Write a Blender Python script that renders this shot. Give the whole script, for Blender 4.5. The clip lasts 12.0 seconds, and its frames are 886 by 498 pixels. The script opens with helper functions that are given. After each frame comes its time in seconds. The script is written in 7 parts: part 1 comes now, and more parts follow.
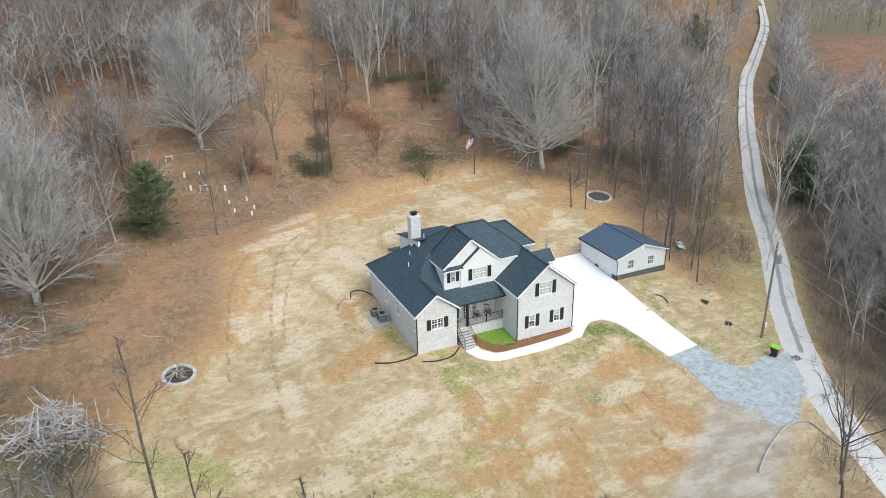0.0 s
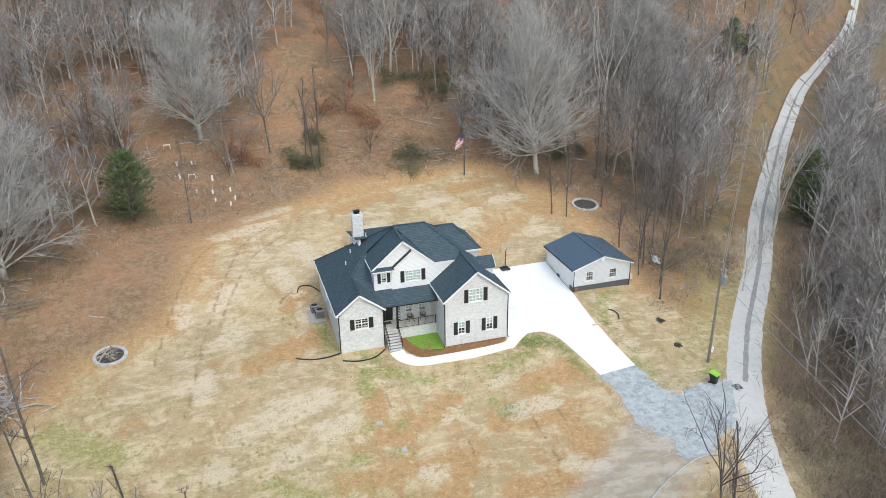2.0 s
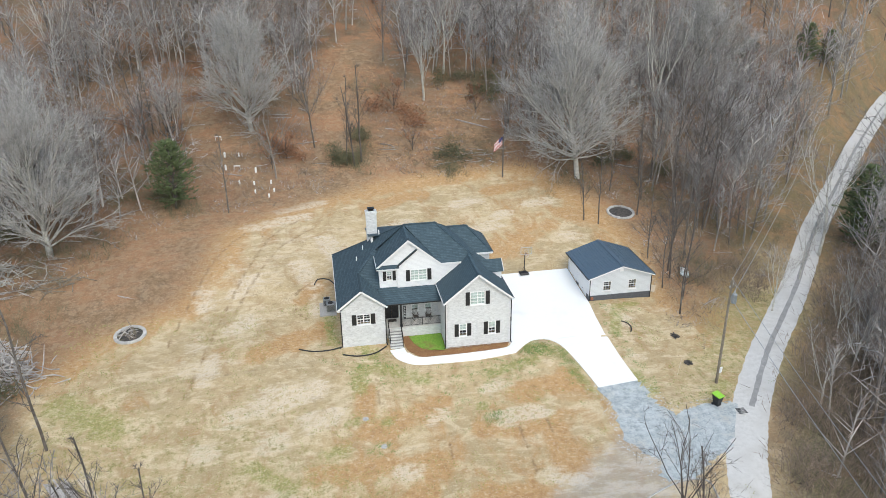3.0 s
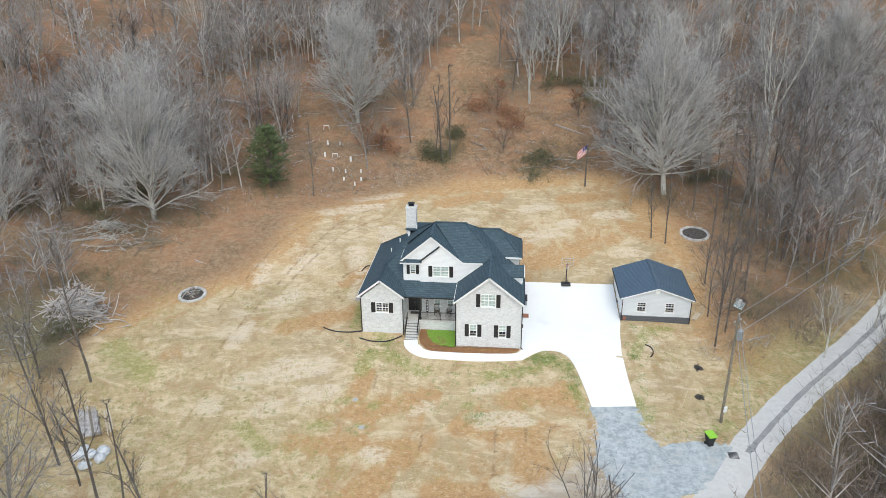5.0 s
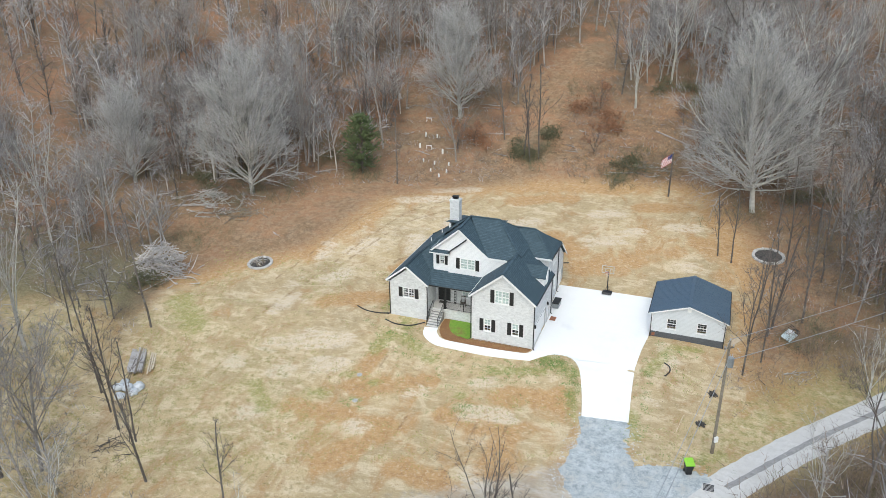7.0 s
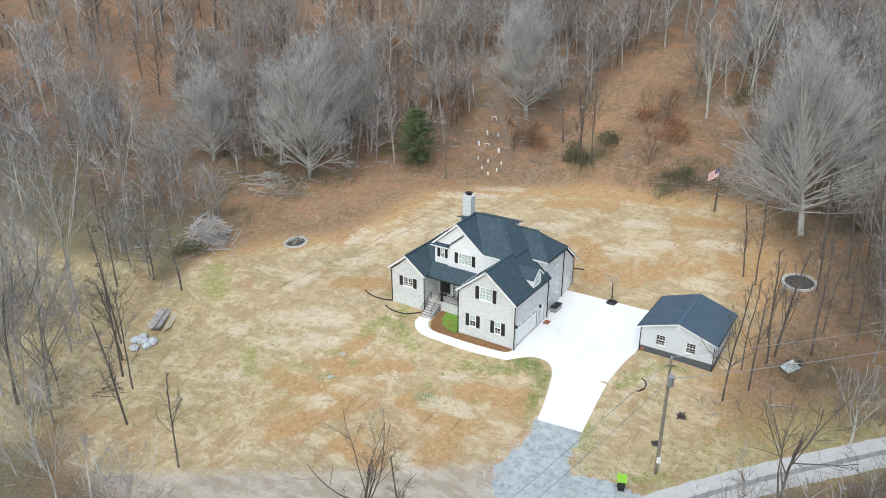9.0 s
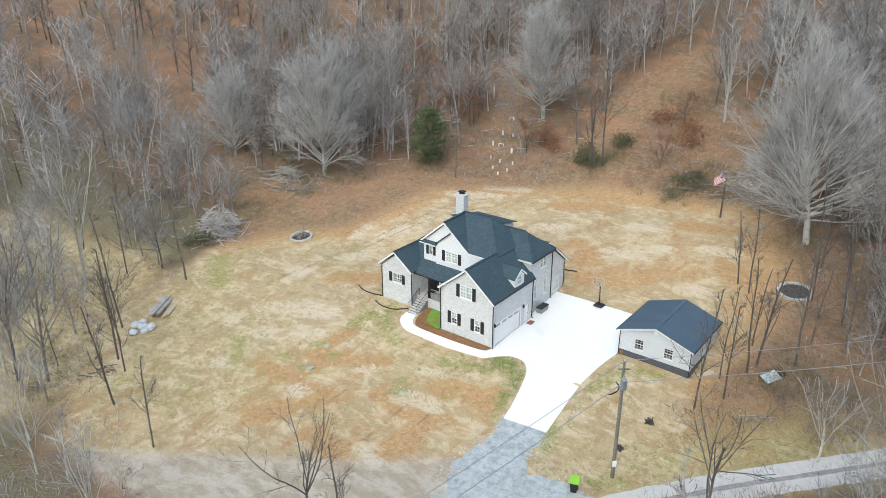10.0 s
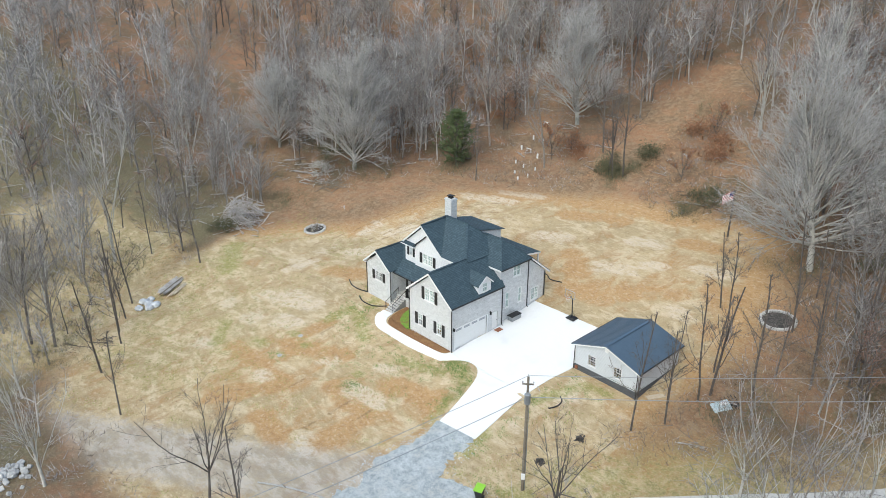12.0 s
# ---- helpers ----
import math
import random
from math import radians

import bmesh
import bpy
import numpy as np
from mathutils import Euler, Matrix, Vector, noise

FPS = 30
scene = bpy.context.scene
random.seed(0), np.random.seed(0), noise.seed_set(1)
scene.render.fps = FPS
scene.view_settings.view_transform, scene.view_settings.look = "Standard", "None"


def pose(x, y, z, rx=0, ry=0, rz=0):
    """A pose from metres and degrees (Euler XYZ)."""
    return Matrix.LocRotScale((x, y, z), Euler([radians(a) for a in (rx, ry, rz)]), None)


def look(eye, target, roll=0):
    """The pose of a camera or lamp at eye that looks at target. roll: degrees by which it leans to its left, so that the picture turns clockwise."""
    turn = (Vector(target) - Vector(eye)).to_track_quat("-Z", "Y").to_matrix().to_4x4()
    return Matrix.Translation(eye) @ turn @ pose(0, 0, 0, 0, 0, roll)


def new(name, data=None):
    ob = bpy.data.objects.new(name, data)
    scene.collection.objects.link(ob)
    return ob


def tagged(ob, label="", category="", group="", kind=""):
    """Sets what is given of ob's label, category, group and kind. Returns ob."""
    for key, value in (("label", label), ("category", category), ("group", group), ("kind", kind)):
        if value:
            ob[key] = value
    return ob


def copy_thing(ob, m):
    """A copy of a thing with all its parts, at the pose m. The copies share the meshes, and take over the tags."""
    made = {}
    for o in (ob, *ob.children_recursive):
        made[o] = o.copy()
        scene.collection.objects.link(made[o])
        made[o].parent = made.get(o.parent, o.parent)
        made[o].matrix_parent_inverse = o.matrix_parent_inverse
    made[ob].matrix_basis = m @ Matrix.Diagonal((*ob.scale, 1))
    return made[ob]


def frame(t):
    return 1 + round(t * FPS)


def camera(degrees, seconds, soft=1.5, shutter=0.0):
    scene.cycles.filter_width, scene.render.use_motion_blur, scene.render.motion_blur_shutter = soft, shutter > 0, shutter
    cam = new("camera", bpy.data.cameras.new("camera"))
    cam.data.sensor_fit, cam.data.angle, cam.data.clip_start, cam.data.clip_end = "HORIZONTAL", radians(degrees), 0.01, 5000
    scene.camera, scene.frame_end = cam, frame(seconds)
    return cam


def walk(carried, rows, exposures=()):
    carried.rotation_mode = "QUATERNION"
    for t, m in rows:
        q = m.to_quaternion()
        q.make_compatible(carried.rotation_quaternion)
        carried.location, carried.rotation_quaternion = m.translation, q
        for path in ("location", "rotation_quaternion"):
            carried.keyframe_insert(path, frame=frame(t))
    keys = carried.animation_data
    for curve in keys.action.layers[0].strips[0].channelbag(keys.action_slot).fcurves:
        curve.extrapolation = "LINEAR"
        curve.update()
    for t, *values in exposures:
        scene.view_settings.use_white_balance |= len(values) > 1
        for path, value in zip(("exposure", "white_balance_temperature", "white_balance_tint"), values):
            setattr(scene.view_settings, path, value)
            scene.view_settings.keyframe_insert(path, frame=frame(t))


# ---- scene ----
cam = camera(61.8, 12.0, soft=0.6)
PATH = [
    (0, (-35.178, -58.027, 39.258), (-34.406, -56.357, 38.474), -1.0),
    (0.5, (-31.818, -59.371, 39.031), (-31.091, -57.68, 38.249), -1.0),
    (1, (-27.897, -60.519, 38.993), (-27.221, -58.807, 38.21), -0.9),
    (1.5, (-23.785, -61.834, 39.063), (-23.172, -60.099, 38.278), -0.9),
    (2, (-19.712, -62.928, 39.056), (-19.166, -61.172, 38.27), -0.7),
    (2.5, (-15.538, -64.033, 39.102), (-15.101, -62.246, 38.316), -0.7),
    (3, (-11.238, -64.965, 39.163), (-10.93, -63.151, 38.377), -0.7),
    (5, (5.6, -67.471, 39.856), (5.412, -65.641, 39.072), -0.4),
    (5.5, (9.836, -67.105, 39.625), (9.528, -65.29, 38.843), -0.5),
    (6, (13.969, -66.839, 39.604), (13.543, -65.048, 38.822), -0.5),
    (6.5, (18.178, -66.445, 39.829), (17.63, -64.689, 39.045), -0.5),
    (7, (22.179, -65.653, 39.861), (21.516, -63.937, 39.077), -0.5),
    (7.5, (26.031, -64.498, 39.753), (25.26, -62.827, 38.97), -0.4),
    (9.5, (40.533, -58.312, 39.68), (39.467, -56.811, 38.899), -0.0),
    (10, (43.888, -56.353, 39.785), (42.761, -54.898, 39.004), -0.1),
    (10.5, (47.004, -54.199, 39.924), (45.819, -52.79, 39.142), -0.0),
    (11, (50.026, -51.974, 40.136), (48.786, -50.614, 39.353), 0.1),
    (11.5, (53.074, -49.629, 40.557), (51.78, -48.321, 39.771), 0.1),
    (12, (55.892, -47.246, 41.43), (54.552, -45.993, 40.635), 0.1),
]
EXPO = [(0.0, 0.66, 6280, 2), (5.0, 0.62, 6230, 1.5), (12.0, 0.63, 6180, 0.5)]
walk(cam, [(t, look(eye, target, roll)) for t, eye, target, roll in PATH], EXPO)
SKY, SUN = 0.15, 0.75

# ---- world and light ----
world = bpy.data.worlds.new("sky")
scene.world = world
world.use_nodes = True
wn = world.node_tree
sky = wn.nodes.new("ShaderNodeTexSky")
sky.sky_type, sky.sun_disc = "NISHITA", False
sky.sun_elevation, sky.sun_rotation = radians(53), radians(168)
sky.altitude, sky.air_density, sky.dust_density, sky.ozone_density = 200, 1.0, 4.0, 1.0
wn.links.new(sky.outputs["Color"], wn.nodes["Background"].inputs["Color"])
wn.nodes["Background"].inputs["Strength"].default_value = SKY
sun = new("sun", bpy.data.lights.new("sun", "SUN"))
sun.data.energy, sun.data.angle, sun.data.color = SUN, radians(120), (1.0, 0.98, 0.95)
sun.matrix_world = look((9, -42, 57), (0, 0, 0))


# ---- materials ----
def nodes_of(name):
    m = bpy.data.materials.new(name)
    m.use_nodes = True
    return m, m.node_tree, m.node_tree.nodes["Principled BSDF"]


def noise_node(nt, pos, scale, detail=4.0, rough=0.6, stretch=None, warp=0.0):
    n = nt.nodes.new("ShaderNodeTexNoise")
    n.inputs["Distortion"].default_value = warp
    n.inputs["Scale"].default_value, n.inputs["Detail"].default_value, n.inputs["Roughness"].default_value = scale, detail, rough
    if stretch:
        mp = nt.nodes.new("ShaderNodeMapping")
        mp.inputs["Scale"].default_value = stretch
        nt.links.new(pos, mp.inputs["Vector"])
        pos = mp.outputs["Vector"]
    nt.links.new(pos, n.inputs["Vector"])
    return n.outputs["Fac"]


def band(nt, fac, lo, hi):
    r = nt.nodes.new("ShaderNodeMapRange")
    r.interpolation_type = "SMOOTHSTEP"
    r.inputs["From Min"].default_value, r.inputs["From Max"].default_value = lo, hi
    nt.links.new(fac, r.inputs["Value"])
    return r.outputs["Result"]


def mixed(nt, fac, a, b):
    m = nt.nodes.new("ShaderNodeMix")
    m.data_type = "RGBA"
    for socket, value in ((m.inputs["Factor"], fac), (m.inputs["A"], a), (m.inputs["B"], b)):
        if isinstance(value, tuple):
            socket.default_value = (*value, 1)
        elif isinstance(value, float):
            socket.default_value = value
        else:
            nt.links.new(value, socket)
    return m.outputs["Result"]


def times(nt, a, b):
    m = nt.nodes.new("ShaderNodeMath")
    m.operation = "MULTIPLY"
    for socket, value in zip(m.inputs, (a, b)):
        if isinstance(value, float):
            socket.default_value = value
        else:
            nt.links.new(value, socket)
    return m.outputs["Value"]


def ragged(nt, field, noise_fac, k, lo, hi):
    """A field's patch with an edge that a noise frays."""
    m = nt.nodes.new("ShaderNodeMath")
    m.operation = "MULTIPLY_ADD"
    m.inputs[1].default_value = k
    nt.links.new(noise_fac, m.inputs[0])
    a = nt.nodes.new("ShaderNodeMath")
    a.operation = "SUBTRACT"
    a.inputs[1].default_value = k / 2
    nt.links.new(field, a.inputs[0])
    nt.links.new(a.outputs["Value"], m.inputs[2])
    return band(nt, m.outputs["Value"], lo, hi)


def bumped(nt, bsdf, height, strength, distance):
    b = nt.nodes.new("ShaderNodeBump")
    b.inputs["Strength"].default_value, b.inputs["Distance"].default_value = strength, distance
    nt.links.new(height, b.inputs["Height"])
    nt.links.new(b.outputs["Normal"], bsdf.inputs["Normal"])


def surface(name, main, other, rough=0.7, fine=14.0, coarse=0.7, worn=None, bump=0.3, metal=0.0, vary=0.0, depth=0.02, island=0.0, detail=4.0, crisp=0.6):
    """Two scales of variation between main and other, and patches of worn."""
    m, nt, bsdf = nodes_of(name)
    pos = nt.nodes.new("ShaderNodeNewGeometry").outputs["Position"]
    f, c = noise_node(nt, pos, fine, detail, crisp), noise_node(nt, pos, coarse, detail, crisp)
    col = mixed(nt, band(nt, f, 0.3, 0.7), main, other)
    if worn:
        col = mixed(nt, band(nt, c, 0.5, 0.72), col, worn)
    if vary:
        h = nt.nodes.new("ShaderNodeHueSaturation")
        r = nt.nodes.new("ShaderNodeNewGeometry").outputs["Random Per Island"] if island else nt.nodes.new("ShaderNodeObjectInfo").outputs["Random"]
        mr = nt.nodes.new("ShaderNodeMapRange")
        mr.inputs["To Min"].default_value, mr.inputs["To Max"].default_value = 1 - vary, 1 + vary
        nt.links.new(r, mr.inputs["Value"])
        nt.links.new(mr.outputs["Result"], h.inputs["Value"])
        nt.links.new(col, h.inputs["Color"])
        col = h.outputs["Color"]
    nt.links.new(col, bsdf.inputs["Base Color"])
    bsdf.inputs["Roughness"].default_value, bsdf.inputs["Metallic"].default_value = rough, metal
    if bump:
        bumped(nt, bsdf, f, bump, depth)
    return m


def coursed(name, a, b, joint, width, height, rough, speck=None, bump=0.6, gap=0.012, along=(1, 1, 0), up=(0, 0, 1), squash=0.5):
    """Brick or shingle courses: along runs with the wall, up with the courses."""
    m, nt, bsdf = nodes_of(name)
    pos = nt.nodes.new("ShaderNodeNewGeometry").outputs["Position"]
    comb = nt.nodes.new("ShaderNodeCombineXYZ")
    for axis, socket in ((along, "X"), (up, "Y")):
        d = nt.nodes.new("ShaderNodeVectorMath")
        d.operation = "DOT_PRODUCT"
        d.inputs[1].default_value = axis
        nt.links.new(pos, d.inputs[0])
        nt.links.new(d.outputs["Value"], comb.inputs[socket])
    br = nt.nodes.new("ShaderNodeTexBrick")
    br.inputs["Scale"].default_value = 1.0
    br.inputs["Brick Width"].default_value, br.inputs["Row Height"].default_value, br.inputs["Mortar Size"].default_value = width, height, gap
    br.offset = squash
    for k, v in (("Color1", a), ("Color2", b), ("Mortar", joint)):
        br.inputs[k].default_value = (*v, 1)
    nt.links.new(comb.outputs["Vector"], br.inputs["Vector"])
    col = br.outputs["Color"]
    big = noise_node(nt, pos, 0.5, 5.0)
    col = mixed(nt, times(nt, band(nt, big, 0.4, 0.75), 0.35), col, tuple(0.75 * v for v in a))
    if speck:
        sp = noise_node(nt, pos, 1.0, 2.0, 0.5, (5.0, 5.0, 13.0))
        col = mixed(nt, times(nt, band(nt, sp, 0.60, 0.70), 0.6), col, speck)
        wash = noise_node(nt, pos, 1.0, 3.0, 0.6, (2.6, 2.6, 5.5))
        col = mixed(nt, times(nt, band(nt, wash, 0.50, 0.66), 0.25), col, tuple(0.72 * v for v in b))
        col = mixed(nt, times(nt, band(nt, wash, 0.50, 0.34), 0.35), col, tuple(min(0.8, 1.18 * v) for v in a))
    nt.links.new(col, bsdf.inputs["Base Color"])
    bsdf.inputs["Roughness"].default_value = rough
    bumped(nt, bsdf, br.outputs["Fac"], -bump, 0.01)
    return m


def ground_material():
    m, nt, bsdf = nodes_of("yard_soil_and_litter")
    pos = nt.nodes.new("ShaderNodeNewGeometry").outputs["Position"]
    at = nt.nodes.new("ShaderNodeAttribute")
    at.attribute_name = "zones"
    sep = nt.nodes.new("ShaderNodeSeparateColor")
    nt.links.new(at.outputs["Color"], sep.inputs["Color"])
    woods, green, dust = sep.outputs["Red"], sep.outputs["Green"], sep.outputs["Blue"]
    big = noise_node(nt, pos, 0.11, 6.0, 0.62)
    big2 = noise_node(nt, pos, 0.17, 6.0, 0.65, (1.0, 1.6, 1.0))
    mid = noise_node(nt, pos, 0.75, 6.0, 0.7)
    fine = noise_node(nt, pos, 5.0, 6.0, 0.75)
    tiny = noise_node(nt, pos, 22.0, 3.0, 0.7)
    mk = nt.nodes.new("ShaderNodeAttribute")
    mk.attribute_name = "marks"
    sep2 = nt.nodes.new("ShaderNodeSeparateColor")
    nt.links.new(mk.outputs["Color"], sep2.inputs["Color"])
    clay, sand, rut = sep2.outputs["Red"], sep2.outputs["Green"], sep2.outputs["Blue"]
    streak = noise_node(nt, pos, 0.55, 8.0, 0.72, (0.6, 1.5, 1.0))
    smear = noise_node(nt, pos, 0.42, 7.0, 0.62, (0.7, 1.5, 1.0), 1.1)
    smear2 = noise_node(nt, pos, 0.30, 7.0, 0.66, (1.3, 0.8, 1.0), 0.9)
    clump = noise_node(nt, pos, 1.5, 9.0, 0.78)
    yard = mixed(nt, band(nt, big, 0.36, 0.64), (0.42, 0.325, 0.187), (0.52, 0.40, 0.232))
    yard = mixed(nt, times(nt, band(nt, smear, 0.46, 0.63), 0.65), yard, (0.67, 0.56, 0.38))
    yard = mixed(nt, times(nt, band(nt, smear2, 0.48, 0.66), 0.62), yard, (0.31, 0.215, 0.12))
    yard = mixed(nt, times(nt, ragged(nt, clay, smear2, 2.6, 0.22, 0.90), 0.92), yard, mixed(nt, band(nt, clump, 0.38, 0.62), (0.38, 0.22, 0.098), (0.56, 0.355, 0.165)))
    yard = mixed(nt, times(nt, times(nt, ragged(nt, sand, streak, 2.8, 0.42, 1.05), band(nt, clump, 0.34, 0.52)), 0.85), yard, mixed(nt, band(nt, clump, 0.42, 0.62), (0.60, 0.50, 0.36), (0.76, 0.67, 0.53)))
    gr = mixed(nt, band(nt, fine, 0.35, 0.65), (0.21, 0.23, 0.068), (0.40, 0.375, 0.14))
    yard = mixed(nt, times(nt, ragged(nt, green, clump, 3.2, 0.45, 1.1), 0.85), yard, gr)
    yard = mixed(nt, times(nt, ragged(nt, rut, clump, 1.1, 0.72, 0.98), 0.72), yard, (0.235, 0.145, 0.075))
    yard = mixed(nt, times(nt, band(nt, clump, 0.51, 0.65), 0.6), yard, (0.265, 0.19, 0.10))
    fleck = noise_node(nt, pos, 2.4, 5.0, 0.72, (0.8, 1.3, 1.0), 0.6)
    yard = mixed(nt, times(nt, band(nt, fleck, 0.53, 0.66), 0.42), yard, (0.72, 0.61, 0.44))
    yard = mixed(nt, times(nt, band(nt, fine, 0.52, 0.68), 0.40), yard, (0.70, 0.60, 0.43))
    yard = mixed(nt, times(nt, band(nt, tiny, 0.54, 0.68), 0.55), yard, (0.20, 0.14, 0.075))
    grit = mixed(nt, band(nt, streak, 0.42, 0.6), (0.37, 0.325, 0.27), (0.53, 0.495, 0.45))
    yard = mixed(nt, times(nt, ragged(nt, dust, clump, 1.8, 0.25, 1.1), 0.72), yard, grit)
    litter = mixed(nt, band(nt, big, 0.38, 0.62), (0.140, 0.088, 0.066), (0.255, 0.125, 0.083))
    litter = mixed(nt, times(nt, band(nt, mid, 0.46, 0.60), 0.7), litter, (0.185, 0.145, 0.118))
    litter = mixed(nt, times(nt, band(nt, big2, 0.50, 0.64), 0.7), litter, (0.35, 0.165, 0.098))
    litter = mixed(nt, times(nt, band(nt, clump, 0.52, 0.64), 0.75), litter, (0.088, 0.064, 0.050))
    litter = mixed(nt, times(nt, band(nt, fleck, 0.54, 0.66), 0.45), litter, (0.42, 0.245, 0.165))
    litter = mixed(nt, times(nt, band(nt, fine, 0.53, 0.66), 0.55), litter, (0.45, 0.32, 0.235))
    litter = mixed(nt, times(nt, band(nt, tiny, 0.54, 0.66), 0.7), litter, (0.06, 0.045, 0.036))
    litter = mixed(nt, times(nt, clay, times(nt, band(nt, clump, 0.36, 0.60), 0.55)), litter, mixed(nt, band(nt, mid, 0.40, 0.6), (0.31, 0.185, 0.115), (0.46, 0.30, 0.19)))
    # Thicket shade put into the floor colour; west of the yard, meadow tone.
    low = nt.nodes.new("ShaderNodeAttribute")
    low.attribute_name = "thicket_shade_meadow"
    shade_meadow_tone = mixed(nt, band(nt, fine, 0.4, 0.65), (0.12, 0.10, 0.068), (0.25, 0.215, 0.15))
    litter = mixed(nt, times(nt, low.outputs["Fac"], band(nt, mid, 0.2, 0.5)), litter, shade_meadow_tone)
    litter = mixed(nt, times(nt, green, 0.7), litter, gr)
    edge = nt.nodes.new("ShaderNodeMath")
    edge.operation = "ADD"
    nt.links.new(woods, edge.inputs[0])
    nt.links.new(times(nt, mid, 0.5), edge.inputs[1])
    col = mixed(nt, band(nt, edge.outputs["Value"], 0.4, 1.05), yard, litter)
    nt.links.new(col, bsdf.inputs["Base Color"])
    bsdf.inputs["Roughness"].default_value = 0.95
    bsdf.inputs["Specular IOR Level"].default_value = 0.15
    bumped(nt, bsdf, fine, 0.9, 0.12)
    return m


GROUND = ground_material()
BRICK = coursed("whitewashed_brick", (0.64, 0.645, 0.64), (0.52, 0.525, 0.525), (0.64, 0.645, 0.64), 0.24, 0.08, 0.85, speck=(0.33, 0.315, 0.30))
SHINGLE = coursed("slate_shingles", (0.036, 0.064, 0.082), (0.062, 0.098, 0.120), (0.024, 0.040, 0.050), 0.32, 0.115, 0.8, bump=0.9)
SIDING_WHITE = coursed("white_lap_siding", (0.80, 0.80, 0.80), (0.78, 0.78, 0.785), (0.62, 0.62, 0.63), 40.0, 0.14, 0.5, bump=0.5)
SIDING_GREY = coursed("pale_grey_lap_siding", (0.60, 0.625, 0.65), (0.58, 0.605, 0.63), (0.46, 0.48, 0.50), 40.0, 0.15, 0.5, bump=0.5)
BLOCK = coursed("dark_painted_block", (0.085, 0.09, 0.10), (0.10, 0.105, 0.115), (0.06, 0.065, 0.07), 0.42, 0.21, 0.8)
TRIM = surface("white_trim_paint", (0.80, 0.80, 0.79), (0.74, 0.74, 0.73), 0.45, bump=0.05)
BLACK = surface("black_painted_wood", (0.012, 0.013, 0.014), (0.02, 0.021, 0.022), 0.45, bump=0.1)
IRON = surface("black_iron", (0.015, 0.015, 0.016), (0.025, 0.025, 0.026), 0.4, metal=0.5, bump=0.05)
CURTAIN = surface("pale_window_blind", (0.52, 0.57, 0.54), (0.40, 0.46, 0.44), 0.8, fine=3.0)
FROSTED = surface("frosted_door_glass", (0.44, 0.46, 0.47), (0.36, 0.38, 0.40), 0.25, fine=3.0, bump=0)
# Near-black colour stands for the unlit room behind a window.
DARKROOM = surface("painted_room_shade", (0.05, 0.05, 0.055), (0.07, 0.07, 0.07), 0.9, fine=2.0)
CONCRETE = surface("new_white_concrete", (0.82, 0.82, 0.81), (0.76, 0.76, 0.75), 0.85, fine=9.0, coarse=0.25, worn=(0.72, 0.72, 0.72), bump=0.15)
STEPSTONE = surface("grey_concrete_step", (0.60, 0.59, 0.57), (0.50, 0.49, 0.47), 0.85, fine=8.0, coarse=1.2, worn=(0.64, 0.62, 0.60))
PAD = surface("weathered_grey_pad", (0.40, 0.385, 0.36), (0.31, 0.30, 0.28), 0.9, fine=8.0)
RISER = surface("shaded_grey_brick_riser", (0.30, 0.295, 0.29), (0.22, 0.215, 0.21), 0.9, fine=12.0)
GRAVEL = surface("blue_grey_crushed_stone", (0.20, 0.225, 0.23), (0.55, 0.585, 0.595), 0.9, fine=1.6, coarse=0.4, worn=(0.42, 0.37, 0.30), bump=0.5, depth=0.03, detail=9.0, crisp=0.88)
ASPHALT = surface("worn_pale_gravel_road", (0.46, 0.445, 0.42), (0.60, 0.585, 0.56), 0.9, fine=2.0, coarse=0.25, worn=(0.37, 0.345, 0.31), bump=0.3, depth=0.02, detail=9.0, crisp=0.85)
ASPHALT_DARK = surface("worn_asphalt_strip", (0.21, 0.205, 0.20), (0.33, 0.32, 0.31), 0.9, fine=1.5, coarse=0.4, worn=(0.43, 0.415, 0.39), bump=0.4, detail=9.0, crisp=0.85)
MULCH = surface("red_brown_mulch", (0.17, 0.085, 0.035), (0.27, 0.14, 0.06), 0.95, fine=9.0, coarse=1.0, worn=(0.26, 0.15, 0.06), bump=0.9, depth=0.05)
LAWN = surface("bright_green_grass", (0.13, 0.25, 0.025), (0.20, 0.34, 0.045), 0.9, fine=5.0, coarse=0.55, worn=(0.20, 0.145, 0.05), bump=0.8, depth=0.05)
OLIVE = surface("yellow_green_grass", (0.20, 0.22, 0.06), (0.34, 0.33, 0.11), 0.9, fine=2.0, bump=0, vary=0.3, island=1)
CLOD = surface("brown_leaf_scraps", (0.17, 0.11, 0.06), (0.30, 0.20, 0.11), 0.9, fine=2.0, bump=0, vary=0.4, island=1)
PALESTONE = surface("blue_white_crushed_stone", (0.46, 0.49, 0.51), (0.62, 0.64, 0.65), 0.9, fine=3.0, bump=0, vary=0.3, island=1)
TUFT = surface("green_grass_tufts", (0.10, 0.18, 0.04), (0.17, 0.26, 0.065), 0.9, fine=3.0, coarse=0.4, worn=(0.20, 0.25, 0.08))
METAL_ROOF = surface("charcoal_blue_metal_roof", (0.10, 0.145, 0.195), (0.11, 0.158, 0.21), 0.32, fine=3.0, coarse=0.3, worn=(0.12, 0.17, 0.22), bump=0.03, metal=0.3)
BARK = surface("grey_brown_bark", (0.20, 0.175, 0.155), (0.36, 0.325, 0.295), 0.95, fine=4.0, coarse=0.5, worn=(0.24, 0.23, 0.20), bump=0.6, vary=0.25)
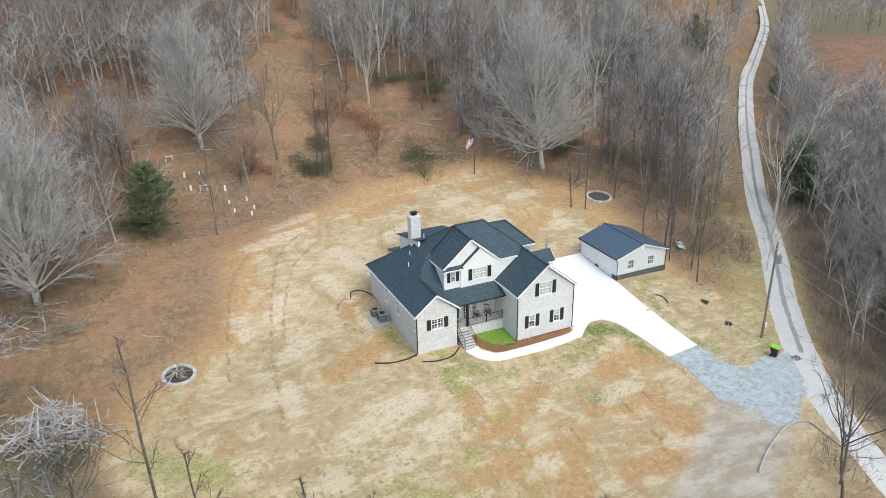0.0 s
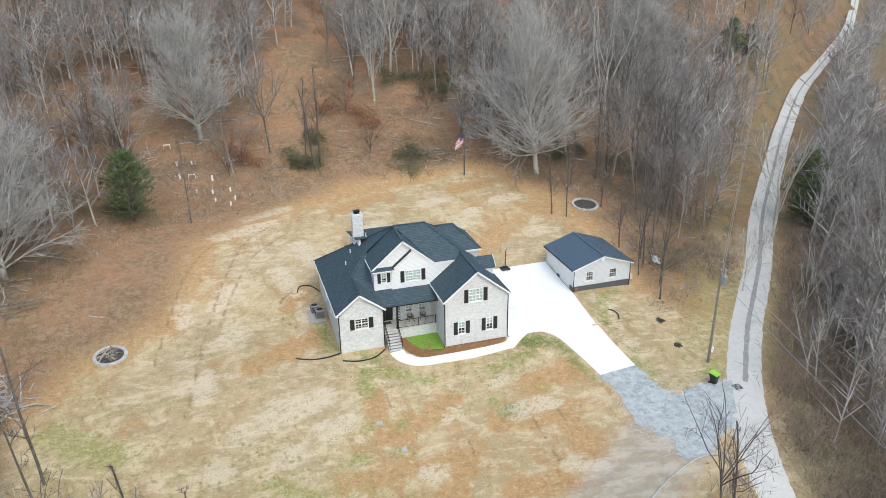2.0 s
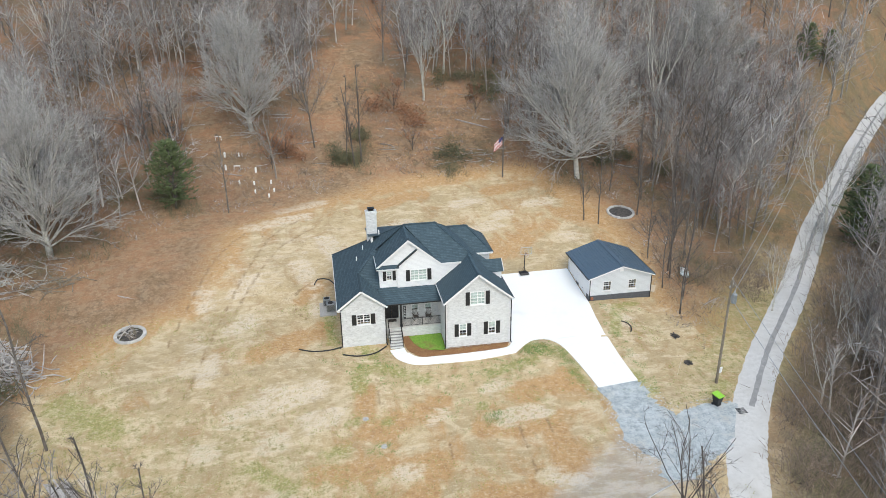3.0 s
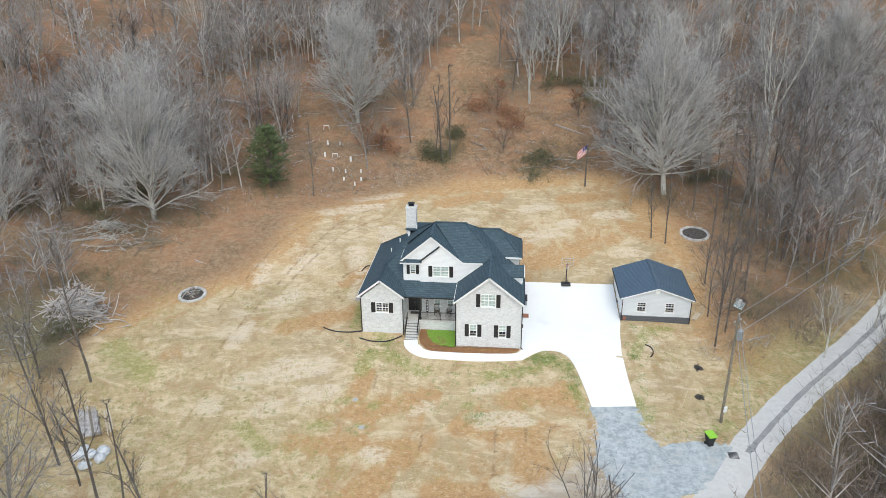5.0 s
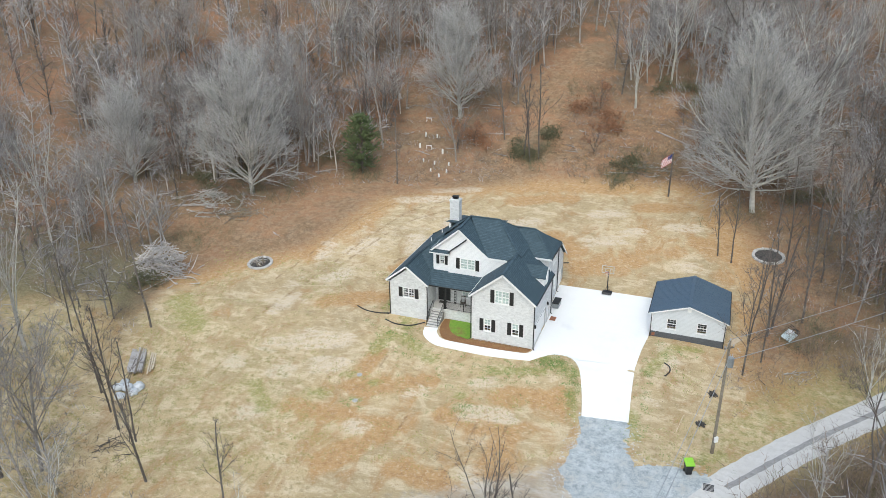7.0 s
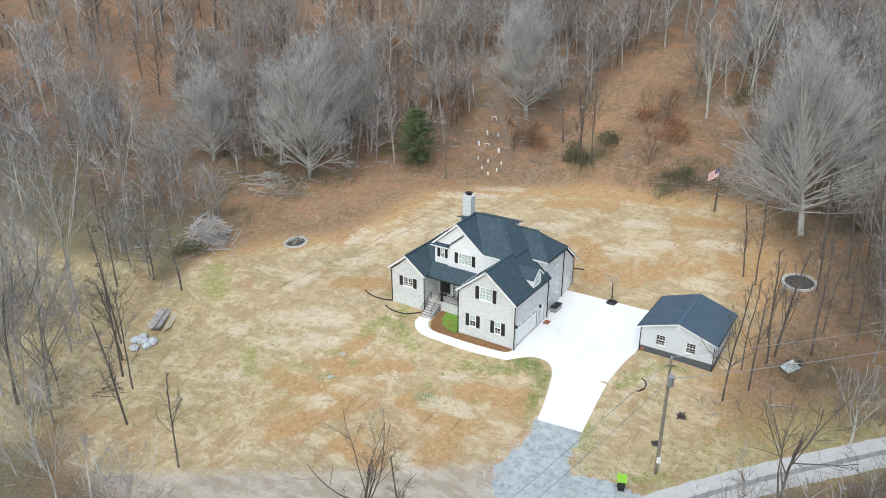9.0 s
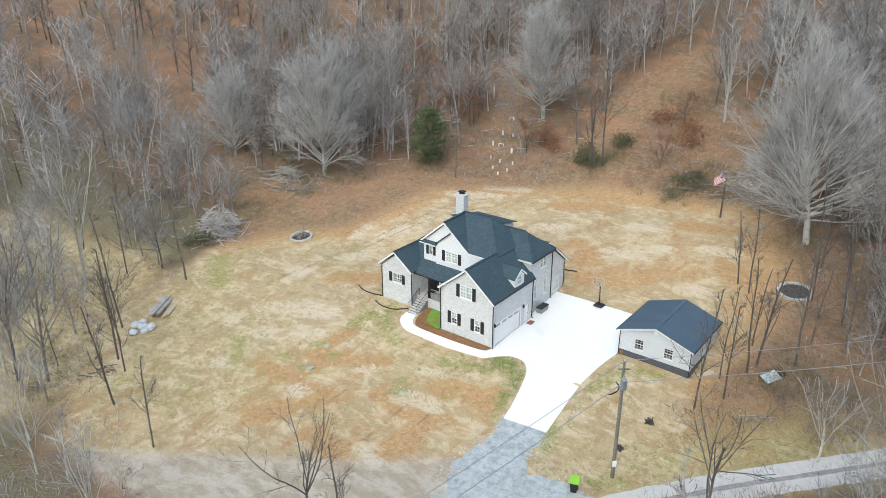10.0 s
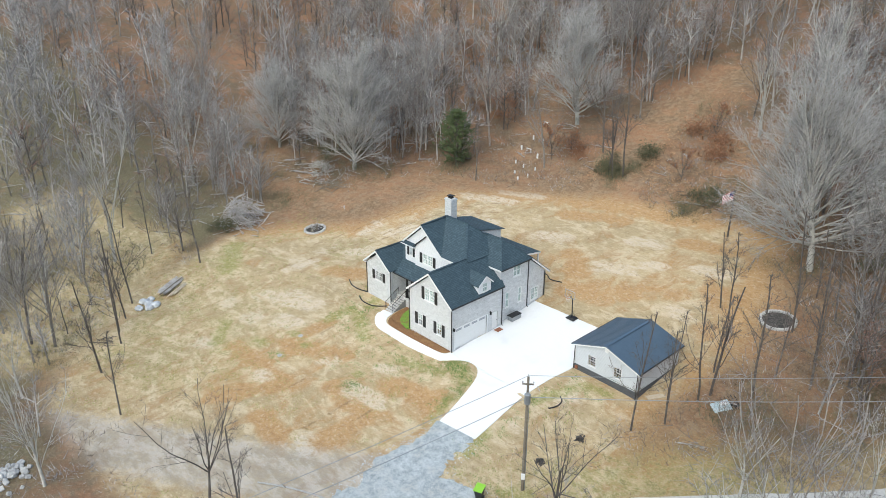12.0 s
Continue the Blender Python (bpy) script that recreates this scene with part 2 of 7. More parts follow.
GREYBARK = surface("pale_grey_limb_bark", (0.36, 0.345, 0.31), (0.50, 0.48, 0.44), 0.95, fine=3.0, coarse=0.6, worn=(0.20, 0.195, 0.17), bump=0.4, vary=0.1)
GREYTWIG = surface("pale_grey_twigs", (0.32, 0.305, 0.29), (0.44, 0.42, 0.40), 0.95, fine=0.3, bump=0, vary=0.4, island=1)
TWIG = surface("grey_winter_twigs", (0.185, 0.172, 0.166), (0.30, 0.28, 0.27), 0.95, fine=0.3, bump=0, vary=0.5, island=1)
FARBARK = surface("weathered_grey_bark", (0.22, 0.20, 0.18), (0.46, 0.43, 0.40), 0.95, fine=0.35, coarse=0.06, worn=(0.17, 0.145, 0.125), bump=0, vary=0.45, island=1)
DARKBARK = surface("dark_wet_bark", (0.085, 0.07, 0.06), (0.14, 0.12, 0.105), 0.95, fine=4.0, coarse=0.8, worn=(0.2, 0.18, 0.16), bump=0.5, vary=0.2)
PALEBARK = surface("pale_sycamore_bark", (0.52, 0.50, 0.45), (0.38, 0.36, 0.31), 0.9, fine=2.0, coarse=0.8, worn=(0.60, 0.58, 0.53), bump=0.3, vary=0.12)
RUSSET = surface("russet_dead_leaves", (0.27, 0.125, 0.065), (0.39, 0.21, 0.115), 0.9, fine=2.5, bump=0, vary=0.2)
CEDAR = surface("dull_cedar_green", (0.065, 0.095, 0.036), (0.125, 0.15, 0.062), 0.9, fine=1.5, bump=0, vary=0.15)
THICKET = surface("brown_thicket_stems", (0.16, 0.122, 0.092), (0.26, 0.20, 0.152), 0.95, fine=0.3, bump=0, vary=0.45, island=1)
PALETWIG = surface("pale_grey_young_wood", (0.29, 0.272, 0.27), (0.43, 0.41, 0.405), 0.95, fine=0.3, bump=0, vary=0.4, island=1)
BROWNTWIG = surface("brown_grey_twigs", (0.20, 0.158, 0.132), (0.315, 0.258, 0.222), 0.95, fine=0.3, bump=0, vary=0.5, island=1)
REDTWIG = surface("reddish_brown_young_wood", (0.20, 0.115, 0.085), (0.29, 0.18, 0.14), 0.95, fine=0.3, bump=0, vary=0.4, island=1)
GREENBRUSH = surface("olive_brush", (0.10, 0.105, 0.055), (0.19, 0.17, 0.095), 0.95, fine=0.8, bump=0)
FIELDBRUSH = surface("russet_field_stubble", (0.30, 0.17, 0.11), (0.42, 0.28, 0.19), 0.95, fine=0.5, bump=0, vary=0.4, island=1)
SEDGE = surface("orange_brown_dead_grass", (0.34, 0.19, 0.095), (0.48, 0.30, 0.165), 0.95, fine=0.5, bump=0, vary=0.4, island=1)
WOOD = surface("weathered_pole_wood", (0.17, 0.145, 0.11), (0.26, 0.225, 0.175), 0.9, fine=6.0, coarse=0.8, worn=(0.16, 0.13, 0.10))
DEADWOOD = surface("bleached_dead_wood", (0.50, 0.475, 0.455), (0.36, 0.335, 0.315), 0.95, fine=3.0, coarse=0.8, worn=(0.26, 0.22, 0.19), vary=0.2)
PALELUMBER = surface("pale_sawn_lumber", (0.58, 0.47, 0.33), (0.66, 0.57, 0.43), 0.8, fine=4.0, vary=0.15)
STONE = surface("pale_grey_ring_stone", (0.52, 0.51, 0.49), (0.38, 0.37, 0.355), 0.9, fine=5.0, vary=0.2)
ASH = surface("charcoal_ash", (0.035, 0.032, 0.03), (0.10, 0.09, 0.08), 0.95, fine=4.0)
PLASTIC_BLACK = surface("black_plastic", (0.012, 0.012, 0.013), (0.02, 0.02, 0.021), 0.5, bump=0.05)
LIME = surface("lime_green_plastic", (0.30, 0.60, 0.05), (0.26, 0.52, 0.04), 0.45, bump=0.05)
WHITE_PLASTIC = surface("white_woven_plastic", (0.66, 0.67, 0.68), (0.48, 0.49, 0.50), 0.6, fine=4.0, bump=0.4)
GALV = surface("galvanised_grey_metal", (0.36, 0.38, 0.39), (0.29, 0.31, 0.32), 0.45, metal=0.6, bump=0.05)
CLAYRED = surface("red_brown_mat", (0.24, 0.09, 0.05), (0.32, 0.14, 0.08), 0.9)
RED = surface("red_cloth", (0.42, 0.03, 0.045), (0.36, 0.03, 0.04), 0.8)
BLUE = surface("navy_cloth", (0.035, 0.05, 0.17), (0.03, 0.04, 0.14), 0.8)
TEAL = surface("faded_pale_blue_panel", (0.40, 0.50, 0.53), (0.55, 0.62, 0.64), 0.5, fine=2.0)


def glass_material():
    m, nt, bsdf = nodes_of("window_glass")
    bsdf.inputs["Base Color"].default_value = (0.92, 0.96, 0.95, 1)
    bsdf.inputs["Roughness"].default_value = 0.03
    bsdf.inputs["Transmission Weight"].default_value = 1.0
    bsdf.inputs["IOR"].default_value = 1.15
    return m


GLASS = glass_material()


# ---- mesh tools ----
def fast_mesh(name, verts, faces):
    """A mesh from an (n, 3) array and an (m, 3 or 4) array of corners."""
    me = bpy.data.meshes.new(name)
    verts, faces = np.asarray(verts, np.float32), np.asarray(faces, np.int32)
    k = faces.shape[1]
    me.vertices.add(len(verts))
    me.vertices.foreach_set("co", verts.ravel())
    me.loops.add(faces.size)
    me.loops.foreach_set("vertex_index", faces.ravel())
    me.polygons.add(len(faces))
    me.polygons.foreach_set("loop_start", np.arange(0, faces.size, k, dtype=np.int32))
    me.update(calc_edges=True)
    return me


class Shape:
    """Gathers boxes, tubes and prisms for one mesh."""

    def __init__(self):
        self.v, self.f = [], []

    def add(self, pts, faces, m=None):
        n = len(self.v)
        self.v += [tuple(m @ Vector(p)) if m else tuple(p) for p in pts]
        self.f += [tuple(n + i for i in f) for f in faces]
        return self

    def box(self, a, b, m=None, edge=0.0):
        (x0, y0, z0), (x1, y1, z1) = a, b
        if not edge:
            pts = [(x, y, z) for z in (z0, z1) for x, y in ((x0, y0), (x1, y0), (x1, y1), (x0, y1))]
            return self.add(pts, [(0, 3, 2, 1), (4, 5, 6, 7), (0, 1, 5, 4), (1, 2, 6, 5), (2, 3, 7, 6), (3, 0, 4, 7)], m)
        e, rings = edge, []
        for z, i in ((z0, e), (z0 + e, 0), (z1 - e, 0), (z1, e)):
            rings += [(x0 + i, y0 + i, z), (x1 - i, y0 + i, z), (x1 - i, y1 - i, z), (x0 + i, y1 - i, z)]
        fs = [(3, 2, 1, 0), (12, 13, 14, 15)]
        fs += [(4 * r + i, 4 * r + (i + 1) % 4, 4 * r + 4 + (i + 1) % 4, 4 * r + 4 + i) for r in range(3) for i in range(4)]
        return self.add(rings, fs, m)

    def prism(self, pts, off, m=None):
        """A flat outline and its copy moved by off."""
        n = len(pts)
        top = [tuple(Vector(p) + Vector(off)) for p in pts]
        fs = [tuple(range(n - 1, -1, -1)), tuple(range(n, 2 * n))] + [(i, (i + 1) % n, n + (i + 1) % n, n + i) for i in range(n)]
        return self.add(list(pts) + top, fs, m)

    def tube(self, pts, radii, n=8, m=None, closed=False):
        pts = [Vector(p) for p in pts]
        radii = radii if isinstance(radii, (list, tuple)) else [radii] * len(pts)
        ring, fs = [], []
        for i, p in enumerate(pts):
            t = (pts[min(i + 1, len(pts) - 1)] - pts[max(i - 1, 0)]).normalized()
            a = t.cross(Vector((0, 0, 1)) if abs(t.z) < 0.9 else Vector((1, 0, 0))).normalized()
            b = t.cross(a)
            ring += [p + (a * math.cos(2 * math.pi * j / n) + b * math.sin(2 * math.pi * j / n)) * radii[i] for j in range(n)]
        for i in range(len(pts) - 1):
            fs += [(i * n + j, i * n + (j + 1) % n, (i + 1) * n + (j + 1) % n, (i + 1) * n + j) for j in range(n)]
        fs += [tuple(range(n - 1, -1, -1)), tuple((len(pts) - 1) * n + j for j in range(n))]
        return self.add(ring, fs, m)

    def beam(self, p, q, w, h):
        """A board of width w (level) and height h (upright) from p to q."""
        p, q = Vector(p), Vector(q)
        t = (q - p).normalized()
        s = t.cross(Vector((0, 0, 1)))
        s = s.normalized() if s.length > 1e-4 else Vector((1, 0, 0))
        u = s.cross(t)
        pts = [o + s * a * w / 2 + u * b * h / 2 for o in (p, q) for a, b in ((-1, -1), (1, -1), (1, 1), (-1, 1))]
        return self.add(pts, [(0, 3, 2, 1), (4, 5, 6, 7), (0, 1, 5, 4), (1, 2, 6, 5), (2, 3, 7, 6), (3, 0, 4, 7)])

    def mesh(self, name):
        me = bpy.data.meshes.new(name)
        me.from_pydata(self.v, [], self.f)
        bm = bmesh.new()
        bm.from_mesh(me)
        bmesh.ops.recalc_face_normals(bm, faces=bm.faces)
        bm.to_mesh(me)
        bm.free()
        return me


def part(name, shape, material, parent=None, label="", smooth=False):
    me = shape.mesh(name) if isinstance(shape, Shape) else shape
    if not me.materials:
        me.materials.append(material)
    if smooth:
        me.polygons.foreach_set("use_smooth", [True] * len(me.polygons))
    ob = new(name, me)
    ob.parent = parent
    return tagged(ob, label)


def thing(name, at, label, category, group="", turn=0.0, kind=""):
    ob = new(name)
    ob.empty_display_size = 0.3
    ob.matrix_world = pose(*at, 0, 0, turn)
    return tagged(ob, label, category, group, kind)


def setting(name, shape, material, label, smooth=False):
    return tagged(part(name, shape, material, None, label, smooth), label, name.split("_")[0], kind="structure")


# ---- lie of the land ----
def ease(a, b, v):
    u = np.clip((v - a) / (b - a), 0, 1)
    return u * u * (3 - 2 * u)


RISE_Y = (-400, -120, -60, -30, -15, -8, 0, 10, 20, 27, 41, 47, 63, 74, 100, 150, 250, 600, 1600)
RISE_Z = (-12, -8, -5, -3.5, -2.2, -1.25, -0.08, 0.25, 1.9, 3.1, 4.4, 6.2, 11.3, 16, 26, 40, 58, 75, 90)


def land(x, y):
    """The ground's height: a yard that climbs to a wooded hill, beside a flat valley with the road."""
    x, y = np.asarray(x, float), np.asarray(y, float)
    d, s = (y - x + 37) / math.sqrt(2), (x + y - 17) / math.sqrt(2)
    valley = -1.35 + np.where(s > 0, 0.035 * np.minimum(s, 160) + 0.008 * np.maximum(s - 160, 0), 0.03 * s)
    valley = valley - 1.6 * ease(3, 12, -d) * (1 - ease(25, 60, -d)) + 0.10 * np.maximum(-d - 160, 0) * ease(60, 160, s + 100)
    hill = sum(np.interp(y + o, RISE_Y, RISE_Z) for o in (-4, -2, 0, 2, 4)) / 5
    hill = np.where(np.abs(y + 4) < 4, np.interp(y, RISE_Y, RISE_Z), hill)
    w = ease(1, 17, d)
    z = hill * w + valley * (1 - w)
    z = z - 0.6 * ease(12, 32, -x) * (1 - ease(8, 22, y))
    return z + 16 * ease(55, 170, -x)


def h(x, y):
    return float(land(x, y))


# clear yard, as corners of its edge
YARD = [(-37, -14), (-41, 0), (-44, 18), (-34, 33), (-22, 37), (-6, 43), (8, 44), (20, 45), (29, 38), (33, 27), (29, 15), (27, 2), (29, -6), (20, -24), (4, -34), (-20, -34), (-33, -24)]


def edge_distance(x, y, poly):
    """Signed distance to a closed outline: positive outside."""
    x, y = np.asarray(x, float), np.asarray(y, float)
    best, inside = np.full(x.shape, 1e9), np.zeros(x.shape, bool)
    for (ax, ay), (bx, by) in zip(poly, poly[1:] + poly[:1]):
        t = np.clip(((x - ax) * (bx - ax) + (y - ay) * (by - ay)) / ((bx - ax) ** 2 + (by - ay) ** 2), 0, 1)
        best = np.minimum(best, np.hypot(x - ax - t * (bx - ax), y - ay - t * (by - ay)))
        if ay != by:
            inside ^= ((ay > y) != (by > y)) & (x < (bx - ax) * (y - ay) / (by - ay) + ax)
    return np.where(inside, -best, best)


# the straw-coloured part of it, inside the leaf litter
STRAW = [(-39, 0), (-34, 8), (-27, 12), (-24.5, 17), (-22.5, 28), (-14, 33.5), (-2.5, 39.5), (10, 42), (20, 42), (25, 30), (27, 18), (27, 2), (29, -6), (20, -24), (4, -34), (-20, -34), (-33, -24), (-38, -12)]

ROAD = [(-10, -130), (3, -80), (12, -50), (16, -36), (19.0, -26.8), (21.3, -21.4), (23.7, -17.2), (26.2, -13.4), (33, -5), (44.3, 7.3), (56.2, 21.3), (72, 38), (87.8, 54.5), (116, 82), (144, 106), (200, 155), (258, 211), (420, 370)]


def line_distance(x, y, line):
    x, y = np.asarray(x, float), np.asarray(y, float)
    best = np.full(x.shape, 1e9)
    for (ax, ay), (bx, by) in zip(line, line[1:]):
        t = np.clip(((x - ax) * (bx - ax) + (y - ay) * (by - ay)) / ((bx - ax) ** 2 + (by - ay) ** 2), 0, 1)
        best = np.minimum(best, np.hypot(x - ax - t * (bx - ax), y - ay - t * (by - ay)))
    return best


# open brushy slope behind the yard
SLOPE = [(-10, 44), (-11, 62), (-6, 76), (2, 75), (4, 66), (12, 70), (18, 66), (17, 52), (20, 46)]
TRAILS = [[(-4, 44), (-7, 54), (-8, 66), (-4, 78), (4, 92)], [(-46, 14), (-60, 18), (-73, 24), (-88, 27), (-110, 36)], [(-20, 66), (-38, 64), (-52, 58)], [(-38, -14), (-52, -12), (-62, -8)]]
FIELD = [(106, 48), (124, 34), (170, 60), (228, 98), (214, 122), (198, 132), (160, 99), (125, 67)]


def steps_of(near0, near1, step, far):
    out, v, g = list(np.arange(near0, near1 + 0.01, step)), near1, step
    while v < far:
        g *= 1.13
        v += g
        out.append(v)
    v, g = near0, step
    while v > -far:
        g *= 1.13
        v -= g
        out.insert(0, v)
    return np.array(out)


def smooth_line(pts, n=6):
    """Catmull-Rom points along a line."""
    out = []
    P = [pts[0]] + list(pts) + [pts[-1]]
    for i in range(1, len(P) - 2):
        a, b, c, d = (Vector(p) for p in P[i - 1:i + 3])
        for k in range(n):
            t = k / n
            out.append(tuple(0.5 * (2 * b + (c - a) * t + (2 * a - 5 * b + 4 * c - d) * t * t + (3 * b - a - 3 * c + d) * t ** 3)))
    return out + [tuple(pts[-1])]


# worn, sandy, clayey and grassy patches of the yard: ends of a line and a reach
SAND_SPOTS = [(-18, -4.9, -14, -4.5, 2.4), (-21, -6.7, -20, -6.4, 1.6), (-14, -8.3, -12, -8, 1.6), (-17.8, -10.4, -16.8, -10.2, 1.5), (3.1, -10.8, 6.7, -10.3, 1.5), (2.6, -6.7, 5.3, -5.9, 1.0), (-3, -9.4, -2, -9.2, 1.0), (-6.4, -15.7, -5.4, -15.5, 1.2), (-17.4, -17, -16.4, -17, 1.4),
              (-23.6, -10.3, -22.8, -10.3, 1.4), (-21.8, 8, -20.6, 9.6, 1.7), (-22, 15, -20.5, 18, 1.7), (-21.4, 29.9, -13.9, 32, 1.6), (-11.5, 25, -9.4, 20, 2.0), (-15, 20, -13.6, 15.6, 1.6), (6.2, -18.6, 7.4, -19.4, 1.5)]
SAND_BACK = [(-17.6, 34.2, -11.4, 36.3, 1.3), (7.5, 32.6, 10.5, 33.8, 1.8), (17.6, 31.2, 20.4, 31.8, 1.6), (7.6, 24.7, 11.1, 25.6, 1.7), (-3, 27, 0, 27.6, 1.8), (12, 28, 14, 29, 1.4), (20, 22, 22, 21, 1.4), (-26, 16, -25.6, 13, 1.4), (-23.6, 3, -23.9, -1, 1.3), (19.5, 5, 20.5, 2, 1.2), (18.6, -3, 19.5, -4, 0.9), (-13.2, 13, -13.0, 9, 0.9)]
CLAY_SPOTS = [(-8.5, -10.6, -1.6, -8, 1.6), (6, -7.6, 11.2, -6.3, 1.7), (1.1, -11.8, 7.4, -12.2, 1.5), (7.2, -13, 7.8, -17.6, 1.7), (-14, -14.9, -2.5, -14.8, 1.5), (-3.6, -16.4, -6.9, -20.7, 1.7), (-0.1, -19.2, 4.5, -20, 1.6), (-8.7, -5, -8.8, -8, 1.2), (-19, 2.4, -14.4, 4.6, 1.9), (-15.9, 3.5, -12.4, 6.3, 1.5),
              (3, 24.9, 7.1, 21.7, 1.8), (7.4, 18.3, 12.6, 19.1, 2.0), (21.7, 27.6, 28.4, 24, 2.4), (23.1, 33.4, 22.6, 40, 1.9), (27, 37.6, 32.7, 36.4, 2.2), (-4.9, 33.6, 2.4, 37, 1.8), (13, 36, 19, 38, 1.8), (-14.5, 12, -13.2, 15, 1.2), (13, 21, 19, 25, 2.0)]
GREEN_SPOTS = [(-9.4, 4.6, -7.5, 0.3, 1.3), (-8.8, -1.6, -9.2, -4.8, 1.3), (-7, -2, -2.9, -4.4, 1.2), (-10.4, -9.2, -9.8, -9, 0.8), (-7.3, -9.6, -6.9, -9.4, 0.7), (-18.8, -13.1, -15.8, -15.8, 1.3), (1.5, -8.9, 2.1, -8.7, 0.7), (3.6, -4.4, 8.6, -3, 1.0), (8.6, -1.2, 11.6, -2.4, 1.0), (11.8, -5.2, 12.9, -8.3, 0.8),
               (18.4, 0, 19.9, 4, 1.0), (-37, -2, -31.5, -6, 2.2), (-11.6, 9, -11.4, 3, 0.9), (17.9, -6, 18.3, -9.5, 0.8), (20, 5, 23, 5.6, 0.8), (24, -10.6, 26, -9.4, 1.0), (-12.6, -12.6, -10.6, -12.2, 0.9)]
RUTS = [[(-14.5, 31.2), (-17.5, 28.3), (-19.7, 23.5), (-21.7, 17.2), (-23.1, 11.6), (-24.1, 6.7), (-24.7, 2.0), (-25.6, -2.7)], [(-21.7, 28.4), (-24.8, 22.9), (-26.5, 16.9), (-27.7, 11.5), (-28.6, 6.0)], [(-13.1, 28.2), (-17.3, 23.9), (-20.3, 16.6), (-22, 11)],
        [(-9.0, -5.2), (-8.9, -8.4)], [(-7.6, -5.2), (-7.3, -8.2)], [(4.5, -11.9), (4.7, -15.2), (4.6, -17.5)], [(-2.0, -13.0), (-2.0, -14.9)], [(7.3, -11.4), (7.4, -13)], [(-13.4, 15.6), (-15.4, 13.4), (-15.2, 10.4), (-13.6, 7.6)]]


def build_ground():
    gx, gy = steps_of(-62, 62, 0.55, 1500), steps_of(-46, 92, 0.55, 1500)
    X, Y = np.meshgrid(gx, gy)
    Z = land(X, Y)
    cell = np.maximum(0, np.hypot(X, Y) - 62)
    Z = Z - np.minimum(0.015 * cell, 1.6) * (1 - ease(2.2, 6 + 0.05 * cell, line_distance(X.ravel(), Y.ravel(), ROAD).reshape(X.shape)))
    idx = np.arange(X.size).reshape(X.shape)
    F = np.stack([idx[:-1, :-1], idx[:-1, 1:], idx[1:, 1:], idx[1:, :-1]], -1).reshape(-1, 4)
    me = fast_mesh("ground", np.stack([X, Y, Z], -1).reshape(-1, 3), F)
    x, y = X.ravel(), Y.ravel()
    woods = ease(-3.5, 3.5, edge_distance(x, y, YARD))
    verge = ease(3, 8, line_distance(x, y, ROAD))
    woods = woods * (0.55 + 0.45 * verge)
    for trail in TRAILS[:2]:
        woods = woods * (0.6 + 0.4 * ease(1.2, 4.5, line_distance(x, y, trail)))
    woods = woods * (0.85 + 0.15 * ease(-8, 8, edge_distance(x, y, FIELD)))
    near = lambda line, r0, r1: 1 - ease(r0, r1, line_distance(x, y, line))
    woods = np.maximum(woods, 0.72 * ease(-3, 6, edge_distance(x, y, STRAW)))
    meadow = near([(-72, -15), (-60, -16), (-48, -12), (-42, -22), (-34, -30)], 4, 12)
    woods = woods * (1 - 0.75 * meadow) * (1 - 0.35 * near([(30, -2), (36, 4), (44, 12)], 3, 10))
    verge_left = near([(30, -4), (44, 10), (58, 26), (75, 45), (95, 68), (140, 108)], 3, 11)
    patch = lambda spots: np.max([(1 - ease(0.3 * r, 1.5 * r, line_distance(x, y, [(a, b), (c, d)]))) for a, b, c, d, r in spots], axis=0)
    green = 0.16 + 0.2 * verge_left + 0.42 * meadow + 0.35 * near([(27, -8), (38, 4)], 2, 7)
    green = green * ease(-6, 6, edge_distance(x, y, FIELD))
    green = np.maximum(green, 0.95 * patch(GREEN_SPOTS))
    green = np.maximum(green, 0.55 * near([(-26, -18), (-34, -6), (-20, -12), (-12, -20), (-22, -24)], 3, 10))
    dust = near([(16, -17), (10, -21.5), (3, -26), (-6, -31), (-14, -36)], 2.0, 6.0)
    att = me.color_attributes.new("zones", "FLOAT_COLOR", "POINT")
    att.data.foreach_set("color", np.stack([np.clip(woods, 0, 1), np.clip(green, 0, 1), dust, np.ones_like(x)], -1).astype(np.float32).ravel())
    clay = 0.22 + 0.9 * near([(-4, 44), (-7, 54), (-8, 66), (-4, 78)], 3, 9) + 0.8 * near([(6, 48), (12, 62)], 4, 11) + 0.7 * near([(-24, 48), (-30, 62), (-40, 66)], 2, 8) + 0.9 * near([(-46, 14), (-60, 18), (-73, 24), (-88, 27)], 2, 7) - 0.2 * ease(4, 16, edge_distance(x, y, YARD))
    clay = clay + 0.75 * ease(-4, 2, edge_distance(x, y, STRAW)) * (1 - ease(2, 12, edge_distance(x, y, YARD))) * ease(-6, 4, y) + 0.8 * (1 - ease(-8, 4, edge_distance(x, y, FIELD)))
    clay = clay + 0.22 * near([(-6, -14), (8, -13)], 4, 10) + 0.2 * near([(6, 22), (20, 28)], 4, 9)
    clay = np.maximum(clay, patch(CLAY_SPOTS))
    sand = np.maximum(0.22 + 0.25 * near([(-24, 2), (-22, 16), (-16, 27)], 2, 6), patch(SAND_SPOTS + SAND_BACK))
    rut = np.max([1 - np.clip(line_distance(x, y, smooth_line(a, 5)), 0, 1) for a in RUTS], axis=0)
    att = me.color_attributes.new("marks", "FLOAT_COLOR", "POINT")
    att.data.foreach_set("color", np.stack([np.clip(clay, 0, 1), np.clip(sand, 0, 1), np.clip(rut, 0, 1), np.ones_like(x)], -1).astype(np.float32).ravel())
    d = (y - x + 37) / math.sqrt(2)
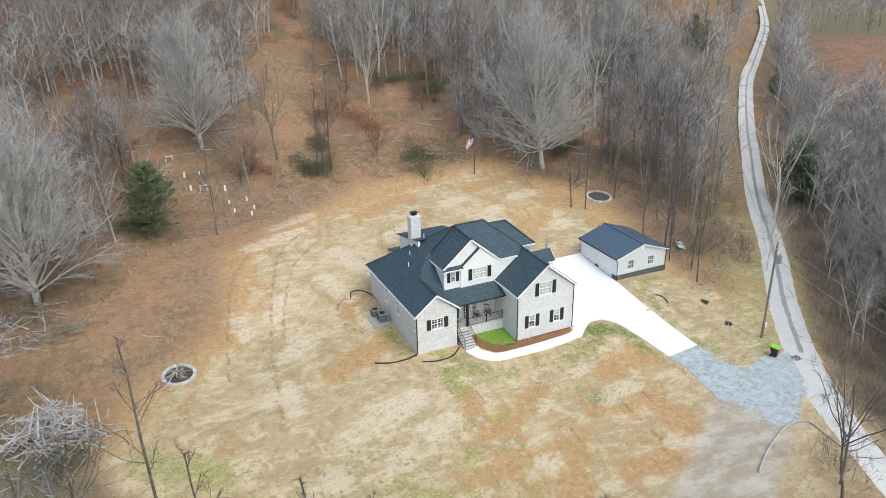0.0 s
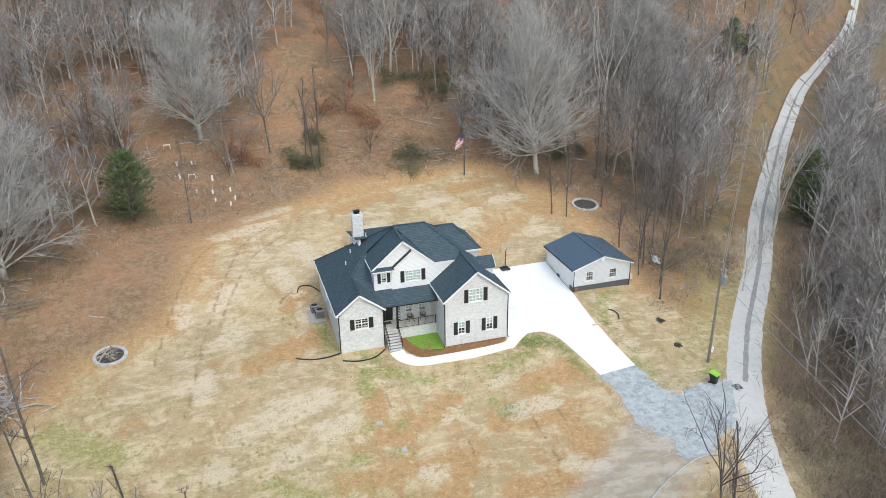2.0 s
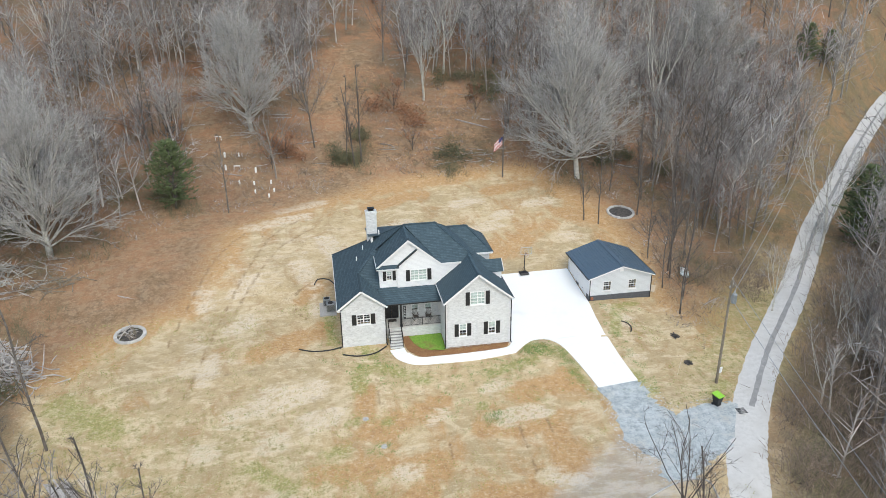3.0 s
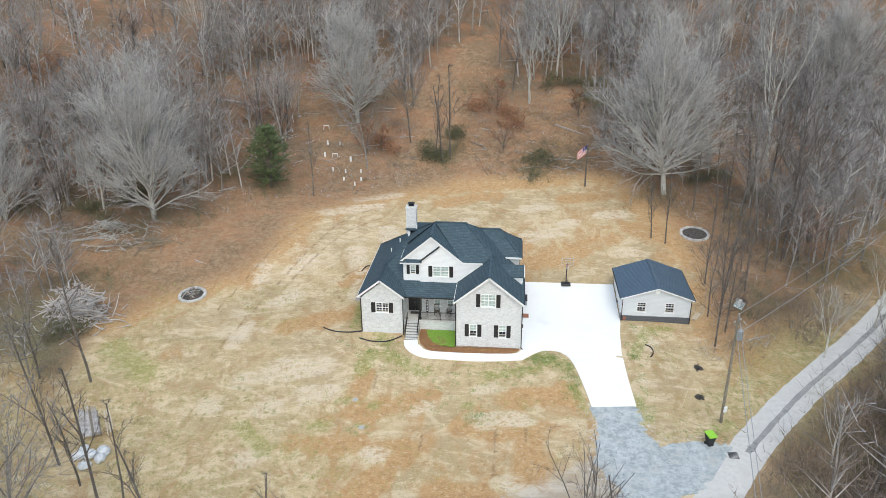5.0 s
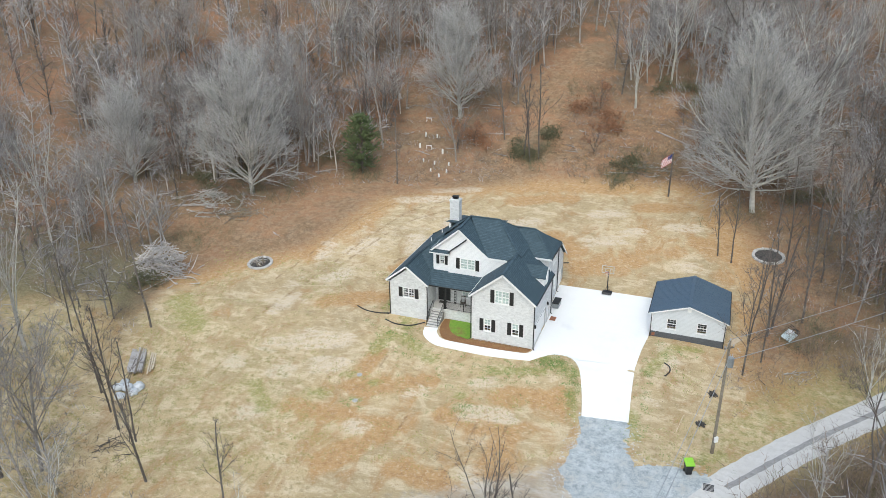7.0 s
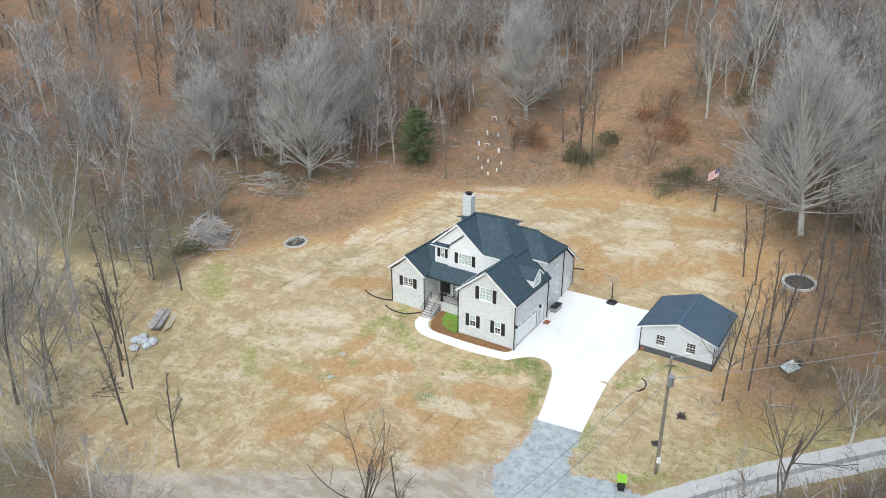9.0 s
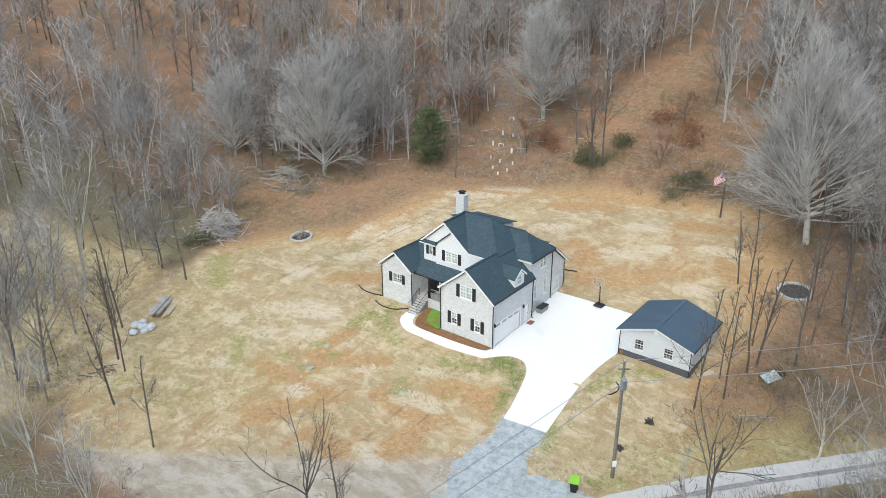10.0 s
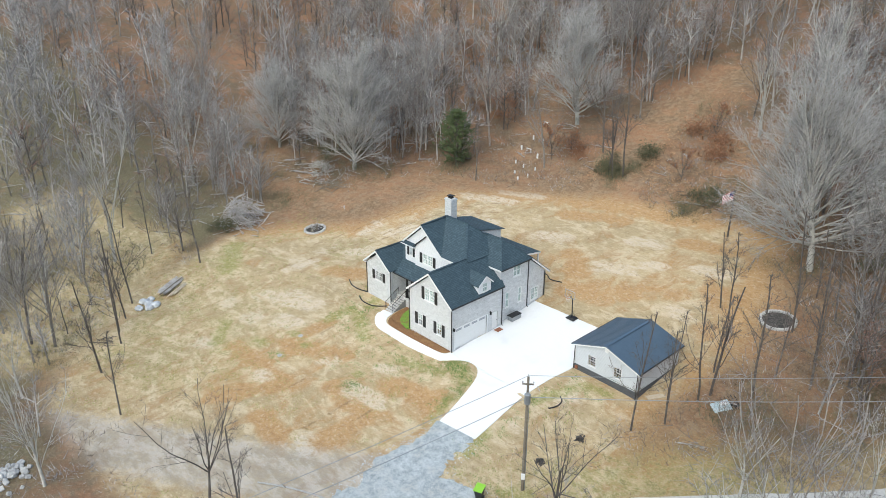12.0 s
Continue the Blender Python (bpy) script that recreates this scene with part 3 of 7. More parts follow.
    # Mask for shade painted under thicket beyond the road, and olive western meadow.
    att = me.attributes.new("thicket_shade_meadow", "FLOAT", "POINT")
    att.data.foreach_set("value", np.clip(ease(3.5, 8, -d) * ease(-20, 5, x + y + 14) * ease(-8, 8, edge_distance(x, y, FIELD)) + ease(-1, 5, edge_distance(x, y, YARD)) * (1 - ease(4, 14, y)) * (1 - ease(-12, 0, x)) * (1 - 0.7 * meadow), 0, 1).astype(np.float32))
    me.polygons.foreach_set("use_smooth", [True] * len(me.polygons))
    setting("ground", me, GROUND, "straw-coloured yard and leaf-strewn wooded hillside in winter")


build_ground()


def slab(name, outline, material, label, rise, thick=0.12, step=1.0, skirt=True):
    """A flat-bottomed sheet with that outline, laid over the land, with real edges."""
    bm = bmesh.new()
    face = bm.faces.new([bm.verts.new((x, y, 0)) for x, y in outline])
    bmesh.ops.triangulate(bm, faces=[face])
    xs, ys = [p[0] for p in outline], [p[1] for p in outline]
    for lo, hi, axis in ((min(xs), max(xs), 0), (min(ys), max(ys), 1)):
        v = lo + step
        while v < hi:
            no = (1, 0, 0) if axis == 0 else (0, 1, 0)
            co = (v, 0, 0) if axis == 0 else (0, v, 0)
            bmesh.ops.bisect_plane(bm, geom=bm.verts[:] + bm.edges[:] + bm.faces[:], plane_co=co, plane_no=no)
            v += step
    for v in bm.verts:
        v.co.z = h(v.co.x, v.co.y) + rise
    bmesh.ops.recalc_face_normals(bm, faces=bm.faces)
    if sum(f.normal.z for f in bm.faces) < 0:
        bmesh.ops.reverse_faces(bm, faces=bm.faces)
    if skirt:
        edges = [e for e in bm.edges if e.is_boundary]
        got = bmesh.ops.extrude_edge_only(bm, edges=edges)
        for v in got["geom"]:
            if isinstance(v, bmesh.types.BMVert):
                v.co.z -= thick
    me = bpy.data.meshes.new(name)
    bm.to_mesh(me)
    bm.free()
    return setting(name, me, material, label)


def ribbon(name, line, half, material, label, rise, ragged=0.0, shift=0.0, across=4):
    """A road along a line, with slightly uneven edges."""
    line = smooth_line(line, 16)
    rng = random.Random(5)
    V, F = [], []
    for i, (x, y) in enumerate(line):
        a, b = Vector(line[max(i - 1, 0)]), Vector(line[min(i + 1, len(line) - 1)])
        t = (b - a).normalized()
        nrm = Vector((-t.y, t.x))
        for j in range(across + 1):
            o = (2 * j / across - 1) * half + shift
            if j in (0, across):
                o += rng.uniform(-ragged, ragged) * 0.5
            px, py = x + nrm.x * o, y + nrm.y * o
            V.append((px, py, h(px, py) + rise + 0.0 - (0.05 if j in (0, across) else 0)))
    k = across + 1
    F = [(i * k + j, i * k + j + 1, (i + 1) * k + j + 1, (i + 1) * k + j) for i in range(len(line) - 1) for j in range(across)]
    me = fast_mesh(name, V, [f[::-1] for f in F])
    if me.polygons[0].normal.z < 0:
        me.flip_normals()
    return setting(name, me, material, label, True)


ribbon("road", ROAD, 1.65, ASPHALT, "pale worn gravel and asphalt country road", 0.05, 0.15)
ribbon("road_strip", ROAD[7:], 0.5, ASPHALT_DARK, "darker worn asphalt strip down the middle of the road", 0.075, 0.16, -0.1, 2)
DRIVE = smooth_line([(13.5, -8.0), (12.9, -5.0), (12.0, -1.8), (11.0, -0.4), (9.7, 0.05), (8.2, -0.7), (6.9, -1.85)], 5) + \
    smooth_line([(4.3, -2.2), (2.0, -2.35), (-0.9, -2.3), (-3.5, -2.1), (-5.2, -0.9), (-5.7, 0.7)], 5) + \
    smooth_line([(-4.2, 0.9), (-4.0, 0.0), (-3.0, -1.0), (-1.0, -1.15), (2.0, -1.15), (5.0, -1.0), (6.4, -0.75), (6.85, 0.0)], 4) + \
    [(6.75, 0.3), (6.75, 7.9), (6.35, 8.0), (6.35, 14.0), (12.2, 14.1), (17.7, 14.15), (17.7, 6.4), (17.35, 3.5), (17.15, 0.2), (17.35, -3.4), (17.7, -7.5)]
slab("driveway", DRIVE, CONCRETE, "new white concrete driveway with a curving front walk", 0.06)
rg = random.Random(3)
APRON = [(13.55, -7.9), (13.8, -10), (13.6, -12), (13.1, -14.6), (13.9, -16.8), (14.9, -18.6), (14.4, -20.6), (16.6, -21.0), (19, -19.4), (21.4, -18.2), (24.5, -15.2), (25.2, -12.8), (23, -12.3), (20.4, -12.5), (18.9, -13.2), (18.2, -11.6), (17.8, -9.0), (17.75, -7.5)]
APRON = [(x + rg.uniform(-0.4, 0.4), y + rg.uniform(-0.3, 0.3)) for x, y in smooth_line(APRON, 10)]
slab("gravel_apron", APRON, GRAVEL, "blue-grey crushed stone apron between driveway and road", 0.035, 0.06)
BED = smooth_line([(-4.1, 3.0), (-4.1, 1.4), (-3.7, 0.1), (-2.8, -0.9), (-1.0, -1.1), (2.0, -1.1), (5.0, -0.95), (6.2, -0.7), (6.6, -0.05)], 4) + [(0.05, -0.02), (0.0, 3.0)]
slab("mulch_bed", BED, MULCH, "red-brown mulch bed along the house front", 0.05, 0.08, 0.6)
LAWN_EDGE = smooth_line([(-3.5, 2.9), (-3.1, 1.5), (-2.4, 0.5), (-1.3, -0.05), (-0.2, -0.3), (-0.06, 0.0)], 4) + [(-0.05, 2.95)]
slab("lawn_patch", LAWN_EDGE, LAWN, "small bright green grass patch in front of the porch", 0.09, 0.06, 0.5)


# ---- the house ----
class Face:
    """A wall's own frame: u along it (seen from outside, to the right), v up, n out of it."""

    def __init__(self, at, u, n):
        self.at, self.u, self.n = Vector(at), Vector(u), Vector(n)

    def p(self, u, v, n=0.0):
        return tuple(self.at + self.u * u + Vector((0, 0, v)) + self.n * n)

    def box(self, shape, u0, u1, v0, v1, n0, n1):
        pts = [self.p(u, v, n) for v in (v0, v1) for u, n in ((u0, n0), (u1, n0), (u1, n1), (u0, n1))]
        return shape.add(pts, [(0, 3, 2, 1), (4, 5, 6, 7), (0, 1, 5, 4), (1, 2, 6, 5), (2, 3, 7, 6), (3, 0, 4, 7)])


def wall(name, face, top, bottom, holes, material, parent, thick=0.22, label=""):
    """A wall with a stepped or gabled top [(u, v), ...] and holes (u0, u1, v0, v1) that go through."""
    cuts = sorted({u for u, _ in top} | {u for o in holes for u in o[:2]})
    line = lambda u: float(np.interp(u, [a for a, _ in top], [b for _, b in top]))
    s = Shape()
    for a, b in zip(cuts, cuts[1:]):
        if b - a < 1e-4:
            continue
        spans, v = [], bottom
        for o in sorted((o for o in holes if o[0] < b - 1e-4 and o[1] > a + 1e-4), key=lambda o: o[2]):
            spans.append((v, v, o[2], o[2]))
            v = o[3]
        spans.append((v, v, line(a + 1e-5), line(b - 1e-5)))
        for v0, v1, w0, w1 in spans:
            if max(w0 - v0, w1 - v1) > 0.01:
                s.prism([face.p(a, v0), face.p(b, v1), face.p(b, max(w1, v1)), face.p(a, max(w0, v0))], face.n * -thick)
    return part(name, s, material, parent, label)


def ring(s, face, u0, u1, v0, v1, e, n0, n1):
    """A rectangular frame in one piece."""
    pts = []
    for n in (n0, n1):
        pts += [face.p(u0, v0, n), face.p(u1, v0, n), face.p(u1, v1, n), face.p(u0, v1, n)]
        pts += [face.p(u0 + e, v0 + e, n), face.p(u1 - e, v0 + e, n), face.p(u1 - e, v1 - e, n), face.p(u0 + e, v1 - e, n)]
    fs = []
    for k in range(4):
        q = (k + 1) % 4
        fs += [(k, q, 4 + q, 4 + k), (8 + k, 12 + k, 12 + q, 8 + q), (k, 8 + k, 8 + q, q), (4 + k, 4 + q, 12 + q, 12 + k)]
    return s.add(pts, fs)


def window(face, u0, u1, v0, v1, parent, leaves=1, rows=3, shutters=0.0, blind=True, cols=2, lean=False):
    """A white window with muntins, glass, a blind and, if asked, black shutters."""
    s = Shape()
    e, half = (0.045, 0.009) if lean else (0.07, 0.014)
    ring(s, face, u0, u1, v0, v1, e, -0.10, 0.03)
    w = part("window", s, TRIM, parent, "white-framed window")
    bar = lambda *b: part("muntin", face.box(Shape(), *b), TRIM, w)
    step = (u1 - u0) / leaves
    for i in range(leaves):
        a, b = u0 + i * step, u0 + (i + 1) * step
        if i:
            part("mullion", face.box(Shape(), a - 0.05, a + 0.05, v0 + e, v1 - e, -0.10, 0.025), TRIM, w)
        bar(a + e, b - e, (v0 + v1) / 2 - 0.03, (v0 + v1) / 2 + 0.03, -0.09, 0.01)
        for k in range(1, cols):
            m = a + (b - a) * k / cols
            bar(m - half, m + half, v0 + e, v1 - e, -0.06, -0.005)
        for r in range(1, rows + 1):
            v = v0 + (v1 - v0) * r / (rows + 1)
            if abs(v - (v0 + v1) / 2) > 0.05:
                bar(a + e, b - e, v - half, v + half, -0.058, -0.007)
    part("window_sill", face.box(Shape(), u0 - 0.06, u1 + 0.06, v0 - 0.08, v0 - 0.005, -0.05, 0.07), TRIM, w)
    for i in range(leaves):
        g = part("pane", face.box(Shape(), u0 + i * step + 0.06, u0 + (i + 1) * step - 0.06, v0 + 0.06, v1 - 0.06, -0.052, -0.044), GLASS, w)
        g.visible_shadow = False
    if blind:
        drop = v0 + 0.06 if blind is True else v0 + (v1 - v0) * blind
        part("blind", face.box(Shape(), u0 + 0.06, u1 - 0.06, drop, v1 - 0.06, -0.125, -0.105), CURTAIN, w)
    # Dark sheet added behind the glass in place of the room's shade.
    part("room_shade_panel", face.box(Shape(), u0 - 0.1, u1 + 0.1, v0 - 0.1, v1 + 0.1, -0.75, -0.70), DARKROOM, w)
    for side in ((u0 - 0.05 - shutters, u0 - 0.05), (u1 + 0.05, u1 + 0.05 + shutters)) if shutters else ():
        t = Shape()
        a, b = side
        ring(t, face, a, b, v0, v1, 0.06, 0.003, 0.05)
        sh = part("shutter", t, BLACK, parent, "black panelled shutter")
        part("panel", face.box(Shape(), a + 0.06, b - 0.06, v0 + 0.06, v1 - 0.06, 0.003, 0.03), BLACK, sh)
        part("rail", face.box(Shape(), a + 0.06, b - 0.06, (v0 + v1) / 2 - 0.04, (v0 + v1) / 2 + 0.04, 0.03, 0.048), BLACK, sh)
    return w


def roof(pts, parent, material=SHINGLE, thick=0.07):
    s = Shape().prism([(x, y, z) for x, y, z in pts], (0, 0, -thick))
    return part("roof", s, material, parent, "dark slate-blue shingle roof")


def board(parent, p, q, name="fascia", w=0.05, hh=0.22, material=TRIM, label=""):
    return part(name, Shape().beam(p, q, w, hh), material, parent, label)


def downspout(parent, x, y, top, dx, dy):
    g = h(x, y)
    s = Shape().tube([(x - dx * 0.1, y - dy * 0.1, top + 0.25), (x, y, top), (x, y, g + 0.15), (x + dx * 0.3, y + dy * 0.3, g + 0.04)], 0.055, 6)
    part("downspout", s, PLASTIC_BLACK, parent, "black downspout")


def build_house():
    house = thing("house", (0, 0, 0), "pale whitewashed brick house with dark hipped shingle roof and white gable", "house")
    S, W, E = (0, -1, 0), (-1, 0, 0), (1, 0, 0)
    BASE = -1.2
    # right wing: gable front
    f = Face((0, 0, 0), (1, 0, 0), S)
    holes = [(2.5, 4.05, 4.62, 6.1), (1.36, 2.15, 1.15, 2.58), (4.4, 5.17, 1.15, 2.58)]
    wall("brick_wall", f, [(0, 5.0), (3.355, 7.78), (6.71, 5.0)], BASE, holes, BRICK, house, label="whitewashed brick gable wall")
    window(f, *holes[0], house, leaves=2, shutters=0.42)
    window(f, *holes[1], house, shutters=0.42, blind=0.45)
    window(f, *holes[2], house, shutters=0.42, blind=0.45)
    # right wing: garage side
    f = Face((6.71, 0, 0), (0, 1, 0), E)
    holes = [(0.55, 5.35, 0.05, 2.4), (6.25, 7.15, 0.2, 2.3)]
    wall("brick_wall", f, [(0.22, 5.0), (7.85, 5.0)], BASE, holes, BRICK, house)
    door = Shape()
    face_rows = 4
    for r in range(face_rows):
        v0 = 0.0 + r * 0.6
        f.box(door, 0.56, 5.34, v0 + 0.006, v0 + 0.594, -0.16, -0.10)
        for c in range(8):
            a = 0.62 + c * 0.59
            f.box(door, a, a + 0.5, v0 + 0.08, v0 + 0.5, -0.10, -0.085)
    gd = part("garage_door", door, TRIM, house, "white panelled sectional garage door")
    for c in range(4):
        a = 0.72 + c * 1.19
        part("pane", f.box(Shape(), a, a + 0.85, 2.02, 2.28, -0.085, -0.075), FROSTED, gd, "pale frosted glass light")
    trim = Shape()
    for q in ((0.4, 0.55, 0.0, 2.5), (5.35, 5.5, 0.0, 2.5), (0.55, 5.35, 2.4, 2.52)):
        f.box(trim, *q, -0.05, 0.03)
    part("door_trim", trim, TRIM, house)
    sd = Shape()
    f.box(sd, 6.3, 7.1, 0.22, 2.25, -0.14, -0.08)
    f.box(sd, 6.4, 6.65, 0.4, 1.0, -0.08, -0.065), f.box(sd, 6.75, 7.0, 0.4, 1.0, -0.08, -0.065)
    f.box(sd, 6.4, 7.0, 1.2, 2.1, -0.08, -0.068)
    sdo = part("side_door", sd, TRIM, house, "white side door")
    part("door_handle", Shape().tube([f.p(7.02, 1.2, -0.08), f.p(7.02, 1.2, -0.02)], 0.03, 6), IRON, sdo)
    for u in (0.28, 5.85):
        lamp = Shape()
        f.box(lamp, u - 0.08, u + 0.08, 2.3, 2.62, 0.06, 0.2)
        f.box(lamp, u - 0.04, u + 0.04, 2.42, 2.7, 0.0, 0.06)
        part("wall_lamp", lamp, IRON, house, "black wall lantern")
    # right wing: porch side, and rear block
    wall("brick_wall", Face((0, 5.0, 0), (0, -1, 0), W), [(0, 5.0), (4.78, 5.0)], BASE, [], BRICK, house)
    f = Face((6.30, 0, 0), (0, 1, 0), E)
    holes = [(9.9, 11.2, 5.35, 6.75), (8.75, 9.35, 1.85, 3.75), (10.9, 11.5, 1.85, 3.75), (13.2, 14.5, 1.25, 2.85)]
    wall("brick_wall", f, [(7.85, 6.85), (12.6, 6.85), (15.7, 4.4)], BASE, holes, BRICK, house)
    window(f, *holes[0], house, leaves=2, rows=1, cols=1)
    window(f, *holes[1], house, rows=1, cols=1)
    window(f, *holes[2], house, rows=1, cols=1)
    window(f, *holes[3], house, leaves=2, rows=3, cols=2, blind=True)
    wall("brick_wall", Face((3.2, 7.85, 0), (1, 0, 0), S), [(0, 6.85), (2.88, 6.85)], 4.4, [], BRICK, house)
    # left wing
    f = Face((-10.4, 2.08, 0), (1, 0, 0), S)
    holes = [(1.56, 2.94, 2.42, 3.6)]
    wall("brick_wall", f, [(0, 4.15), (2.2, 5.95), (4.45, 4.15)], BASE, holes, BRICK, house)
    window(f, *holes[0], house, leaves=2, rows=3, shutters=0.45, blind=False)
    wall("brick_wall", Face((-5.95, 2.3, 0), (0, 1, 0), E), [(0, 4.3), (2.7, 4.3)], BASE, [], BRICK, house)
    f = Face((-10.4, 15.7, 0), (0, -1, 0), W)
    holes = [(13.0 - 0.3, 13.0 + 0.3, 2.3, 3.9), (8.2, 8.85, 2.2, 4.0), (4.9, 5.55, 2.2, 4.0)]
    wall("brick_wall", f, [(0.22, 4.3), (13.4, 4.3)], BASE, holes, BRICK, house)
    for o in holes:
        window(f, *o, house, rows=1, cols=1, blind=0.4)
    wall("brick_wall", Face((6.3, 15.7, 0), (-1, 0, 0), (0, 1, 0)), [(0, 4.3), (16.7, 4.3)], BASE, [], BRICK, house)
    # porch back wall with the front door
    f = Face((-5.95, 5.0, 0), (1, 0, 0), S)
    holes = [(0.2, 1.7, 1.2, 3.35), (3.1, 3.85, 1.95, 3.4), (4.5, 5.25, 1.95, 3.4)]
    wall("brick_wall", f, [(0, 5.0), (5.95, 5.0)], BASE, holes, BRICK, house)
    d = Shape()
    for a, b in ((0.24, 0.94), (0.96, 1.66)):
        f.box(d, a, b, 1.22, 3.3, -0.16, -0.09)
        f.box(d, a + 0.1, b - 0.1, 1.4, 2.0, -0.09, -0.07), f.box(d, a + 0.1, b - 0.1, 2.15, 3.15, -0.09, -0.075)
    fd = part("front_door", d, BLACK, house, "black double front door")
    part("door_handle", Shape().tube([f.p(0.9, 2.1, -0.09), f.p(0.9, 2.1, -0.03), f.p(0.9, 2.35, -0.03)], 0.015, 6), GALV, fd)
    window(f, *holes[1], house, rows=3)
    window(f, *holes[2], house, rows=3)
    # porch: brick base, floor, steps, rails
    part("porch_base", Shape().box((-5.95, 3.0, -0.6), (-0.01, 4.99, 1.08)), BRICK, house, "brick porch base")
    part("porch_floor", Shape().box((-5.94, 2.95, 1.085), (-0.01, 4.98, 1.2), edge=0.02), STEPSTONE, house, "grey concrete porch floor")
    for k in range(7):
        y1 = 2.94 - 0.29 * k
        st = part("step", Shape().box((-5.60, y1 - 0.27, -0.5), (-4.27, y1, 0.965 - 0.175 * k)), RISER, house, "grey step with a pale tread")
        part("tread", Shape().box((-5.62, y1 - 0.31, 0.968 - 0.175 * k), (-4.25, y1 - 0.012, 1.02 - 0.175 * k), edge=0.012), STEPSTONE, st)
    for x in (-5.58, -4.29):
        rail = Shape().tube([(x, 3.0, 2.1), (x, 0.95, 0.95), (x, 0.95, -0.05)], 0.028, 6).tube([(x, 3.0, 2.1), (x, 3.0, 1.2)], 0.03, 6)
        for k in range(12):
            y = 1.12 + k * 0.16
            z = 0.95 + (y - 0.95) * 0.561
            rail.tube([(x, y, z), (x, y, z - 0.85)], 0.012, 4)
        part("stair_rail", rail, IRON, house, "black iron stair rail")
    rail = Shape().tube([(-4.2, 3.04, 2.12), (-0.05, 3.04, 2.12)], 0.028, 6).tube([(-4.2, 3.04, 1.3), (-0.05, 3.04, 1.3)], 0.02, 6)
    for k in range(34):
        x = -4.1 + k * 0.12
        rail.tube([(x, 3.04, 1.3), (x, 3.04, 2.12)], 0.01, 4)
    for x in (-4.2, -2.0, -0.1):
        rail.tube([(x, 3.04, 1.2), (x, 3.04, 2.18)], 0.035, 6)
    part("porch_rail", rail, IRON, house, "black iron porch rail")
    for x in (-4.2,):
        c = Shape().box((x - 0.1, 3.05, 1.2), (x + 0.1, 3.25, 4.0)).box((x - 0.14, 3.01, 1.2), (x + 0.14, 3.29, 1.35)).box((x - 0.14, 3.01, 3.85), (x + 0.14, 3.29, 4.0))
        part("column", c, BLACK, house, "black square porch column")
    part("porch_beam", Shape().box((-5.9, 3.0, 3.95), (0.0, 3.25, 4.2)), BLACK, house, "dark porch beam")
    # front white gable with its projecting right half
    fy = 4.66
    f = Face((-6.15, fy, 0), (1, 0, 0), S)
    holes = [(0.75, 1.33, 5.9, 6.97)]
    wall("gable_wall", f, [(0, 7.45), (3.1, 10.1), (6.2, 7.5)], 4.9, holes, SIDING_WHITE, house, label="white lap-sided gable wall")
    window(f, *holes[0], house, shutters=0.33, blind=0.5)
    f = Face((-4.3, fy - 0.14, 0), (1, 0, 0), S)
    holes = [(1.38, 3.12, 5.72, 7.0)]
    wall("gable_wall", f, [(0, 7.35), (2.25, 9.26), (4.4, 7.42), (6.9, 7.3)], 4.9, holes, SIDING_WHITE, house)
    window(f, *holes[0], house, leaves=2, rows=3, shutters=0.42)
    wall("gable_side_wall", Face((-6.15, 9.0, 0), (0, -1, 0), W), [(0, 7.4), (4.15, 7.4)], 4.9, [], SIDING_WHITE, house)
    roof([(-6.45, 4.2, 7.42), (-4.1, 4.2, 7.42), (-4.1, 4.7, 7.66), (-6.45, 4.7, 7.66)], house, thick=0.1)
    board(house, (-6.45, 4.19, 7.34), (-4.1, 4.19, 7.34), hh=0.1)
    roof([(-4.5, 4.36, 7.40), (-2.2, 4.36, 9.31), (-2.2, 4.65, 9.31), (-4.5, 4.65, 7.40)], house, thick=0.08)
    # Black strip drawn as the shadow line along the inner rake.
    board(house, (-4.5, 4.345, 7.34), (-2.2, 4.345, 9.25), w=0.03, hh=0.10, material=PLASTIC_BLACK)
    # main roof
    kL = 0.8
    zl = lambda x: 4.42 + kL * (x + 10.75)
    zr = lambda y: 4.42 + kL * (16.1 - y)
    zf = lambda y: 10.58 - 0.77 * (8.4 - y)
    top = 10.58
    roof([(-10.75, 1.78, zl(-10.75)), (-8.28, 1.78, zl(-8.28)), (-8.28, 6.0, zl(-8.28)), (-6.2, 8.15, zl(-6.2)), (-3.05, 8.4, top), (-10.75, 16.1, zl(-10.75))], house)
    roof([(-3.05, 8.4, top), (0.38, 8.4, top), (2.3, 10.1, zr(10.1)), (4.1, 10.1, zr(10.1)), (6.62, 12.72, zr(12.72)), (6.62, 16.1, zr(16.1)), (-10.75, 16.1, zr(16.1))], house)
    roof([(-3.05, 8.4, top), (0.34, 4.42, zf(4.42)), (2.5, 4.42, zf(4.42)), (3.5, 5.25, zf(5.25)), (0.38, 8.4, top)], house)
    roof([(0.38, 8.4, top), (3.5, 5.25, 10.58 - 0.79 * 3.12), (3.9, 5.25, 10.58 - 0.79 * 3.52), (3.9, 9.8, 10.58 - 0.79 * 3.52), (2.3, 10.1, 10.58 - 0.79 * 1.92)], house)
    # front cross gable
    roof([(-6.42, 4.42, 7.55), (-3.06, 4.42, 10.42), (-3.06, 8.6, 10.42), (-6.42, 8.6, 7.55)], house)
    roof([(-3.06, 4.42, 10.42), (0.3, 4.42, 7.55), (0.3, 4.7, 7.55), (-3.06, 8.4, 10.42)], house)
    # lower left slope beside the gable, left wing, porch roof
    zq = lambda y: 5.3 + 0.82 * (y - 4.8)
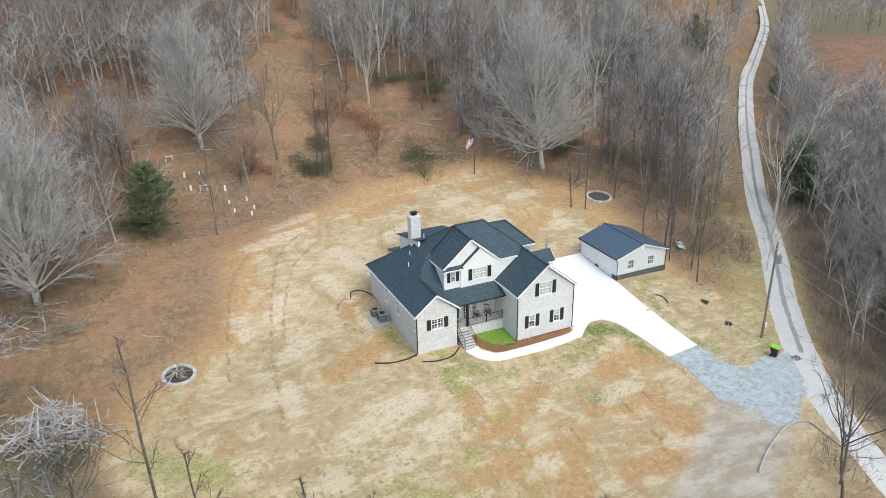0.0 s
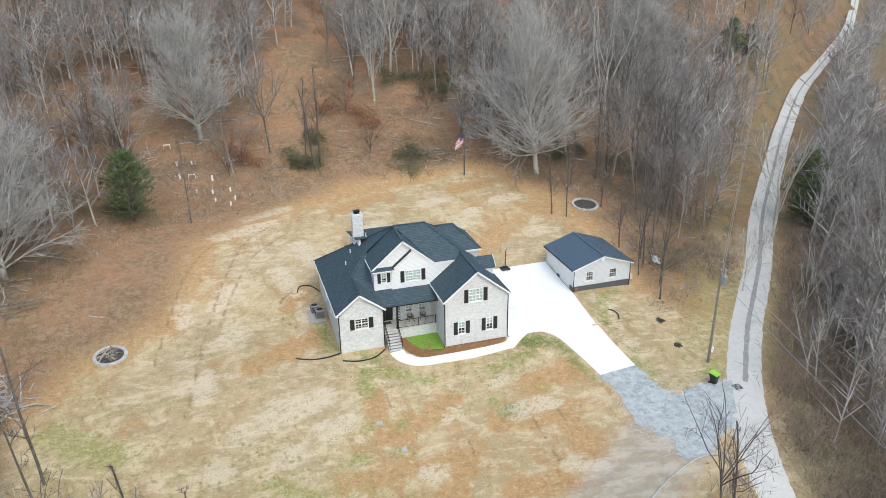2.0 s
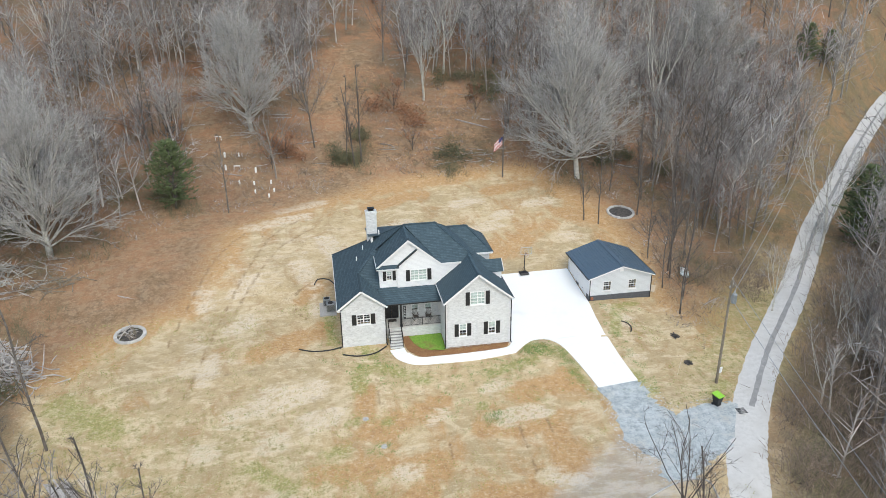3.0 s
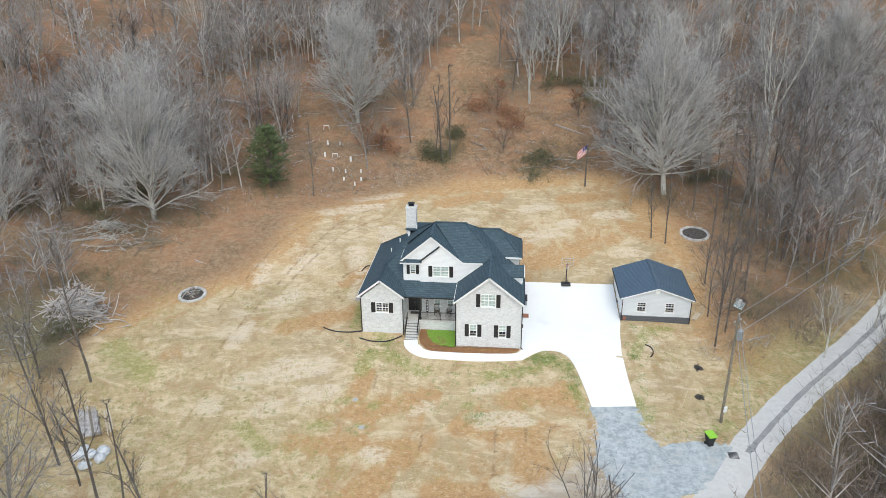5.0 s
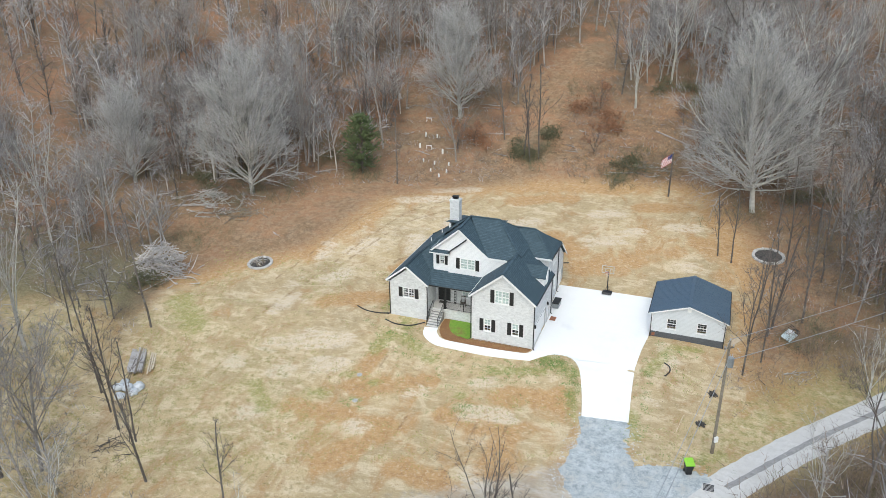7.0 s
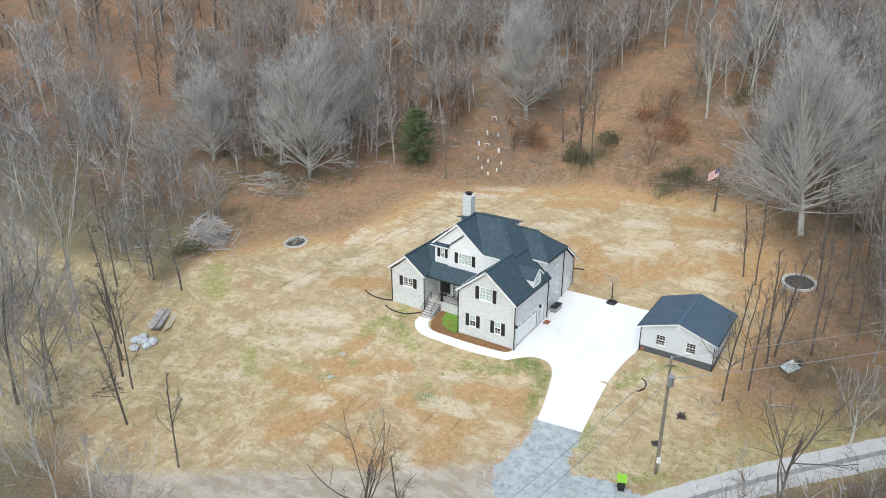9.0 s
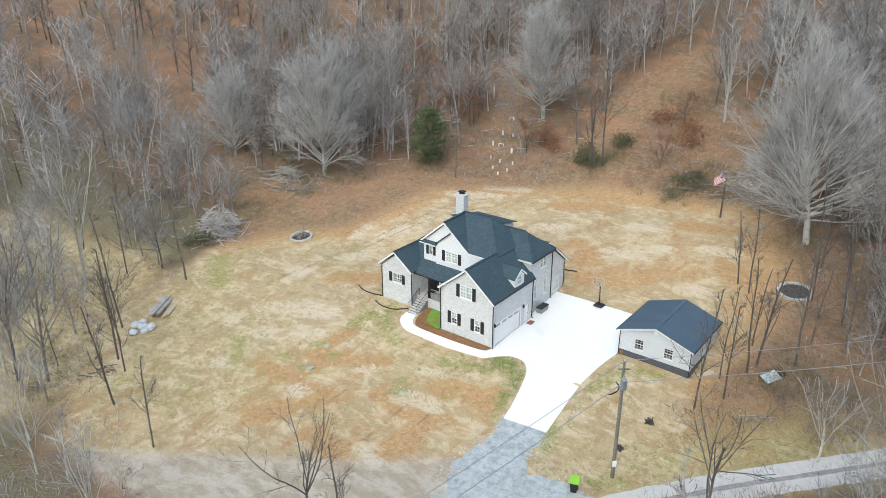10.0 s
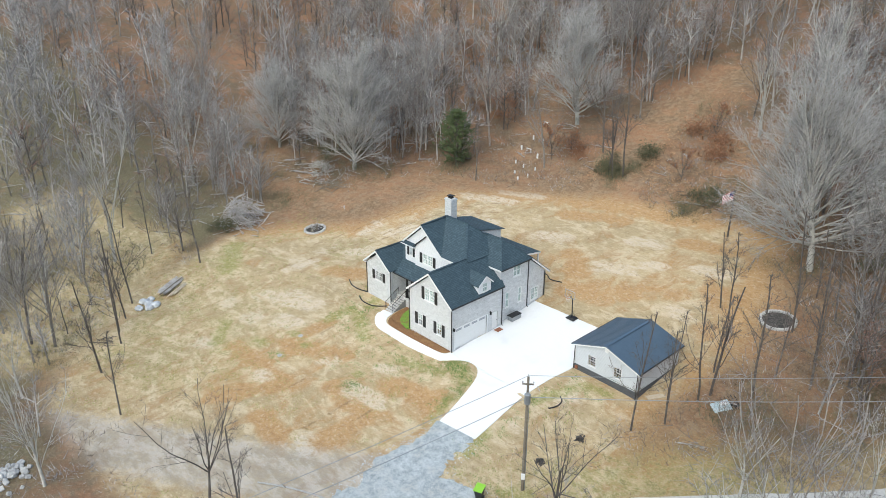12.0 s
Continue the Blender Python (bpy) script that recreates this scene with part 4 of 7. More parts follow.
    roof([(-8.28, 6.05, zq(6.05)), (-8.3, 4.6, zq(4.6)), (-6.1, 4.6, zq(4.6)), (-6.1, 8.2, zq(8.2))], house)
    roof([(-8.28, 1.78, 6.39), (-5.72, 1.78, 4.42), (-5.72, 4.9, 4.42), (-8.28, 7.0, 6.39)], house)
    roof([(-6.4, 2.5, 4.22), (0.05, 2.5, 4.22), (0.05, 4.95, 5.25), (-6.4, 4.95, 5.25)], house)
    # right wing and rear block
    roof([(-0.25, -0.26, 5.17), (3.355, -0.26, 8.1), (3.355, 9.0, 8.1), (-0.25, 9.0, 5.17)], house)
    roof([(3.355, -0.26, 8.1), (6.95, -0.26, 5.17), (6.95, 7.9, 5.17), (3.355, 9.0, 8.1)], house)
    roof([(1.5, 10.1, 9.32), (4.1, 10.1, 9.32), (6.62, 7.55, 6.98), (1.5, 7.55, 6.98)], house)
    roof([(4.1, 10.1, 9.32), (6.62, 12.72, 6.98), (6.62, 7.55, 6.98)], house)
    # rear shed dormer and back porch
    roof([(-6.75, 10.4, 8.75), (-0.9, 10.4, 8.75), (-0.9, 16.3, 7.45), (-6.75, 16.3, 7.45)], house)
    for x, nrm, u in ((-6.45, W, (0, -1, 0)), (-1.2, E, (0, 1, 0))):
        at = (x, 15.9, 0) if nrm == W else (x, 10.5, 0)
        prof = [(0, 7.3), (5.4, 8.5)] if nrm == W else [(0, 8.5), (5.4, 7.3)]
        wall("dormer_wall", Face(at, u, nrm), prof, 4.3, [], SIDING_WHITE, house)
    wall("dormer_wall", Face((-1.2, 15.9, 0), (-1, 0, 0), (0, 1, 0)), [(0.2, 7.3), (5.05, 7.3)], 4.3, [], SIDING_WHITE, house)
    roof([(-6.6, 15.6, 4.9), (1.95, 15.6, 4.9), (1.95, 20.0, 4.15), (-6.6, 20.0, 4.15)], house)
    board(house, (1.95, 15.8, 4.75), (1.95, 20.0, 4.02), hh=0.2)
    board(house, (-6.6, 20.02, 4.02), (1.95, 20.02, 4.02), hh=0.2)
    for x in (-6.4, -3.6, -0.9, 1.75):
        part("post", Shape().box((x - 0.08, 19.7, h(x, 19.7) - 0.3), (x + 0.08, 19.86, 4.0)), TRIM, house, "white back porch post")
    # side dormer over the garage
    dy, dz, hw = 4.95, 7.30, 0.92
    for q in (-1, 1):
        roof([(6.9, dy, dz), (6.9, dy + q * (hw + 0.2), dz - 0.95), (5.3, dy + q * (hw + 0.2), dz - 0.95), (4.3, dy, dz)], house, thick=0.1)
        board(house, (6.91, dy, dz - 0.06), (6.91, dy + q * (hw + 0.22), dz - 1.01), w=0.05, hh=0.15)
        wall("dormer_wall", Face((5.4 if q < 0 else 6.6, dy + q * hw, 0), (-q, 0, 0), (0, q, 0)), [(0, dz - 0.95), (1.2, dz - 0.95)], 5.0, [], SIDING_WHITE, house, 0.12)
    f = Face((6.72, 0, 0), (0, 1, 0), E)
    wall("dormer_wall", f, [(dy - hw, dz - 0.95), (dy, dz - 0.1), (dy + hw, dz - 0.95)], 5.12, [(dy - 0.4, dy + 0.4, 5.45, 6.5)], SIDING_WHITE, house, 0.12)
    window(f, dy - 0.4, dy + 0.4, 5.45, 6.5, house, rows=1)
    # rake boards and fascias
    for p, q in (((-0.27, -0.27, 5.08), (3.355, -0.27, 8.02)), ((3.355, -0.27, 8.02), (6.97, -0.27, 5.08)),
                 ((-10.77, 1.77, 4.34), (-8.28, 1.77, 6.31)), ((-8.28, 1.77, 6.31), (-5.7, 1.77, 4.34)),
                 ((-6.44, 4.41, 7.47), (-3.06, 4.41, 10.34)), ((-3.06, 4.41, 10.34), (0.32, 4.41, 7.47)),
                 ((6.63, 12.72, 6.98), (6.63, 16.1, 4.28))):
        board(house, (p[0], p[1], p[2] - 0.06), (q[0], q[1], q[2] - 0.05), w=0.06, hh=0.18, label="white rake board")
    for p, q in (((0.3, 4.40, 7.43), (2.45, 4.40, 7.43)), ((-10.77, 1.8, 4.32), (-10.77, 16.1, 4.32)), ((-6.44, 4.42, 7.45), (-6.44, 8.0, 7.45)),
                 ((4.5, 7.54, 6.88), (6.62, 7.54, 6.88)), ((-0.27, -0.25, 5.07), (-0.27, 4.4, 5.07))):
        board(house, p, q, w=0.05, hh=0.2)
    for p, q in (((-6.0, 2.47, 4.14), (0.0, 2.47, 4.14)), ((6.98, -0.25, 5.1), (6.98, 7.9, 5.1)), ((6.65, 7.6, 6.9), (6.65, 12.7, 6.9))):
        board(house, p, q, "gutter", 0.1, 0.12, PLASTIC_BLACK, "black gutter")
    for p, q in (((-3.05, 8.4, 10.6), (0.38, 8.4, 10.6)), ((-3.06, 4.42, 10.44), (-3.06, 8.4, 10.56)), ((0.38, 8.4, 10.6), (3.5, 5.25, 8.14)), ((3.355, -0.26, 8.12), (3.355, 5.2, 8.12)),
                 ((-8.28, 1.78, 6.41), (-8.28, 6.0, 6.41)), ((-8.28, 6.0, 6.41), (-6.3, 8.1, 8.0)), ((4.1, 10.1, 9.34), (6.62, 7.55, 7.0)), ((-3.05, 8.4, 10.6), (-10.75, 16.1, 4.44)), ((1.6, 10.1, 9.34), (4.1, 10.1, 9.34))):
        board(house, p, q, "ridge_cap", 0.24, 0.05, SHINGLE)
    # soffits close the eaves
    part("soffit", Shape().box((-10.7, 1.85, 4.16), (-10.38, 16.0, 4.2)), TRIM, house)
    part("soffit", Shape().box((6.72, -0.2, 4.96), (6.93, 7.85, 5.0)), TRIM, house)
    part("porch_ceiling", Shape().box((-5.95, 2.6, 4.06), (0.0, 4.99, 4.1)), TRIM, house)
    # chimney
    c = Shape().box((-6.78, 11.65, 5.0), (-5.62, 12.6, 10.85)).box((-6.85, 11.58, 10.85), (-5.55, 12.67, 10.98)).box((-6.75, 11.68, 10.98), (-5.65, 12.57, 11.06))
    ch = part("chimney", c, BRICK, house, "tall whitewashed brick chimney")
    part("flue_cap", Shape().box((-6.5, 11.88, 11.06), (-5.9, 12.35, 11.2)).box((-6.58, 11.8, 11.32), (-5.82, 12.42, 11.4)).box((-6.45, 11.92, 11.2), (-5.95, 12.3, 11.32)), IRON, ch, "black metal flue cap")
    for x, y in ((-8.2, 9.2), (-7.4, 10.7), (-5.5, 11.1)):
        part("vent_pipe", Shape().tube([(x, y, zl(x) - 0.1), (x, y, zl(x) + 0.45)], 0.06, 8), TRIM, house, "white plastic vent pipe")
    for x, y, t, dx, dy in ((-10.45, 2.02, 4.1, -1, -0.5), (-5.9, 2.02, 4.1, 0.2, -1), (-0.06, -0.06, 4.9, -0.6, -0.6), (6.77, -0.06, 4.9, 0.5, -0.5), (6.78, 7.75, 4.9, 0.6, 0), (6.37, 12.5, 6.7, 0.6, 0)):
        downspout(house, x, y, t, dx, dy)
    return house


build_house()


# ---- detached garage ----
def build_garage():
    g = thing("detached_garage", (17.78, 6.75, 0.15), "pale grey sided garage with dark block base and charcoal metal roof", "garage")
    wd, dp, ev, rg_ = 7.4, 7.35, 2.9, 4.15
    F = lambda at, u, n: Face(at, u, n)
    front = F((0, 0, 0), (1, 0, 0), (0, -1, 0))
    holes = [(1.62, 2.56, 1.2, 2.34), (4.66, 5.60, 1.2, 2.34)]
    wall("siding_wall", front, [(0, ev), (wd / 2, rg_), (wd, ev)], 0.66, holes, SIDING_GREY, g, 0.16, "pale grey lap siding")
    for o in holes:
        window(front, *o, g, rows=3, cols=3, blind=False, lean=True)
    left = F((0, dp, 0), (0, -1, 0), (-1, 0, 0))
    lh = [(0.35, 3.1, 0.0, 2.4), (3.75, 6.5, 0.0, 2.4)]
    wall("siding_wall", left, [(0, ev), (dp - 0.16, ev)], 0.66, lh, SIDING_WHITE, g, 0.16, "white siding beside the doors")
    for u0, u1, v0, v1 in lh:
        d = Shape()
        for r in range(4):
            left.box(d, u0, u1, v0 + r * 0.6 + 0.005, v0 + r * 0.6 + 0.595, -0.12, -0.06)
            for c in range(4):
                a = u0 + 0.08 + c * 0.66
                left.box(d, a, a + 0.56, v0 + r * 0.6 + 0.09, v0 + r * 0.6 + 0.5, -0.06, -0.045)
        do = part("garage_door", d, TRIM, g, "white panelled overhead door")
        part("door_handle", left.box(Shape(), (u0 + u1) / 2 - 0.1, (u0 + u1) / 2 + 0.1, 0.7, 0.74, -0.045, -0.01), IRON, do)
    wall("siding_wall", F((wd, 0, 0), (0, 1, 0), (1, 0, 0)), [(0.16, ev), (dp, ev)], 0.66, [], SIDING_GREY, g, 0.16)
    wall("siding_wall", F((wd, dp, 0), (-1, 0, 0), (0, 1, 0)), [(0.16, ev), (wd / 2, rg_), (wd - 0.16, ev)], 0.66, [], SIDING_GREY, g, 0.16)
    b = Shape()
    b.box((-0.02, -0.02, -0.9), (wd + 0.02, 0.2, 0.66)).box((wd - 0.2, 0.2, -0.9), (wd + 0.02, dp, 0.66)).box((0.2, dp - 0.2, -0.9), (wd - 0.2, dp + 0.02, 0.66))
    for a, c in ((0.2, 0.82), (3.63, 4.22), (7.02, dp - 0.2)):
        b.box((-0.02, a, -0.9), (0.2, c, 0.66))
    part("block_base", b, BLOCK, g, "dark painted block base")
    part("slab", Shape().box((0.2, 0.2, -0.3), (wd - 0.2, dp - 0.2, 0.0)), CONCRETE, g)
    o = 0.28
    slope = (rg_ - ev) / (wd / 2)
    e0 = ev + 0.1 - o * slope
    for sgn in (-1, 1):
        x0 = -o if sgn < 0 else wd + o
        r = part("metal_roof", Shape().prism([(x0, -o, e0), (wd / 2, -o, rg_ + 0.1), (wd / 2, dp + o, rg_ + 0.1), (x0, dp + o, e0)], (0, 0, -0.08)), METAL_ROOF, g, "charcoal standing-seam metal roof")
        ribs = Shape()
        for k in range(27):
            y = -o + 0.02 + k * (dp + 2 * o - 0.04) / 26
            ribs.beam((x0, y, e0 + 0.012), (wd / 2, y, rg_ + 0.112), 0.03, 0.03)
        part("seam", ribs, METAL_ROOF, r)
        board(g, (x0, -o - 0.02, e0 - 0.12), (wd / 2, -o - 0.02, rg_ - 0.02), w=0.04, hh=0.11, label="white rake board")
        board(g, (x0 - 0.03 * -sgn, -o, e0 - 0.06), (x0 - 0.03 * -sgn, dp + o, e0 - 0.06), "gutter", 0.1, 0.12, PLASTIC_BLACK, "dark gutter")
    part("ridge_cap", Shape().box((wd / 2 - 0.16, -o, rg_ + 0.1), (wd / 2 + 0.16, dp + o, rg_ + 0.14)), METAL_ROOF, g)
    vent = Shape()
    front.box(vent, wd / 2 - 0.2, wd / 2 + 0.2, 3.45, 3.85, 0.0, 0.05)
    for k in range(4):
        front.box(vent, wd / 2 - 0.16, wd / 2 + 0.16, 3.5 + k * 0.085, 3.53 + k * 0.085, 0.05, 0.065)
    part("gable_vent", vent, TRIM, g, "white gable vent")
    for x in (0.02, wd - 0.02):
        part("corner_trim", Shape().box((x - 0.07, -0.03, 0.66), (x + 0.07, 0.02, ev)), TRIM, g)
        part("downspout", Shape().tube([(x, -0.09, ev - 0.1), (x, -0.09, -0.1)], 0.045, 6), PLASTIC_BLACK, g, "black downspout")
    part("hose_box", Shape().box((0.2, -0.14, 0.15), (0.5, -0.02, 0.5), edge=0.02), CLAYRED, g, "small red-brown box on the wall")


build_garage()


# ---- trees ----
def unit(v):
    return v / np.maximum(np.linalg.norm(v, axis=-1, keepdims=True), 1e-9)


def grow(rng, start, way, length, r0, r1, k, wander, lift):
    """Many branches at once: k points each, wandering and bending up."""
    B = len(start)
    P = np.zeros((B, k, 3))
    P[:, 0] = start
    d = unit(way)
    for i in range(1, k):
        d = unit(d + rng.normal(0, wander, (B, 3)) + np.array([0, 0, lift]))
        P[:, i] = P[:, i - 1] + d * (length / (k - 1))[:, None]
    R = r0[:, None] + (r1 - r0)[:, None] * np.linspace(0, 1, k)[None]
    return P, R


def sprout(rng, P, R, each, lo, hi, along, out, up):
    """Starting places, directions and radii of branches off those of P."""
    B, k, _ = P.shape
    own = np.repeat(np.arange(B), each)
    t = rng.uniform(lo, hi, len(own)) * (k - 1)
    i = np.minimum(t.astype(int), k - 2)
    f = (t - i)[:, None]
    at = P[own, i] * (1 - f) + P[own, i + 1] * f
    tangent = unit(P[own, i + 1] - P[own, i])
    side = unit(np.cross(tangent, rng.normal(0, 1, (len(own), 3))))
    r = R[own, i] * (1 - f[:, 0]) + R[own, i + 1] * f[:, 0]
    return at, unit(tangent * along + side * (out * rng.uniform(0.35, 1.3, len(own)))[:, None] + np.array([0, 0, up])), r, own, t / (k - 1)


def tubes(P, R, n):
    """Tubes round branch lines, as corners and triangles."""
    B, k, _ = P.shape
    T = np.zeros_like(P)
    T[:, :-1] = P[:, 1:] - P[:, :-1]
    T[:, -1] = T[:, -2]
    T = unit(T)
    ref = np.where(np.abs(T[..., 2:3]) > 0.9, np.array([1.0, 0, 0]), np.array([0, 0, 1.0]))
    a = unit(np.cross(T, ref))
    b = np.cross(T, a)
    ang = 2 * np.pi * np.arange(n) / n
    V = P[:, :, None] + R[:, :, None, None] * (a[:, :, None] * np.cos(ang)[:, None] + b[:, :, None] * np.sin(ang)[:, None])
    idx = np.arange(B * k * n).reshape(B, k, n)
    p, q = idx[:, :-1], idx[:, 1:]
    p2, q2 = np.roll(p, -1, -1), np.roll(q, -1, -1)
    F = np.concatenate([np.stack([p, p2, q2], -1).reshape(-1, 3), np.stack([p, q2, q], -1).reshape(-1, 3)])
    return V.reshape(-1, 3), F


def cones(rng, at, way, length, r, n=3):
    """Thin tapered twigs."""
    ref = unit(rng.normal(0, 1, at.shape))
    a = unit(np.cross(way, ref))
    b = np.cross(way, a)
    ang = 2 * np.pi * np.arange(n) / n
    base = at[:, None] + r[:, None, None] * (a[:, None] * np.cos(ang)[:, None] + b[:, None] * np.sin(ang)[:, None])
    V = np.concatenate([base, (at + way * length[:, None])[:, None]], 1).reshape(-1, 3)
    i = (np.arange(len(at)) * (n + 1))[:, None]
    F = np.concatenate([np.stack([i + j, i + (j + 1) % n, i + n], -1).reshape(-1, 3) for j in range(n)])
    return V, F


def joined(bits):
    V, F, o = [], [], 0
    for v, f in bits:
        V.append(v), F.append(f + o)
        o += len(v)
    return np.concatenate(V), np.concatenate(F)


def bare_tree(seed, tall, bole, limbs, spread, n2, n3, nt, thick=0.02, lean=0.0, low=0.3, rise=0.12, bole_r=None, stout=False, reach=1.0, slim=1.0):
    """Trunk with limbs, and the fine crown, as two sets of corners and triangles. spread: how far limbs lean out."""
    rng = np.random.default_rng(seed)
    r = bole_r or tall * 0.016
    one = lambda v: np.array([float(v)])
    P0, R0 = grow(rng, np.array([[0, 0, -0.5]]), np.array([[lean, 0.3 * lean, 1.0]]), one(tall * bole + 0.5), one(r), one(r * 0.45), 7, 0.05, 0.03)
    at, way, rr, own, t = sprout(rng, P0, R0, limbs, low, 1.0, 1.0, spread, 0.25)
    L1 = tall * (1 - bole * t) * rng.uniform(0.75, 1.05, limbs) * (0.85 + 0.15 * spread) * reach
    P1, R1 = grow(rng, at, way, L1, rr * rng.uniform(0.5, 0.75, limbs) * (0.55 if stout else 1.0) * slim, np.full(limbs, thick), 7, 0.10, rise)
    at, way, rr, own, t = sprout(rng, P1, R1, n2, 0.2, 0.97, 1.0, 0.95, 0.06)
    L2 = L1[own] * (1.05 - 0.65 * t) * rng.uniform(0.35, 0.6, len(own))
    P2, R2 = grow(rng, at, way, L2, np.minimum(rr * 0.6, thick * 3.0), np.full(len(own), thick * 0.7), 5, 0.13, rise * 0.8)
    at, way, rr, own, t = sprout(rng, P2, R2, n3, 0.15, 1.0, 0.9, 1.0, 0.04)
    L3 = L2[own] * rng.uniform(0.3, 0.55, len(own))
    r3 = np.minimum(rr * 0.7, thick * 1.3)
    P3, R3 = grow(rng, at, way, L3, r3, np.full(len(own), thick * 0.5), 3, 0.15, rise * 0.5)
    fine = cones(rng, at, way, L3, r3)
    at, way, rr, own, t = sprout(rng, P3, R3, nt, 0.1, 1.0, 0.8, 1.0, 0.04)
    tw = cones(rng, at, way, np.maximum(L3[own] * rng.uniform(0.5, 1.1, len(own)), 0.35), np.full(len(own), thick * 0.6))
    return joined([tubes(P0, R0, 7), tubes(P1, R1, 5)] + ([tubes(P2[:, ::2], R2[:, ::2], 3)] if stout else [])), joined(([] if stout else [tubes(P2[:, ::2], R2[:, ::2], 3)]) + [fine, tw])


def plant(name, meshes, label, category, group, at=(0, 0, 0), turn=0.0, scale=1.0):
    ob = thing(name, at, label, category, group, turn)
    ob.scale = (scale,) * 3
    for nm, (V, F), mat, lab in meshes:
        part(nm, fast_mesh(nm, V, F), mat, ob, lab, True)
    return ob


def put(ob, x, y, turn, scale, lab=""):
    m = pose(x, y, h(x, y), 0, 0, turn)
    c = copy_thing(ob, m)
    c.scale = (ob.scale[0] * scale,) * 3
    return tagged(c, lab)


def set_at(ob, x, y, turn=0.0):
    ob.matrix_basis = pose(x, y, h(x, y), 0, 0, turn) @ Matrix.Diagonal((*ob.scale, 1))
    return ob


def dome_tree(seed, tall, bole, low, limbs, n2, n3, nt, thick):
    """A bole that parts into many long limbs, fanning out into a round twiggy dome."""
    rng = np.random.default_rng(seed)
    P0, R0 = grow(rng, np.array([[0, 0, -0.5]]), np.array([[0, 0, 1.0]]), np.array([tall * 0.5]), np.array([0.44]), np.array([0.12]), 8, 0.05, 0.03)
    u = (np.arange(limbs) + 0.5) / limbs
    hgt = bole + (0.46 - bole) * u ** 1.3
    at = np.stack([np.interp(hgt * tall, P0[0, :, 2], P0[0, :, i]) for i in range(2)] + [hgt * tall], -1)
    az, el = np.arange(limbs) * 2.4 + rng.normal(0, 0.35, limbs), np.radians(low + (84 - low) * u ** 0.8 + rng.normal(0, 7, limbs))
    way = np.stack([np.cos(az) * np.cos(el), np.sin(az) * np.cos(el), np.sin(el)], -1)
    L1 = tall * (0.50 + 0.06 * u) * rng.uniform(0.8, 1.06, limbs)
    P1, R1 = grow(rng, at, way, L1, rng.uniform(0.10, 0.19, limbs), np.full(limbs, 0.035), 8, 0.09, 0.035)
    a2, w2, rr, own, t = sprout(rng, P1, R1, n2, 0.15, 0.95, 1.0, 0.7, 0.05)
    L2 = L1[own] * (0.66 - 0.36 * t) * rng.uniform(0.6, 1.0, len(own))
    P2, R2 = grow(rng, a2, w2, L2, np.minimum(rr * 0.7, 0.075), np.full(len(own), thick * 0.7), 5, 0.14, 0.03)
    a3, w3, rr, own, t = sprout(rng, P2, R2, n3, 0.25, 1.0, 0.9, 0.8, 0.06)
    L3 = np.maximum(L2[own] * rng.uniform(0.3, 0.6, len(own)), 0.7)
    P3, R3 = grow(rng, a3, w3, L3, np.minimum(rr * 0.7, thick), np.full(len(own), thick * 0.45), 3, 0.15, 0.04)
    fine = cones(rng, a3, w3, L3, R3[:, 0])
    a4, w4, rr, own, t = sprout(rng, P3, R3, nt, 0.2, 1.0, 0.8, 0.8, 0.05)
    tw = cones(rng, a4, w4, rng.uniform(0.4, 1.1, len(own)), np.full(len(own), thick * 0.55))
    return joined([tubes(P0, R0, 8), tubes(P1, R1, 5), tubes(P2[:, ::2], R2[:, ::2], 3)]), joined([fine, tw])


big = []
for i, (seed, tall, bole, low, limbs) in enumerate(((11, 22.5, 0.05, 26, 46), (12, 20.5, 0.08, 24, 40), (13, 24.5, 0.12, 4, 56))):
    tr, cr = dome_tree(seed, tall, bole, low, limbs, 9, 7, 6, 0.03)
    big.append(plant("big_tree", [("trunk", tr, GREYBARK, ""), ("crown", cr, GREYTWIG, "")], "large bare grey tree with a round twiggy crown of radiating limbs", "tree", "large spreading trees"))
slim = []
for i in range(6):
    tr, cr = bare_tree(30 + i, 15.0 + 1.2 * i, 0.70, 13 + i, 1.0, 4, 3, 2, 0.034, lean=0.06 * (i - 2), low=0.34, rise=0.05, bole_r=0.19, stout=True)
    slim.append(plant("woodland_tree", [("trunk", tr, BARK if i % 3 else DARKBARK, ""), ("crown", cr, TWIG, "")], "tall slim bare woodland tree with fine grey twigs", "tree", "woodland trees"))
pale = []
for i in range(3):
    tr, cr = bare_tree(50 + i, 15.0 + 2 * i, 0.5, 9, 0.7, 5, 4, 3, 0.03, stout=True, low=0.35, rise=0.10, bole_r=0.24)
    pale.append(plant("pale_tree", [("trunk", tr, PALEBARK, ""), ("crown", cr, TWIG, "")], "bare tree with pale whitish bark and crooked limbs", "tree", "pale-barked trees"))
sapling = []
for i in range(4):
    tr, cr = bare_tree(70 + i, 9.5 + 1.2 * i, 0.93, 11 + i % 2, 1.1, 3, 3, 2, 0.018, lean=0.05 * (i - 1.5), low=0.26, rise=0.03, bole_r=0.10, reach=0.52, slim=0.6)
    sapling.append(plant("thin_tree", [("trunk", tr, DARKBARK, ""), ("crown", cr, DARKBARK, "")], "thin dark bare tree with few branches", "tree", "thin yard-edge trees"))


